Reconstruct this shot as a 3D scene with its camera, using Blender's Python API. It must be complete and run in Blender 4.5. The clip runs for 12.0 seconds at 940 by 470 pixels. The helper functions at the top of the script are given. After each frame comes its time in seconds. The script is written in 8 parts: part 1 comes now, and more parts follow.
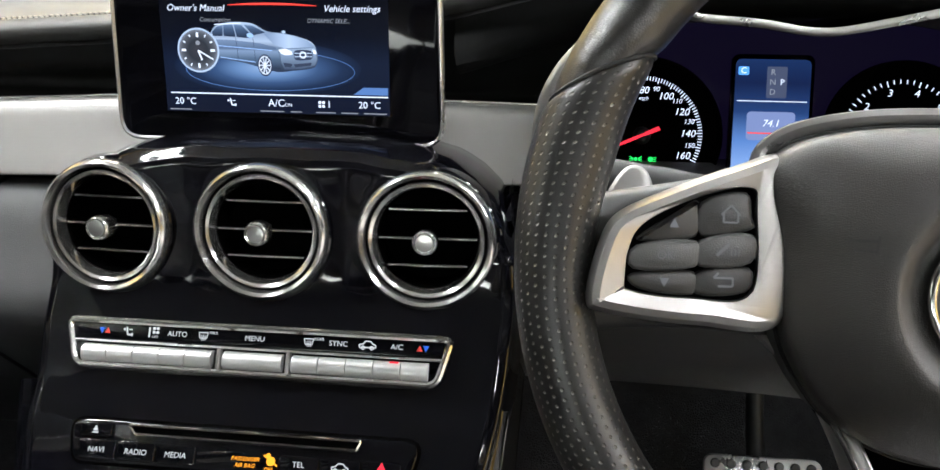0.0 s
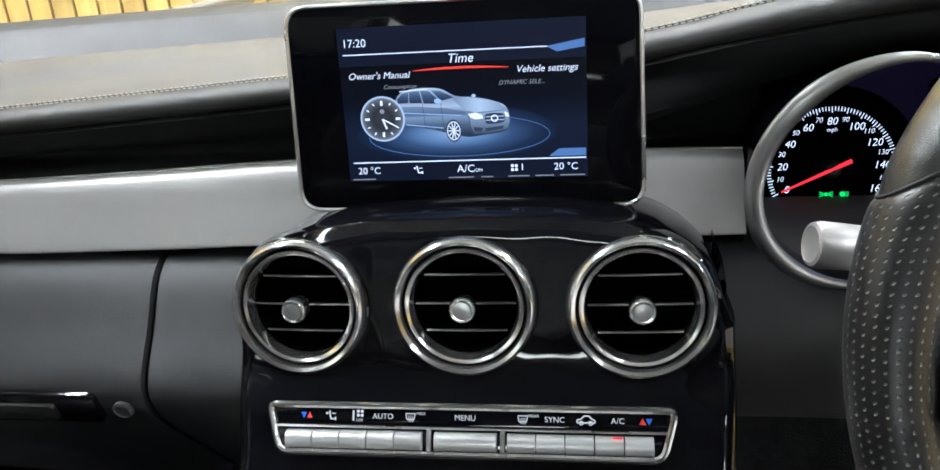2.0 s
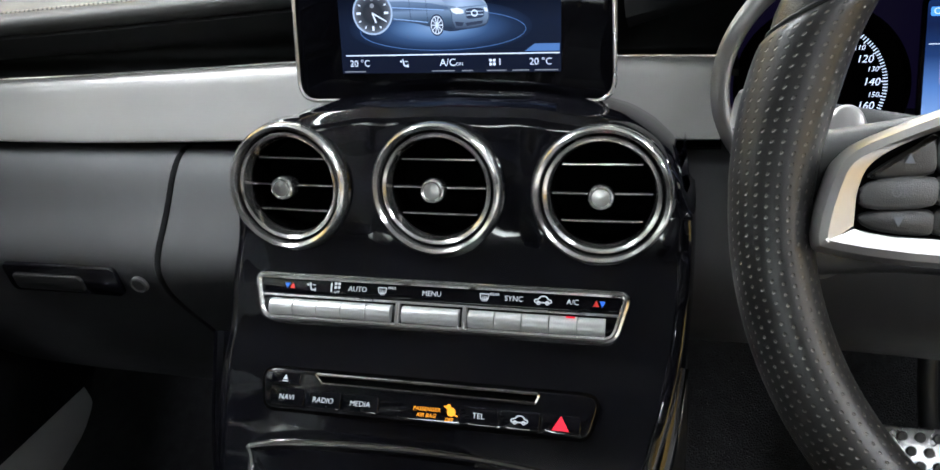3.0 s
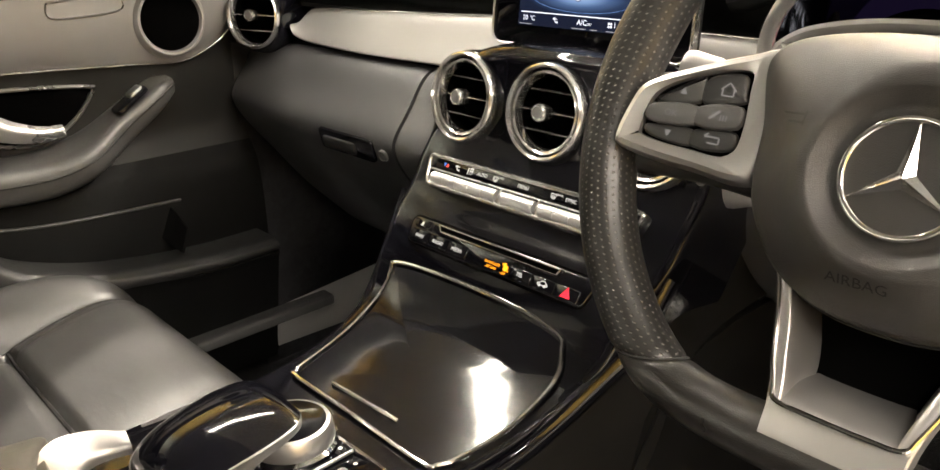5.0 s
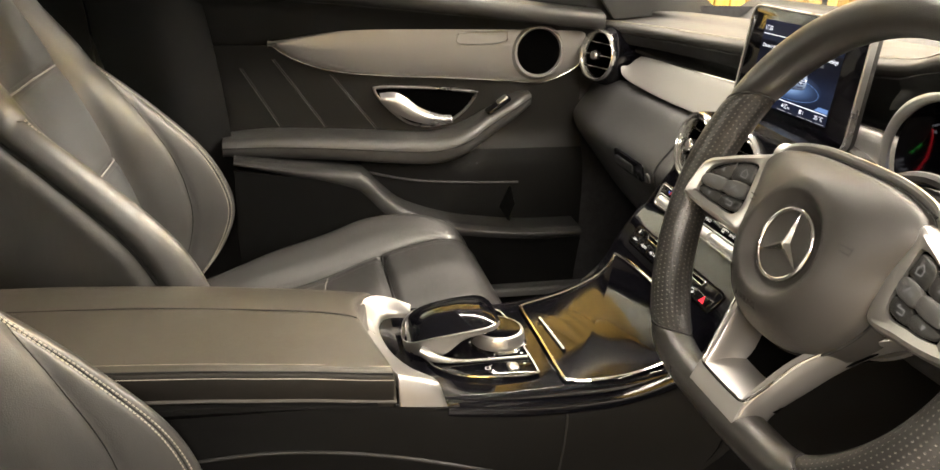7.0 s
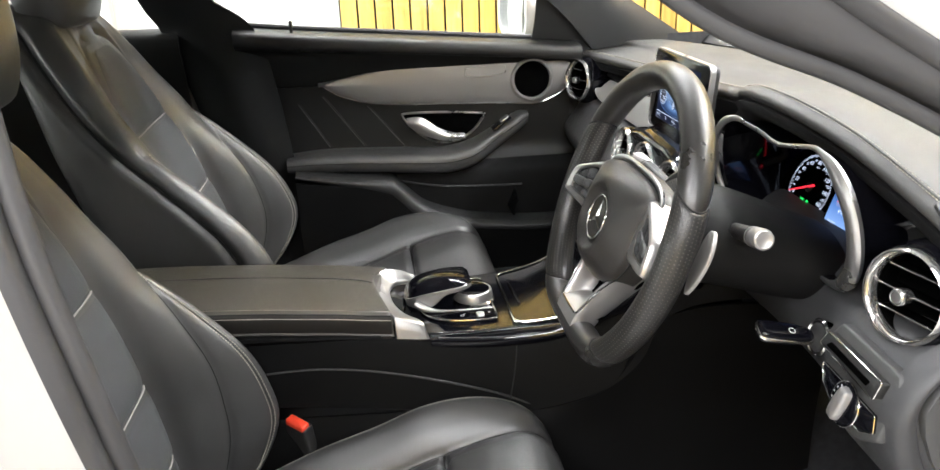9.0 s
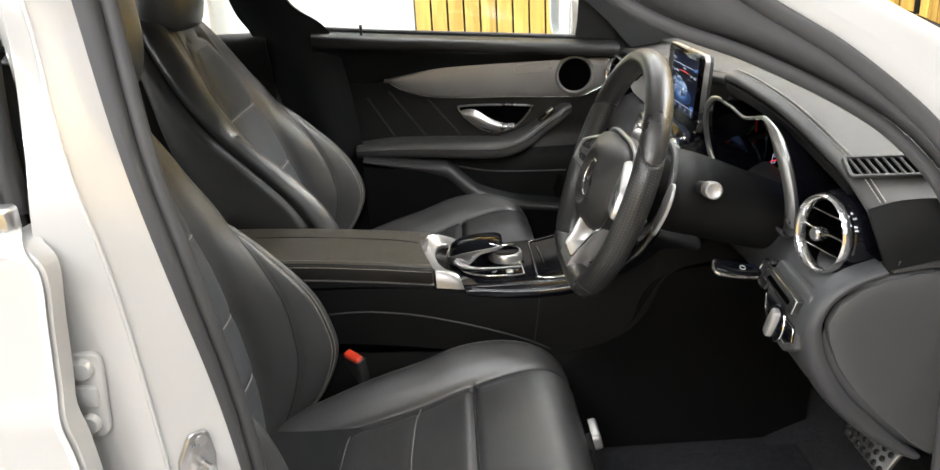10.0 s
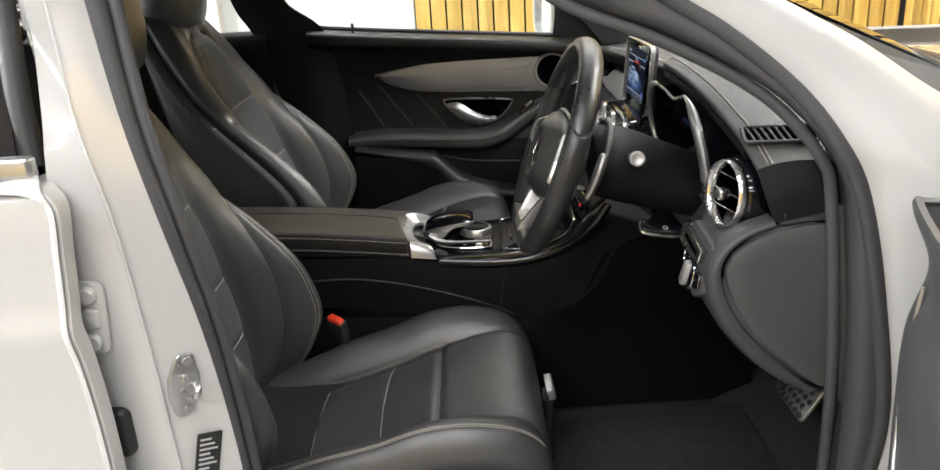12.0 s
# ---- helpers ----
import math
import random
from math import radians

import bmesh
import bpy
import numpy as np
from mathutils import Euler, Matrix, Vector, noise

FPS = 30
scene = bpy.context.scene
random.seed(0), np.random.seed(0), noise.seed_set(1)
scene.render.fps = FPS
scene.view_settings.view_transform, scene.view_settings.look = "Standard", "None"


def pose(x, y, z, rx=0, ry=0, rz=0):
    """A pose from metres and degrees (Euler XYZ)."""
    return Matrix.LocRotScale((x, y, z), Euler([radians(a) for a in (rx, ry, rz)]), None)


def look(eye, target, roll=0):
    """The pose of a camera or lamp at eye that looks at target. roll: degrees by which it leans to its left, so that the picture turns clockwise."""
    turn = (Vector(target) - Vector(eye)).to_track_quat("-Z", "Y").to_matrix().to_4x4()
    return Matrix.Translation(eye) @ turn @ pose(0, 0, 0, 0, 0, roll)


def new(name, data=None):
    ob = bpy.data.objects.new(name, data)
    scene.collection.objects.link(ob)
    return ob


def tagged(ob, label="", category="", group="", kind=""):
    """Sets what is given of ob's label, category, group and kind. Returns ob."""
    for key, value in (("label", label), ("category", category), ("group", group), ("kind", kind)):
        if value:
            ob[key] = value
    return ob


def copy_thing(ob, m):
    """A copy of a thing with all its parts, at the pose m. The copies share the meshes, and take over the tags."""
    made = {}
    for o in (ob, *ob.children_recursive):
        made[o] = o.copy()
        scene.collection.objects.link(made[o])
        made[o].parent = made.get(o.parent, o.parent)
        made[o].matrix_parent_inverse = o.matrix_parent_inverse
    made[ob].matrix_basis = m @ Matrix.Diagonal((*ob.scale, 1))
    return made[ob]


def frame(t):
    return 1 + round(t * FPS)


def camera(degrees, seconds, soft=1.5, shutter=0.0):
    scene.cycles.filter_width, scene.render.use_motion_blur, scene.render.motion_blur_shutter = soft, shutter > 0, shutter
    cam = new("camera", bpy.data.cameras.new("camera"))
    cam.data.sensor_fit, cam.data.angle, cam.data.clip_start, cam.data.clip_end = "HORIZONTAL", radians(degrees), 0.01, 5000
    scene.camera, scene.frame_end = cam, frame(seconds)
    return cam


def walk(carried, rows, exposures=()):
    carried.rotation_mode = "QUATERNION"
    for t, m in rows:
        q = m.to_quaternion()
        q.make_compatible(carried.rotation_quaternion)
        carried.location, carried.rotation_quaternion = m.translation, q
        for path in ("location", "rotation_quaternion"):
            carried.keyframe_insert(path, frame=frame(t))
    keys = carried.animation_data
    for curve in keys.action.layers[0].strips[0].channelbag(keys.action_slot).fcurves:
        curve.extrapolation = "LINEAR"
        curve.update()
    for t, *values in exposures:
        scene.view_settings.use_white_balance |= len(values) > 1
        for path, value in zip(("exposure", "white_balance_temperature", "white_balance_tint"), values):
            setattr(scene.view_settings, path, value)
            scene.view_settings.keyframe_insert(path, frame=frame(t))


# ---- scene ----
cam = camera(61.3, 12.0)
PATH = [
    (0, (0.197, 0.018, 1.04), (-0.019, 1.874, 0.326), 0.1),
    (0.5, (0.117, 0.039, 1.063), (-0.106, 1.894, 0.35), -1.7),
    (1, (0.07, 0.049, 1.092), (-0.159, 1.9, 0.37), -3.3),
    (1.5, (0.063, 0.055, 1.097), (-0.184, 1.897, 0.36), -4.0),
    (2, (0.079, 0.048, 1.087), (-0.213, 1.876, 0.331), -4.2),
    (2.5, (0.107, 0.036, 1.061), (-0.252, 1.85, 0.298), -4.0),
    (3, (0.157, 0.006, 1.028), (-0.334, 1.79, 0.267), -3.6),
    (3.2, (0.178, -0.01, 1.024), (-0.372, 1.755, 0.262), -3.6),
    (5, (0.474, -0.058, 1.017), (-0.866, 1.233, 0.283), -0.6),
    (5.5, (0.581, -0.061, 1.05), (-0.945, 1.012, 0.327), 0.4),
    (6, (0.681, -0.06, 1.067), (-1.004, 0.741, 0.345), 1.2),
    (6.5, (0.745, -0.064, 1.089), (-1.018, 0.541, 0.364), 1.9),
    (7, (0.838, -0.041, 1.12), (-0.971, 0.399, 0.389), 2.2),
    (8.8, (1.2, 0.032, 1.236), (-0.647, 0.288, 0.514), -1.5),
    (9, (1.241, 0.046, 1.24), (-0.61, 0.277, 0.518), -1.9),
    (9.5, (1.359, 0.081, 1.256), (-0.506, 0.217, 0.547), -2.7),
    (10, (1.488, 0.116, 1.246), (-0.387, 0.138, 0.551), -3.3),
    (10.5, (1.56, 0.147, 1.243), (-0.318, 0.113, 0.556), -3.6),
    (11, (1.608, 0.177, 1.232), (-0.27, 0.119, 0.546), -3.7),
    (11.5, (1.64, 0.196, 1.23), (-0.24, 0.157, 0.547), -3.6),
    (12, (1.657, 0.199, 1.23), (-0.226, 0.186, 0.556), -3.4),
]
EXPOSURES = [(0, 0.7, 5900, 10), (1.0, 0.48, 5900, 10), (2.0, 0.45, 5600, 9), (3.2, 0.58, 5600, 9), (5, 1.12, 7100, 13), (7, 1.12, 7200, 13), (8.8, 0.82, 5900, 11), (9.5, 0.75, 5900, 11), (10.2, 0.2, 5900, 11), (12, 0.0, 5900, 11)]
walk(cam, [(t, look(eye, target, roll)) for t, eye, target, roll in PATH], EXPOSURES)

# ---- world, lights and exposure ----
world = bpy.data.worlds.new("showroom")
scene.world = world
world.use_nodes = True
world.node_tree.nodes["Background"].inputs[0].default_value = (1.0, 0.93, 0.82, 1)
world.node_tree.nodes["Background"].inputs[1].default_value = 0.05


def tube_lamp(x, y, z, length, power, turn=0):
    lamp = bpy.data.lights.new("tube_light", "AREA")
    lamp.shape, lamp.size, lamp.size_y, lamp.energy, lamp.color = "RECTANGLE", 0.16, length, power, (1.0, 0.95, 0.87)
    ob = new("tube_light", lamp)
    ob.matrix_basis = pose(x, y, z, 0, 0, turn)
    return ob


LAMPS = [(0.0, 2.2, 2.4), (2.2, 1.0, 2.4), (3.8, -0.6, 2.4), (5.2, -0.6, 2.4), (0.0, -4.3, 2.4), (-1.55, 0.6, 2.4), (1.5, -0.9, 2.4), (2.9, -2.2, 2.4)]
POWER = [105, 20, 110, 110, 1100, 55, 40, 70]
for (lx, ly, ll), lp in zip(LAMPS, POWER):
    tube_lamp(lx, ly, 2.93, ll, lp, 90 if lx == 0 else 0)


# ---- materials ----
def material(name, color, rough=0.5, metal=0.0, coat=0.0, spec=0.5):
    m = bpy.data.materials.new(name)
    m.use_nodes = True
    b = m.node_tree.nodes["Principled BSDF"]
    b.inputs["Base Color"].default_value = (*color, 1)
    b.inputs["Roughness"].default_value = rough
    b.inputs["Metallic"].default_value = metal
    b.inputs["Coat Weight"].default_value = coat
    b.inputs["Coat Roughness"].default_value = 0.04
    b.inputs["Specular IOR Level"].default_value = spec
    return m


def node(m, kind, **inputs):
    n = m.node_tree.nodes.new(kind)
    for k, v in inputs.items():
        n.inputs[k.replace("_", " ")].default_value = v
    return n


def link(m, a, i, b, j):
    m.node_tree.links.new(a.outputs[i], b.inputs[j])


def coords(m, scale, which="Object"):
    tc = node(m, "ShaderNodeTexCoord")
    mp = node(m, "ShaderNodeMapping")
    mp.inputs["Scale"].default_value = scale
    link(m, tc, which, mp, "Vector")
    return mp


def vary(m, color, amount, scale, rough_amount=0.0):
    """Broad, soft variation of colour and gloss."""
    b = m.node_tree.nodes["Principled BSDF"]
    mp = coords(m, (scale, scale, scale))
    no = node(m, "ShaderNodeTexNoise", Scale=1.0, Detail=5.0, Roughness=0.6)
    link(m, mp, "Vector", no, "Vector")
    ramp = node(m, "ShaderNodeMix")
    ramp.data_type = "RGBA"
    ramp.inputs["A"].default_value = (*[max(0, c * (1 - amount)) for c in color], 1)
    ramp.inputs["B"].default_value = (*[min(1, c * (1 + amount)) for c in color], 1)
    link(m, no, "Fac", ramp, "Factor")
    link(m, ramp, "Result", b, "Base Color")
    if rough_amount:
        r = b.inputs["Roughness"].default_value
        mr = node(m, "ShaderNodeMapRange")
        mr.inputs["To Min"].default_value, mr.inputs["To Max"].default_value = r - rough_amount, r + rough_amount
        mr.inputs["From Min"].default_value, mr.inputs["From Max"].default_value = 0.3, 0.7
        link(m, no, "Fac", mr, "Value")
        link(m, mr, "Result", b, "Roughness")
    return m


def grain(m, size, depth, strength=0.4, wrinkle=0.0):
    """Leather-like relief: cells of the given size in metres, with soft wrinkles over them."""
    b = m.node_tree.nodes["Principled BSDF"]
    mp = coords(m, (1 / size, 1 / size, 1 / size))
    vo = node(m, "ShaderNodeTexVoronoi", Scale=1.0, Randomness=1.0)
    vo.feature = "DISTANCE_TO_EDGE"
    link(m, mp, "Vector", vo, "Vector")
    mr = node(m, "ShaderNodeMapRange")
    mr.inputs["From Max"].default_value = 0.25
    link(m, vo, "Distance", mr, "Value")
    bump = node(m, "ShaderNodeBump", Strength=strength, Distance=depth)
    link(m, mr, "Result", bump, "Height")
    if wrinkle:
        mw = coords(m, (22, 60, 22))
        nw = node(m, "ShaderNodeTexNoise", Scale=1.0, Detail=3.0)
        link(m, mw, "Vector", nw, "Vector")
        b2 = node(m, "ShaderNodeBump", Strength=0.5, Distance=wrinkle)
        link(m, nw, "Fac", b2, "Height")
        link(m, b2, "Normal", bump, "Normal")
    link(m, bump, "Normal", b, "Normal")
    return m


def brushed(m, scale, strength=0.15):
    b = m.node_tree.nodes["Principled BSDF"]
    mp = coords(m, scale)
    no = node(m, "ShaderNodeTexNoise", Scale=1.0, Detail=3.0)
    link(m, mp, "Vector", no, "Vector")
    bump = node(m, "ShaderNodeBump", Strength=strength, Distance=0.0004)
    link(m, no, "Fac", bump, "Height")
    link(m, bump, "Normal", b, "Normal")
    return m


def glow(name, color, strength):
    m = bpy.data.materials.new(name)
    m.use_nodes = True
    b = m.node_tree.nodes["Principled BSDF"]
    b.inputs["Base Color"].default_value = (0.002, 0.002, 0.002, 1)
    b.inputs["Emission Color"].default_value = (*color, 1)
    b.inputs["Emission Strength"].default_value = strength
    b.inputs["Roughness"].default_value = 0.4
    b.inputs["Specular IOR Level"].default_value = 0.05
    return m


LEATHER = grain(vary(material("seat_leather", (0.040, 0.039, 0.0385), 0.37, spec=0.85), (0.040, 0.039, 0.0385), 0.3, 9, 0.06), 0.0018, 0.0003, 0.3, 0.0014)
RIM_LEATHER = grain(vary(material("rim_leather", (0.014, 0.013, 0.012), 0.30, spec=0.8), (0.014, 0.013, 0.012), 0.25, 14, 0.06), 0.0013, 0.0002, 0.3, 0.0003)
INSERT = grain(vary(material("seat_insert", (0.055, 0.057, 0.060), 0.46, spec=0.5), (0.055, 0.057, 0.060), 0.2, 12, 0.05), 0.0014, 0.0003, 0.35, 0.0006)
# Armrest leather again, with the upright side's shade put into its colour
LID_SIDE = grain(vary(material("lid_side_shade_leather", (0.014, 0.012, 0.010), 0.5, spec=0.3), (0.014, 0.012, 0.010), 0.25, 9, 0.08), 0.0014, 0.0003, 0.4, 0.0008)
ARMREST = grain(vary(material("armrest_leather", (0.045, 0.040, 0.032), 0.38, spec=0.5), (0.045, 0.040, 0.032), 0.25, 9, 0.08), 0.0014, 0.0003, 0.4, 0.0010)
DASH_TOP = grain(vary(material("dash_top_leather", (0.038, 0.037, 0.0355), 0.52, spec=0.35), (0.038, 0.037, 0.0355), 0.2, 8, 0.05), 0.0014, 0.0003, 0.4)
DASH = grain(vary(material("dash_soft_plastic", (0.040, 0.040, 0.042), 0.46, spec=0.5), (0.040, 0.040, 0.042), 0.25, 10, 0.06), 0.0012, 0.0003, 0.35)
# Black that also holds the shade under the dash lip and on the pillar
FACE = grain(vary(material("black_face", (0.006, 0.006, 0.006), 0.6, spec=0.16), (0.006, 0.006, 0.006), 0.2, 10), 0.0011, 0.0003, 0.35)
PLASTIC = grain(vary(material("black_plastic", (0.018, 0.018, 0.018), 0.42), (0.018, 0.018, 0.018), 0.2, 14, 0.06), 0.0008, 0.0002, 0.3)
COVER = grain(vary(material("airbag_skin", (0.022, 0.020, 0.0185), 0.40, spec=0.6), (0.022, 0.020, 0.0185), 0.2, 14, 0.05), 0.0009, 0.0002, 0.4)
GREY_PLASTIC = grain(vary(material("grey_plastic", (0.052, 0.052, 0.052), 0.45), (0.052, 0.052, 0.052), 0.12, 14, 0.05), 0.0009, 0.0002, 0.3)
# Near-black: shade of gaps and throats put into the colour; also dials, mesh
CAVITY = material("shade_black", (0.0015, 0.0015, 0.0015), 0.9, spec=0.0)
PIANO = vary(material("piano_black", (0.003, 0.003, 0.0045), 0.07, coat=0.0), (0.003, 0.003, 0.0045), 0.3, 6, 0.01)
GLASS_BLACK = material("black_glass", (0.002, 0.002, 0.003), 0.05, spec=0.25)
CHROME = vary(material("chrome", (0.80, 0.79, 0.77), 0.10, 1.0), (0.80, 0.79, 0.77), 0.06, 20, 0.03)
SATIN = brushed(vary(material("satin_silver", (0.50, 0.495, 0.49), 0.30, 0.92), (0.50, 0.495, 0.49), 0.10, 14, 0.05), (60, 60, 900), 0.05)
BUTTON = vary(material("button_silver", (0.74, 0.74, 0.75), 0.34, 0.75), (0.74, 0.74, 0.75), 0.05, 25, 0.04)
SPOKE = brushed(vary(material("dark_satin_silver", (0.46, 0.45, 0.44), 0.36, 0.9), (0.46, 0.45, 0.44), 0.10, 14, 0.05), (60, 60, 900), 0.05)
ALU = brushed(vary(material("matte_aluminium", (0.38, 0.372, 0.362), 0.40, 0.7), (0.38, 0.372, 0.362), 0.08, 6, 0.05), (40, 40, 1600), 0.12)
SILVER = vary(material("silver_plating", (0.74, 0.73, 0.72), 0.17, 0.95), (0.74, 0.73, 0.72), 0.06, 25, 0.04)
# Almost black: shade low in the cabin is put into this plastic's colour
SIDE = grain(vary(material("shaded_side_plastic", (0.004, 0.004, 0.004), 0.55, spec=0.1), (0.004, 0.004, 0.004), 0.2, 10, 0.04), 0.0011, 0.0003, 0.35)
WHITE = vary(material("white_paint", (0.48, 0.475, 0.46), 0.32, coat=1.0), (0.48, 0.475, 0.46), 0.03, 3, 0.04)
RUBBER = vary(material("seal_rubber", (0.045, 0.044, 0.045), 0.6), (0.045, 0.044, 0.045), 0.2, 25, 0.08)
CARPET = grain(vary(material("carpet", (0.045, 0.045, 0.048), 0.95, spec=0.08), (0.045, 0.045, 0.048), 0.45, 60, 0.0), 0.003, 0.002, 0.9)
HEADLINER = vary(material("headliner", (0.20, 0.195, 0.185), 0.9), (0.20, 0.195, 0.185), 0.06, 30)
DOOR_SKIN = grain(vary(material("door_leather", (0.007, 0.0069, 0.0066), 0.42, spec=0.35), (0.007, 0.0069, 0.0066), 0.2, 9, 0.04), 0.0015, 0.0003, 0.3)
STITCH = material("stitch_thread", (0.40, 0.37, 0.32), 0.7)
PIPING = material("grey_piping", (0.30, 0.29, 0.27), 0.5)
SEAM = material("seam_shadow", (0.006, 0.006, 0.006), 0.8)
RED = material("red_plastic", (0.65, 0.05, 0.02), 0.4)
GREY_PRINT = material("grey_print", (0.45, 0.45, 0.44), 0.5)
WALL = vary(material("white_wall", (0.62, 0.65, 0.62), 0.6), (0.62, 0.65, 0.62), 0.05, 1.2)
SHUTTER = vary(material("shutter_metal", (0.52, 0.51, 0.48), 0.45), (0.52, 0.51, 0.48), 0.06, 3)
CONCRETE = grain(vary(material("floor_concrete", (0.26, 0.25, 0.24), 0.45), (0.26, 0.25, 0.24), 0.18, 2.0, 0.1), 0.01, 0.001, 0.2)
CEILING = vary(material("ceiling_paint", (0.16, 0.165, 0.18), 0.7), (0.16, 0.165, 0.18), 0.15, 1.0)
BATTEN = material("black_backing", (0.012, 0.011, 0.010), 0.9)
UI_WHITE = glow("display_white", (0.80, 0.86, 1.0), 0.95)
UI_GREY = glow("display_grey", (0.45, 0.47, 0.52), 0.5)
UI_BLACK = glow("display_black", (0.004, 0.006, 0.016), 1.0)
UI_RED = glow("display_red", (0.9, 0.06, 0.04), 0.9)
UI_BLUE = glow("display_blue", (0.10, 0.20, 0.45), 0.8)
UI_SKY = glow("display_light_blue", (0.33, 0.50, 0.85), 0.9)
UI_SILVER = glow("display_silver", (0.42, 0.52, 0.68), 0.9)
UI_DARK = glow("display_dark", (0.03, 0.04, 0.07), 1.0)
GREEN = glow("green_lamp", (0.05, 0.8, 0.12), 1.0)
AMBER = glow("amber_lamp", (1.0, 0.36, 0.02), 1.2)
RED_LAMP = glow("red_lamp", (1.0, 0.03, 0.05), 1.0)
VIOLET = glow("dial_glow", (0.024, 0.016, 0.062), 0.10)


def ramped(name, stops, axis="Z", strength=0.72, radial=False):
    """A lit picture area whose colour runs along one axis of the thing, or outwards from its middle."""
    m = glow(name, (1, 1, 1), strength)
    tc = node(m, "ShaderNodeTexCoord")
    if radial:
        mp = node(m, "ShaderNodeMapping")
        mp.inputs["Location"].default_value, mp.inputs["Scale"].default_value = (-1.0, 0.0, -1.0), (2.0, 0.0, 2.0)
        link(m, tc, "Generated", mp, "Vector")
        src = node(m, "ShaderNodeVectorMath")
        src.operation = "LENGTH"
        link(m, mp, "Vector", src, 0)
        out = "Value"
    else:
        src = node(m, "ShaderNodeSeparateXYZ")
        link(m, tc, "Generated", src, "Vector")
        out = axis
    ramp = node(m, "ShaderNodeValToRGB")
    while len(ramp.color_ramp.elements) < len(stops):
        ramp.color_ramp.elements.new(0.5)
    for e, (p, c) in zip(ramp.color_ramp.elements, stops):
        e.position, e.color = p, (*c, 1)
    link(m, src, out, ramp, "Fac")
    link(m, ramp, "Color", m.node_tree.nodes["Principled BSDF"], "Emission Color")
    return m


def wood():
    m = material("larch_slat", (0.5, 0.3, 0.1), 0.55)
    b = m.node_tree.nodes["Principled BSDF"]
    mp = coords(m, (28, 28, 1.6))
    oi = node(m, "ShaderNodeObjectInfo")
    add = node(m, "ShaderNodeVectorMath")
    link(m, mp, "Vector", add, 0)
    sc = node(m, "ShaderNodeMath")
    sc.operation = "MULTIPLY"
    sc.inputs[1].default_value = 60
    link(m, oi, "Random", sc, 0)
    link(m, sc, "Value", add, 1)
    no = node(m, "ShaderNodeTexNoise", Scale=1.0, Detail=6.0, Roughness=0.6, Distortion=0.6)
    link(m, add, "Vector", no, "Vector")
    ramp = node(m, "ShaderNodeValToRGB")
    ramp.color_ramp.elements[0].color, ramp.color_ramp.elements[0].position = (0.33, 0.195, 0.035, 1), 0.3
    ramp.color_ramp.elements[1].color, ramp.color_ramp.elements[1].position = (0.66, 0.46, 0.115, 1), 0.7
    link(m, no, "Fac", ramp, "Fac")
    hv = node(m, "ShaderNodeHueSaturation")
    mr = node(m, "ShaderNodeMapRange")
    mr.inputs["To Min"].default_value, mr.inputs["To Max"].default_value = 0.75, 1.2
    link(m, oi, "Random", mr, "Value")
    link(m, mr, "Result", hv, "Value")
    link(m, ramp, "Color", hv, "Color")
    link(m, hv, "Color", b, "Base Color")
    bump = node(m, "ShaderNodeBump", Strength=0.3, Distance=0.001)
    link(m, no, "Fac", bump, "Height")
    link(m, bump, "Normal", b, "Normal")
    return m


WOOD = wood()


def perforated():
    """Leather with rows of small holes, their glint put into a paler colour; laid out on the rim's own length and
    girth.
    """
    m = material("perforated_leather", (0.026, 0.025, 0.024), 0.36)
    b = m.node_tree.nodes["Principled BSDF"]
    tc = node(m, "ShaderNodeTexCoord")
    sep = node(m, "ShaderNodeSeparateXYZ")
    link(m, tc, "UV", sep, "Vector")

    def mth(op, a, c=None):
        n = node(m, "ShaderNodeMath")
        n.operation = op
        for k, v in enumerate((a, c)):
            if v is None:
                continue
            if isinstance(v, (int, float)):
                n.inputs[k].default_value = v
            else:
                link(m, v[0], v[1], n, k)
        return (n, "Value")

    pitch = 0.0043
    u, v = mth("DIVIDE", (sep, "X"), pitch), mth("DIVIDE", (sep, "Y"), pitch)
    odd = mth("MODULO", mth("FLOOR", v), 2.0)
    u2 = mth("ADD", u, mth("MULTIPLY", odd, 0.5))
    du, dv = mth("SUBTRACT", mth("FRACT", u2), 0.5), mth("SUBTRACT", mth("FRACT", v), 0.5)
    d = mth("SQRT", mth("ADD", mth("MULTIPLY", du, du), mth("MULTIPLY", dv, dv)))
    hole = node(m, "ShaderNodeMapRange")
    hole.inputs["From Min"].default_value, hole.inputs["From Max"].default_value = 0.09, 0.20
    link(m, d[0], d[1], hole, "Value")
    mix = node(m, "ShaderNodeMix")
    mix.data_type = "RGBA"
    mix.inputs["A"].default_value, mix.inputs["B"].default_value = (0.085, 0.078, 0.068, 1), (0.013, 0.0125, 0.012, 1)
    link(m, hole, "Result", mix, "Factor")
    link(m, mix, "Result", b, "Base Color")
    bump = node(m, "ShaderNodeBump", Strength=0.6, Distance=0.0007)
    link(m, hole, "Result", bump, "Height")
    link(m, bump, "Normal", b, "Normal")
    return m


PERF = perforated()


def pane(name, tint, rough=0.0):
    m = material(name, tint, rough)
    b = m.node_tree.nodes["Principled BSDF"]
    b.inputs["Transmission Weight"].default_value = 1.0
    b.inputs["IOR"].default_value = 1.45
    return m


CLEAR = pane("clear_glass", (0.93, 0.97, 0.95))
MIRROR = material("mirror_glass", (0.85, 0.87, 0.87), 0.02, 1.0)
TINTED = material("tinted_glass", (0.012, 0.010, 0.009), 0.03, coat=1.0, spec=1.0)


# ---- shape helpers ----
ORIGIN = {}


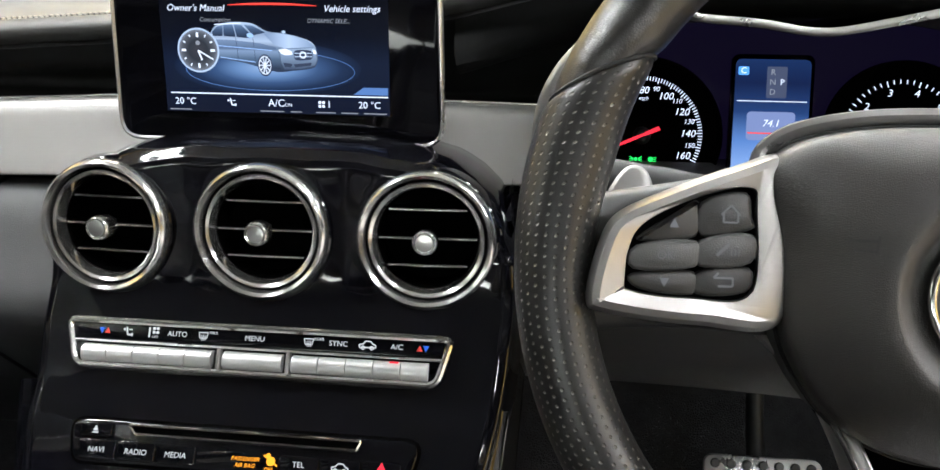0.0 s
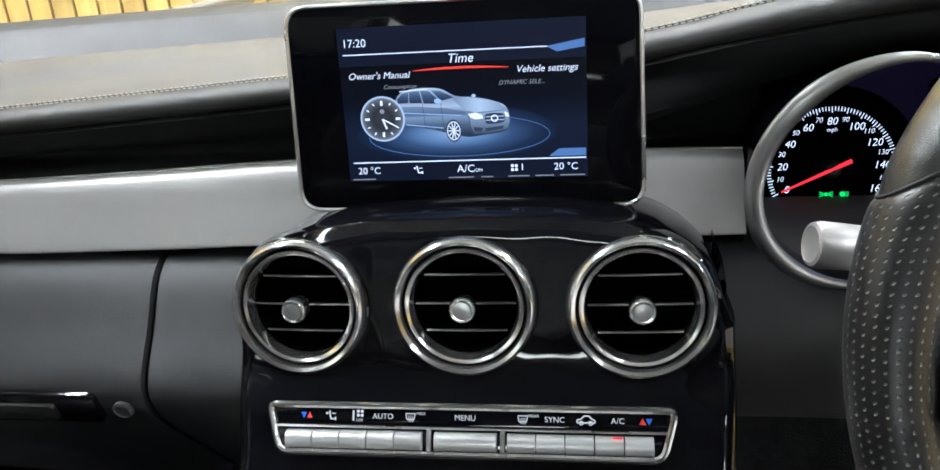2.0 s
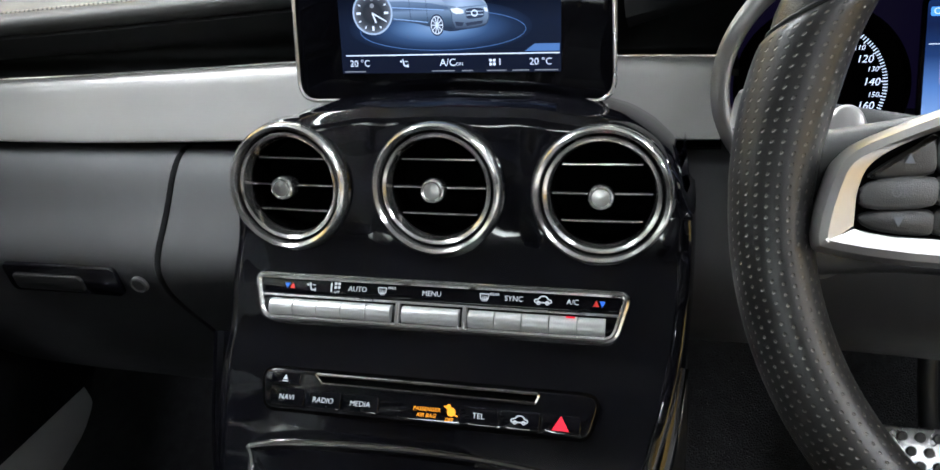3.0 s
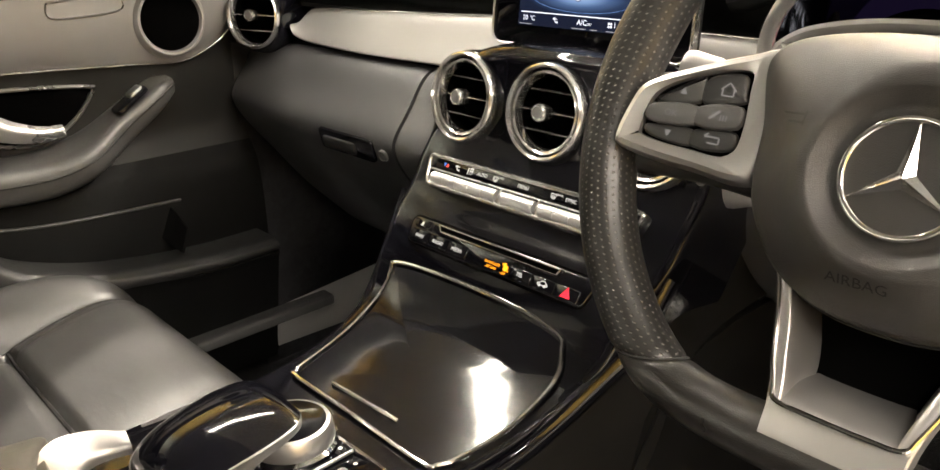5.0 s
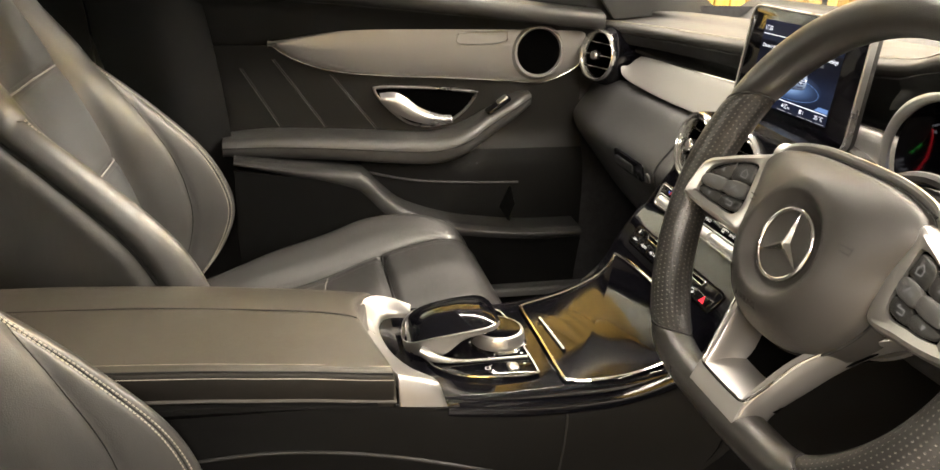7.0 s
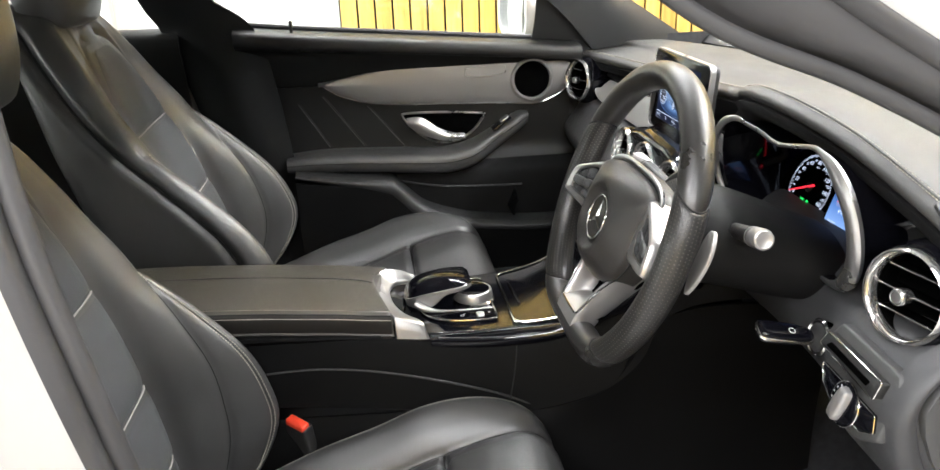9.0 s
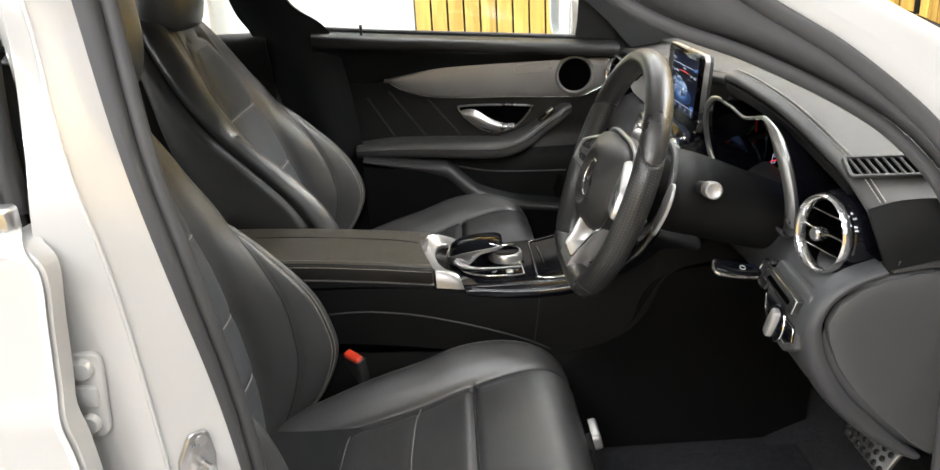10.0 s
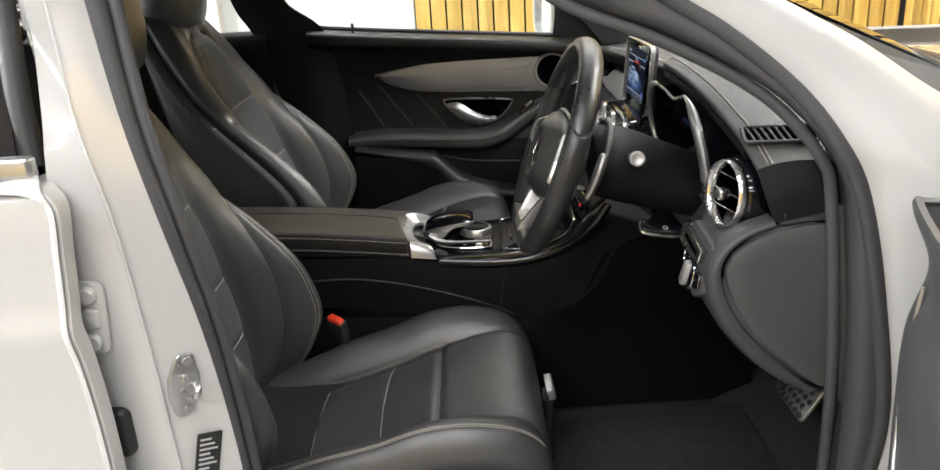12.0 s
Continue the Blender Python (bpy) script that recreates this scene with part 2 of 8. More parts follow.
def thing(name, base, label, category, group="", kind=""):
    """An Empty at the base of a thing; its parts are given in world coordinates."""
    ob = new(name)
    ob.empty_display_size = 0.02
    ob.location = base
    ORIGIN[ob.name] = Vector(base)
    return tagged(ob, label, category, group, kind)


def part(name, bm, mat, parent=None, label="", sharp=38):
    me = bpy.data.meshes.new(name)
    bmesh.ops.recalc_face_normals(bm, faces=bm.faces)
    bm.to_mesh(me)
    bm.free()
    me.materials.append(mat)
    me.shade_smooth()
    if sharp:
        me.set_sharp_from_angle(angle=radians(sharp))
    ob = new(name, me)
    if parent is not None:
        ob.parent = parent
        ob.location = -ORIGIN.get(parent.name, Vector((0, 0, 0)))
    if label:
        tagged(ob, label)
    return ob


def catmull(p, n, closed=False):
    """n points along a smooth curve through the points p."""
    p = np.asarray(p, float)
    k = len(p)
    seg = k if closed else k - 1
    ts = np.linspace(0, seg, n + 1)[:-1] if closed else np.linspace(0, seg, n)
    out = []
    for t in ts:
        i = min(int(t), seg - 1)
        f = t - i
        if closed:
            a, b, c, d = p[(i - 1) % k], p[i % k], p[(i + 1) % k], p[(i + 2) % k]
        else:
            b, c = p[i], p[i + 1]
            a = p[i - 1] if i > 0 else 2 * b - c
            d = p[i + 2] if i + 2 < k else 2 * c - b
        out.append(0.5 * (2 * b + (c - a) * f + (2 * a - 5 * b + 4 * c - d) * f * f + (3 * b - a - 3 * c + d) * f ** 3))
    return np.array(out)


def grid(net, nu, nv, cu=False, cv=False):
    """Fine grid of points through a coarse net of rows."""
    rows = [catmull(r, nv, cv) for r in net]
    rows = np.array(rows)
    return np.stack([catmull(rows[:, j], nu, cu) for j in range(rows.shape[1])], axis=1)


def mesh_grid(g, cu=False, cv=False, caps=False):
    bm = bmesh.new()
    nu, nv = g.shape[:2]
    v = [[bm.verts.new(g[i, j]) for j in range(nv)] for i in range(nu)]
    for i in range(nu if cu else nu - 1):
        for j in range(nv if cv else nv - 1):
            bm.faces.new((v[i][j], v[(i + 1) % nu][j], v[(i + 1) % nu][(j + 1) % nv], v[i][(j + 1) % nv]))
    if caps:
        bm.faces.new(v[0])
        bm.faces.new(list(reversed(v[-1])))
    return bm


def sheet(net, nu=24, nv=24, thick=0.006, cu=False, cv=False):
    """A smooth skin of some thickness through a net."""
    bm = mesh_grid(grid(net, nu, nv, cu, cv), cu, cv)
    bmesh.ops.recalc_face_normals(bm, faces=bm.faces)
    bmesh.ops.solidify(bm, geom=bm.faces[:], thickness=thick)
    return bm


def loft(sections, nu=24, nv=32):
    """A closed body through closed sections, capped at its ends."""
    return mesh_grid(grid(sections, nu, nv, False, True), False, True, True)


def tube(path, r, n=10, closed=False, steps=0, flat=1.0, uv=False, up=(0, 0, 1)):
    """A round or flattened bar along a path; r: one radius or one for each point."""
    p = np.asarray(path, float)
    if steps:
        rr = np.full(len(p), r) if np.isscalar(r) else np.asarray(r, float)
        q = catmull(np.c_[p, rr], steps, closed)
        p, rr = q[:, :3], q[:, 3]
    else:
        rr = np.full(len(p), r) if np.isscalar(r) else np.asarray(r, float)
    k = len(p)
    bm = bmesh.new()
    rings, last = [], Vector(up)
    length = np.r_[0, np.cumsum(np.linalg.norm(np.diff(p, axis=0), axis=1))]
    for i in range(k):
        a = p[(i - 1) % k] if closed or i else p[i]
        b = p[(i + 1) % k] if closed or i < k - 1 else p[i]
        d = Vector(b - a).normalized()
        s = d.cross(last)
        if s.length < 1e-6:
            s = d.cross(Vector((1, 0.3, 0.2)))
        s.normalize()
        t = s.cross(d).normalized()
        last = t
        c = Vector(p[i])
        rings.append([bm.verts.new(c + (s * math.cos(w) + t * math.sin(w) * flat) * rr[i]) for w in (2 * math.pi * j / n for j in range(n))])
    lay = bm.loops.layers.uv.new("girth") if uv else None
    for i in range(k if closed else k - 1):
        for j in range(n):
            f = bm.faces.new((rings[i][j], rings[i][(j + 1) % n], rings[(i + 1) % k][(j + 1) % n], rings[(i + 1) % k][j]))
            if uv:
                g = 2 * math.pi * rr[i] / n
                for lp, (a, b) in zip(f.loops, ((i, j), (i, j + 1), (i + 1, j + 1), (i + 1, j))):
                    lp[lay].uv = (length[min(a, k - 1)], b * g)
    if not closed:
        bm.faces.new(rings[0])
        bm.faces.new(list(reversed(rings[-1])))
    return bm


def lathe(profile, n=40, m=None):
    """A body turned about its local z axis; profile: (radius, height)."""
    bm = bmesh.new()
    rings = []
    for r, h in profile:
        if r < 1e-6:
            rings.append([bm.verts.new((0, 0, h))])
        else:
            rings.append([bm.verts.new((r * math.cos(w), r * math.sin(w), h)) for w in (2 * math.pi * j / n for j in range(n))])
    for a, b in zip(rings, rings[1:]):
        for j in range(n):
            k = (j + 1) % n
            q = [a[j % len(a)], a[k % len(a)], b[k % len(b)], b[j % len(b)]]
            q = list(dict.fromkeys(q))
            if len(q) > 2:
                bm.faces.new(q)
    if m is not None:
        bm.transform(m)
    return bm


def ring(r, wire, n=48, m=None, k=10, flat=1.0):
    prof = [(r + wire * math.cos(2 * math.pi * i / k), wire * flat * math.sin(2 * math.pi * i / k)) for i in range(k + 1)]
    bm = lathe(prof, n, m)
    bmesh.ops.remove_doubles(bm, verts=bm.verts, dist=1e-6)
    return bm


def rounded(w, h, r, k=6, cx=0, cy=0):
    """Outline of a rounded rectangle."""
    out = []
    for sx, sy, a0 in ((1, 1, 0), (-1, 1, 90), (-1, -1, 180), (1, -1, 270)):
        for i in range(k + 1):
            a = radians(a0 + 90 * i / k)
            out.append((cx + sx * (w / 2 - r) + r * math.cos(a), cy + sy * (h / 2 - r) + r * math.sin(a)))
    return out


def corners(pts, r, k=5):
    """A polygon with its corners rounded by the radius r (or one for each corner)."""
    out = []
    n = len(pts)
    for i in range(n):
        a, b, c = Vector(pts[i - 1]), Vector(pts[i]), Vector(pts[(i + 1) % n])
        u, v = (a - b).normalized(), (c - b).normalized()
        rr = r if isinstance(r, (int, float)) else r[i]
        ang = u.angle(v)
        t = min(rr / math.tan(ang / 2), 0.48 * (a - b).length, 0.48 * (c - b).length)
        p, q = b + u * t, b + v * t
        for j in range(k + 1):
            f = j / k
            w = (1 - f) ** 2 * p + 2 * f * (1 - f) * b + f * f * q
            out.append((w.x, w.y))
    return out


def offset(pts, d):
    p = np.asarray(pts, float)
    a, b = np.roll(p, 1, 0), np.roll(p, -1, 0)
    t = b - a
    t /= np.maximum(np.linalg.norm(t, axis=1), 1e-9)[:, None]
    area = 0.5 * np.sum(p[:, 0] * b[:, 1] - b[:, 0] * p[:, 1])
    nrm = np.c_[t[:, 1], -t[:, 0]] * np.sign(area)
    return p + nrm * d


def prism(outline, h, m=None, bevel=0.001, z0=0.0, dome=0.0):
    """A plate of the given outline from z0 to z0+h, its front edge rounded."""
    bm = bmesh.new()
    levels = [(0, z0), (0, z0 + h - bevel), (-bevel * 0.35, z0 + h - bevel * 0.35), (-bevel, z0 + h)] if bevel else [(0, z0), (0, z0 + h)]
    rings = []
    for o, z in levels:
        rings.append([bm.verts.new((x, y, z)) for x, y in (offset(outline, o) if o else np.asarray(outline, float))])
    n = len(outline)
    for a, b in zip(rings, rings[1:]):
        for j in range(n):
            bm.faces.new((a[j], a[(j + 1) % n], b[(j + 1) % n], b[j]))
    bm.faces.new(list(reversed(rings[0])))
    if dome:
        c = np.mean(np.asarray(outline), axis=0)
        inner = [bm.verts.new((c[0] + 0.55 * (v.co.x - c[0]), c[1] + 0.55 * (v.co.y - c[1]), z0 + h + dome * 0.75)) for v in rings[-1]]
        for j in range(n):
            bm.faces.new((rings[-1][j], rings[-1][(j + 1) % n], inner[(j + 1) % n], inner[j]))
        top = bm.verts.new((c[0], c[1], z0 + h + dome))
        for j in range(n):
            bm.faces.new((inner[j], inner[(j + 1) % n], top))
    else:
        bm.faces.new(rings[-1])
    if m is not None:
        bm.transform(m)
    return bm


def frame_of(outer, inner, h, m=None, bevel=0.0008, z0=0.0):
    """A flat rim between two outlines with the same number of points."""
    bm = bmesh.new()
    o2, i2 = offset(outer, -bevel), offset(inner, bevel)
    loops = [(outer, z0), (outer, z0 + h - bevel), (o2, z0 + h), (i2, z0 + h), (inner, z0 + h - bevel), (inner, z0)]
    v = [[bm.verts.new((x, y, z)) for x, y in pts] for pts, z in loops]
    n = len(outer)
    for a, b in zip(v, v[1:] + v[:1]):
        for j in range(n):
            bm.faces.new((a[j], a[(j + 1) % n], b[(j + 1) % n], b[j]))
    if m is not None:
        bm.transform(m)
    return bm


def box(w, d, h, m=None, bevel=0.002):
    bm = prism(rounded(w, d, min(bevel * 1.5, w / 3, d / 3), 3), h, None, min(bevel, h / 3), -h / 2)
    if m is not None:
        bm.transform(m)
    return bm


def joined(*parts_):
    bm = parts_[0]
    for p in parts_[1:]:
        tmp = bpy.data.meshes.new("tmp")
        p.to_mesh(tmp)
        p.free()
        bm.from_mesh(tmp)
        bpy.data.meshes.remove(tmp)
    return bm


def disc(r, m, n=32, z=0.0, sx=1.0):
    bm = bmesh.new()
    bm.faces.new([bm.verts.new((r * sx * math.cos(2 * math.pi * i / n), r * math.sin(2 * math.pi * i / n), z)) for i in range(n)])
    bm.transform(m)
    return bm


def flat(pts, m, z=0.0):
    bm = bmesh.new()
    bm.faces.new([bm.verts.new((x, y, z)) for x, y in pts])
    bm.transform(m)
    return bm


def bar(x0, y0, x1, y1, w, m, z=0.0):
    d = Vector((x1 - x0, y1 - y0)).normalized()
    n = Vector((-d.y, d.x)) * w / 2
    return flat([(x0 - n.x, y0 - n.y), (x1 - n.x, y1 - n.y), (x1 + n.x, y1 + n.y), (x0 + n.x, y0 + n.y)], m, z)


def words(name, text, size, m, mat, parent, align="CENTER", slant=0.0, label=""):
    """Lettering as a thin mesh, with the built-in font."""
    cu = bpy.data.curves.new(name, "FONT")
    cu.body, cu.size, cu.align_x, cu.align_y, cu.shear, cu.resolution_u = text, size, align, "CENTER", slant, 3
    tmp = bpy.data.objects.new(name, cu)
    me = bpy.data.meshes.new_from_object(tmp)
    bpy.data.objects.remove(tmp)
    bpy.data.curves.remove(cu)
    me.transform(m)
    me.name = name
    me.materials.clear()
    me.materials.append(mat)
    ob = new(name, me)
    ob.parent = parent
    ob.location = -ORIGIN.get(parent.name, Vector((0, 0, 0)))
    if label:
        tagged(ob, label)
    return ob


def seam(points, parent, mat=None, r=0.0011, steps=40, name="seam"):
    return part(name, tube(points, r, 6, steps=steps), mat or SEAM, parent)


def on_grid(g, us, vs, lift=0.0005):
    """Points on a fine grid at fractions u, v of it, lifted a little outwards."""
    out = []
    nu, nv = g.shape[:2]
    for u, v in zip(us, vs):
        a, b = u * (nu - 1), v * (nv - 1)
        i, j = min(int(a), nu - 2), min(int(b), nv - 2)
        f, h = a - i, b - j
        p = (g[i, j] * (1 - f) * (1 - h) + g[i + 1, j] * f * (1 - h) + g[i, j + 1] * (1 - f) * h + g[i + 1, j + 1] * f * h)
        n = np.cross(g[i + 1, j] - g[i, j], g[i, j + 1] - g[i, j])
        n = n / max(np.linalg.norm(n), 1e-9)
        out.append(p + n * lift)
    return np.array(out)


def crease(g, lines):
    """Press soft seams into a closed skin: lines of (us, vs, depth, width in metres) along fractions of it."""
    g = g.copy()
    ge = np.concatenate([g, g[:, :1]], axis=1)
    du = np.gradient(g, axis=0)
    dv = np.roll(g, -1, 1) - np.roll(g, 1, 1)
    nrm = np.cross(du, dv)
    nrm /= np.maximum(np.linalg.norm(nrm, axis=2), 1e-9)[..., None]
    fine, broad, sign = np.zeros(g.shape[:2]), np.zeros(g.shape[:2]), 1 if lines[0][2] > 0 else -1
    for us, vs, depth, width in lines:
        c = catmull(np.c_[us, vs], 260)
        p = on_grid(ge, np.clip(c[:, 0], 0, 1), np.clip(c[:, 1], 0, 1), 0.0)
        d2 = np.full(g.shape[:2], 1e9)
        for q in p:
            d2 = np.minimum(d2, ((g - q) ** 2).sum(2))
        bell = abs(depth) * np.exp(-d2 / width ** 2)
        if width < 0.012:
            fine = np.maximum(fine, bell)
        else:
            broad = np.maximum(broad, bell)
    return g - nrm * (sign * (fine + broad))[..., None]


def stitching(points, parent, mat=None, pitch=0.0048, r=0.0009):
    """A row of single stitches along a line."""
    p = np.asarray(points, float)
    run = np.r_[0, np.cumsum(np.linalg.norm(np.diff(p, axis=0), axis=1))]
    n = max(2, int(run[-1] / pitch))

    def at(d):
        return np.array([np.interp(d, run, p[:, k]) for k in range(3)])

    bms = []
    for k in range(n):
        a, b = at(pitch * k), at(pitch * (k + 0.68))
        if np.linalg.norm(b - a) > 1e-5:
            bms.append(tube([a, (a + b) / 2 + (b - a)[[1, 2, 0]] * 0.02, b], [r * 0.7, r, r * 0.7], 5))
    return tagged(part("stitching", joined(*bms), mat or STITCH, parent), "pale thread stitching", kind="stuff")


# ---- the showroom ----
def slab(name, x0, y0, z0, x1, y1, z1, mat, label, category):
    ob = part(name, box(x1 - x0, y1 - y0, z1 - z0, pose((x0 + x1) / 2, (y0 + y1) / 2, (z0 + z1) / 2)), mat)
    return tagged(ob, label, category, kind="structure")


WX, WY, EX, SY, HIGH = -2.62, 2.52, 6.2, -5.0, 3.0
ground = slab("ground", WX - 0.3, SY - 0.3, -0.1, EX + 0.3, WY + 0.3, 0.0, CONCRETE, "grey polished concrete showroom floor", "floor")
wall_west = slab("wall_west", WX - 0.2, SY, 0, WX, WY, HIGH, WALL, "white painted showroom wall beside wooden cladding", "wall")
wall_north = slab("wall_north", WX - 0.2, WY, 0, EX + 0.2, WY + 0.2, HIGH, BATTEN, "wall clad with upright larch slats", "wall")
wall_east = slab("wall_east", EX, SY, 0, EX + 0.2, WY, HIGH, BATTEN, "wall clad with brown upright timber slats", "wall")
wall_south = slab("wall_south", WX - 0.2, SY - 0.2, 0, EX + 0.2, SY, HIGH, WALL, "plain white painted showroom wall", "wall")
ceiling = slab("ceiling", WX - 0.2, SY - 0.2, HIGH, EX + 0.2, WY + 0.2, HIGH + 0.1, CEILING, "dark painted showroom ceiling", "ceiling")
backing = slab("wall_panel", WX, -0.05, 0.0, WX + 0.012, WY, HIGH, BATTEN, "black backing board behind larch slats", "wall panel")

shutter = thing("roller_shutter", (WX + 0.02, -2.2, 0), "pale grey ribbed metal roller shutter", "shutter")
rib = []
for k in range(40):
    z = 0.04 + 0.075 * k
    rib += [(WX + 0.03, z), (WX + 0.045, z + 0.012), (WX + 0.045, z + 0.055), (WX + 0.03, z + 0.067)]
net = [[(x, y, z) for x, z in rib] for y in (-4.2, -1.12)]
bmx = mesh_grid(np.array(net, float))
bmesh.ops.solidify(bmx, geom=bmx.faces[:], thickness=0.004)
part("shutter_curtain", bmx, SHUTTER, shutter)
part("guide_rail", box(0.07, 0.07, 2.98, pose(WX + 0.04, -1.08, 1.49)), SHUTTER, shutter)

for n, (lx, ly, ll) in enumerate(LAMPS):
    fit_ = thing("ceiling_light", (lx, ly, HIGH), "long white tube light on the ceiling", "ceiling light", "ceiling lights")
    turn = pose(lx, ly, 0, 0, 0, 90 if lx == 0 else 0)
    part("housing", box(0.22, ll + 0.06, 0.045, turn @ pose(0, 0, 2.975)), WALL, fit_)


# ---- the car's shell ----
car = thing("car_body", (0.0, -0.4, 0.0), "white estate car body with an open door", "car")


def band(a, b, name, mat, n=40, thick=0.012, label="", mid=None):
    """A strip of body between two edge lines, bulged at its middle line."""
    a, b = catmull(a, n), catmull(b, n)
    c = (a + b) / 2 + np.asarray(mid if mid is not None else (0, 0, 0))
    bm = sheet([a[::3], c[::3], b[::3]], 9, n, thick)
    return part(name, bm, mat, car, label)


# front pillar: outer edge, crease and seal lines run from the roof down to the sill
a_top = [(0.555, 0.16, 1.40), (0.60, 0.385, 1.275), (0.655, 0.593, 1.152), (0.675, 0.684, 1.099), (0.699, 0.773, 1.036), (0.72, 0.90, 0.965)]
a_crease = [(0.575, 0.08, 1.39), (0.625, 0.315, 1.27), (0.663, 0.51, 1.157), (0.68, 0.579, 1.112), (0.705, 0.661, 1.047), (0.745, 0.735, 0.967), (0.76, 0.775, 0.912)]
a_seal_o = [(0.575, 0.03, 1.375), (0.62, 0.27, 1.275), (0.652, 0.455, 1.16), (0.669, 0.525, 1.114), (0.694, 0.60, 1.048), (0.718, 0.647, 0.984), (0.72, 0.683, 0.914), (0.72, 0.718, 0.773), (0.72, 0.744, 0.59), (0.72, 0.72, 0.42)]
a_seal_i = [(0.53, 0.0, 1.36), (0.575, 0.19, 1.27), (0.61, 0.335, 1.165), (0.629, 0.454, 1.114), (0.65, 0.557, 1.059), (0.667, 0.614, 1.013), (0.68, 0.655, 0.959), (0.68, 0.673, 0.902), (0.68, 0.697, 0.665), (0.68, 0.70, 0.42)]
crease_full = a_crease + [(0.765, 0.80, 0.77), (0.765, 0.82, 0.59), (0.765, 0.80, 0.42)]
band(a_top, a_crease, "front_pillar", WHITE, mid=(0.006, 0.004, 0.006), label="white painted windscreen pillar")
band(crease_full, a_seal_o, "door_post", WHITE, 60, mid=(0.0, 0.0, 0.0), label="white painted door post")
band(a_seal_o, a_seal_i, "door_seal", RUBBER, 60, 0.016, mid=(0.014, -0.006, 0.0), label="dark grey rubber door seal and pillar trim")
part("door_seal", tube(a_seal_o, 0.010, 10, steps=70), RUBBER, car)
part("door_seal", tube([(x + 0.012, y - 0.016, z) for x, y, z in a_seal_i], 0.008, 10, steps=70), RUBBER, car)
# middle pillar
b_in = [(0.56, -0.27, 1.36), (0.618, -0.239, 1.197), (0.672, -0.209, 1.054), (0.70, -0.175, 0.919), (0.70, -0.151, 0.765), (0.70, -0.138, 0.551), (0.70, -0.135, 0.40)]
b_out = [(0.585, -0.30, 1.37), (0.646, -0.26, 1.20), (0.699, -0.223, 1.061), (0.73, -0.188, 0.938), (0.73, -0.159, 0.781), (0.73, -0.141, 0.596), (0.73, -0.14, 0.42)]
b_mid = [(0.64, -0.325, 1.37), (0.69, -0.285, 1.20), (0.745, -0.254, 1.07), (0.768, -0.225, 0.95), (0.772, -0.212, 0.79), (0.772, -0.205, 0.60), (0.772, -0.20, 0.42)]
b_rear = [(0.655, -0.335, 1.37), (0.705, -0.30, 1.205), (0.749, -0.288, 1.088), (0.78, -0.285, 0.991), (0.775, -0.285, 0.818), (0.775, -0.295, 0.626), (0.775, -0.30, 0.42)]
band(b_in, b_out, "door_seal", RUBBER, 50, 0.014, mid=(0.008, 0.006, 0), label="dark grey rubber seal along the door opening")
part("door_seal", tube([(x + 0.004, y + 0.006, z) for x, y, z in b_in], 0.009, 10, steps=60), RUBBER, car)
band(b_out, b_mid, "middle_pillar", WHITE, 50, 0.02, label="white painted middle pillar")
band(b_mid, b_rear, "middle_pillar", WHITE, 50, 0.02)
part("weld_seam", tube([(x + 0.002, y, z) for x, y, z in b_mid], 0.0022, 8, steps=60), WHITE, car)
# hinge plate, latch striker, sticker and buffer on the middle pillar
hm = pose(0.777, -0.271, 0.837, 90, 5, 92)
plate = part("hinge_plate", prism(rounded(0.038, 0.096, 0.012, 6), 0.006, hm, 0.002), WHITE, car, "white painted hinge plate with two bolts")
for dz in (-0.031, 0.031):
    part("bolt", lathe([(0, 0.014), (0.009, 0.013), (0.0115, 0.009), (0.012, 0.005), (0.012, 0)], 20, hm @ pose(0, dz, 0)), WHITE, plate)
part("middle_boss", prism(rounded(0.026, 0.026, 0.005), 0.010, hm, 0.003), WHITE, plate)
sm = pose(0.756, -0.187, 0.726, 90, 8, 129)
strik = part("latch_striker", prism(corners([(-0.020, 0.012), (-0.008, 0.043), (0.012, 0.043), (0.021, 0.010), (0.020, -0.018), (0.006, -0.043), (-0.010, -0.043), (-0.020, -0.014)], 0.008), 0.005, sm, 0.002), SATIN, car, "bare metal door latch striker")
part("striker_loop", tube([(0.003, 0.008, 0.0), (0.004, 0.010, 0.022), (0.005, 0.011, 0.034), (0.004, 0.006, 0.041), (0.002, -0.001, 0.039), (0.001, -0.006, 0.030), (0.0, -0.010, 0.016), (-0.001, -0.012, 0.0)], 0.0042, 10, steps=40), SATIN, strik).data.transform(sm)
for dz in (-0.033, 0.033):
    part("bolt", lathe([(0, 0.008), (0.006, 0.008), (0.007, 0.004), (0.007, 0)], 16, sm @ pose(0.004, dz, 0)), SATIN, strik)
st = pose(0.7545, -0.1745, 0.612, 90, 14, 129)
stick = part("sticker", prism(rounded(0.034, 0.075, 0.002, 2), 0.0012, st, 0.0003), PLASTIC, car, "black sticker with small white print")
for k in range(9):
    part("print_bar", flat([(-0.013, 0.03 - 0.007 * k), (-0.013, 0.027 - 0.007 * k), (0.002 + 0.010 * ((k * 7) % 3) / 2, 0.027 - 0.007 * k), (0.002 + 0.010 * ((k * 7) % 3) / 2, 0.03 - 0.007 * k)], st, 0.0018), GREY_PRINT, stick)
part("rubber_buffer", prism(rounded(0.035, 0.07, 0.012), 0.022, pose(0.765, -0.270, 0.674, 90, 0, 86), 0.006), PLASTIC, car, "black rubber door buffer")
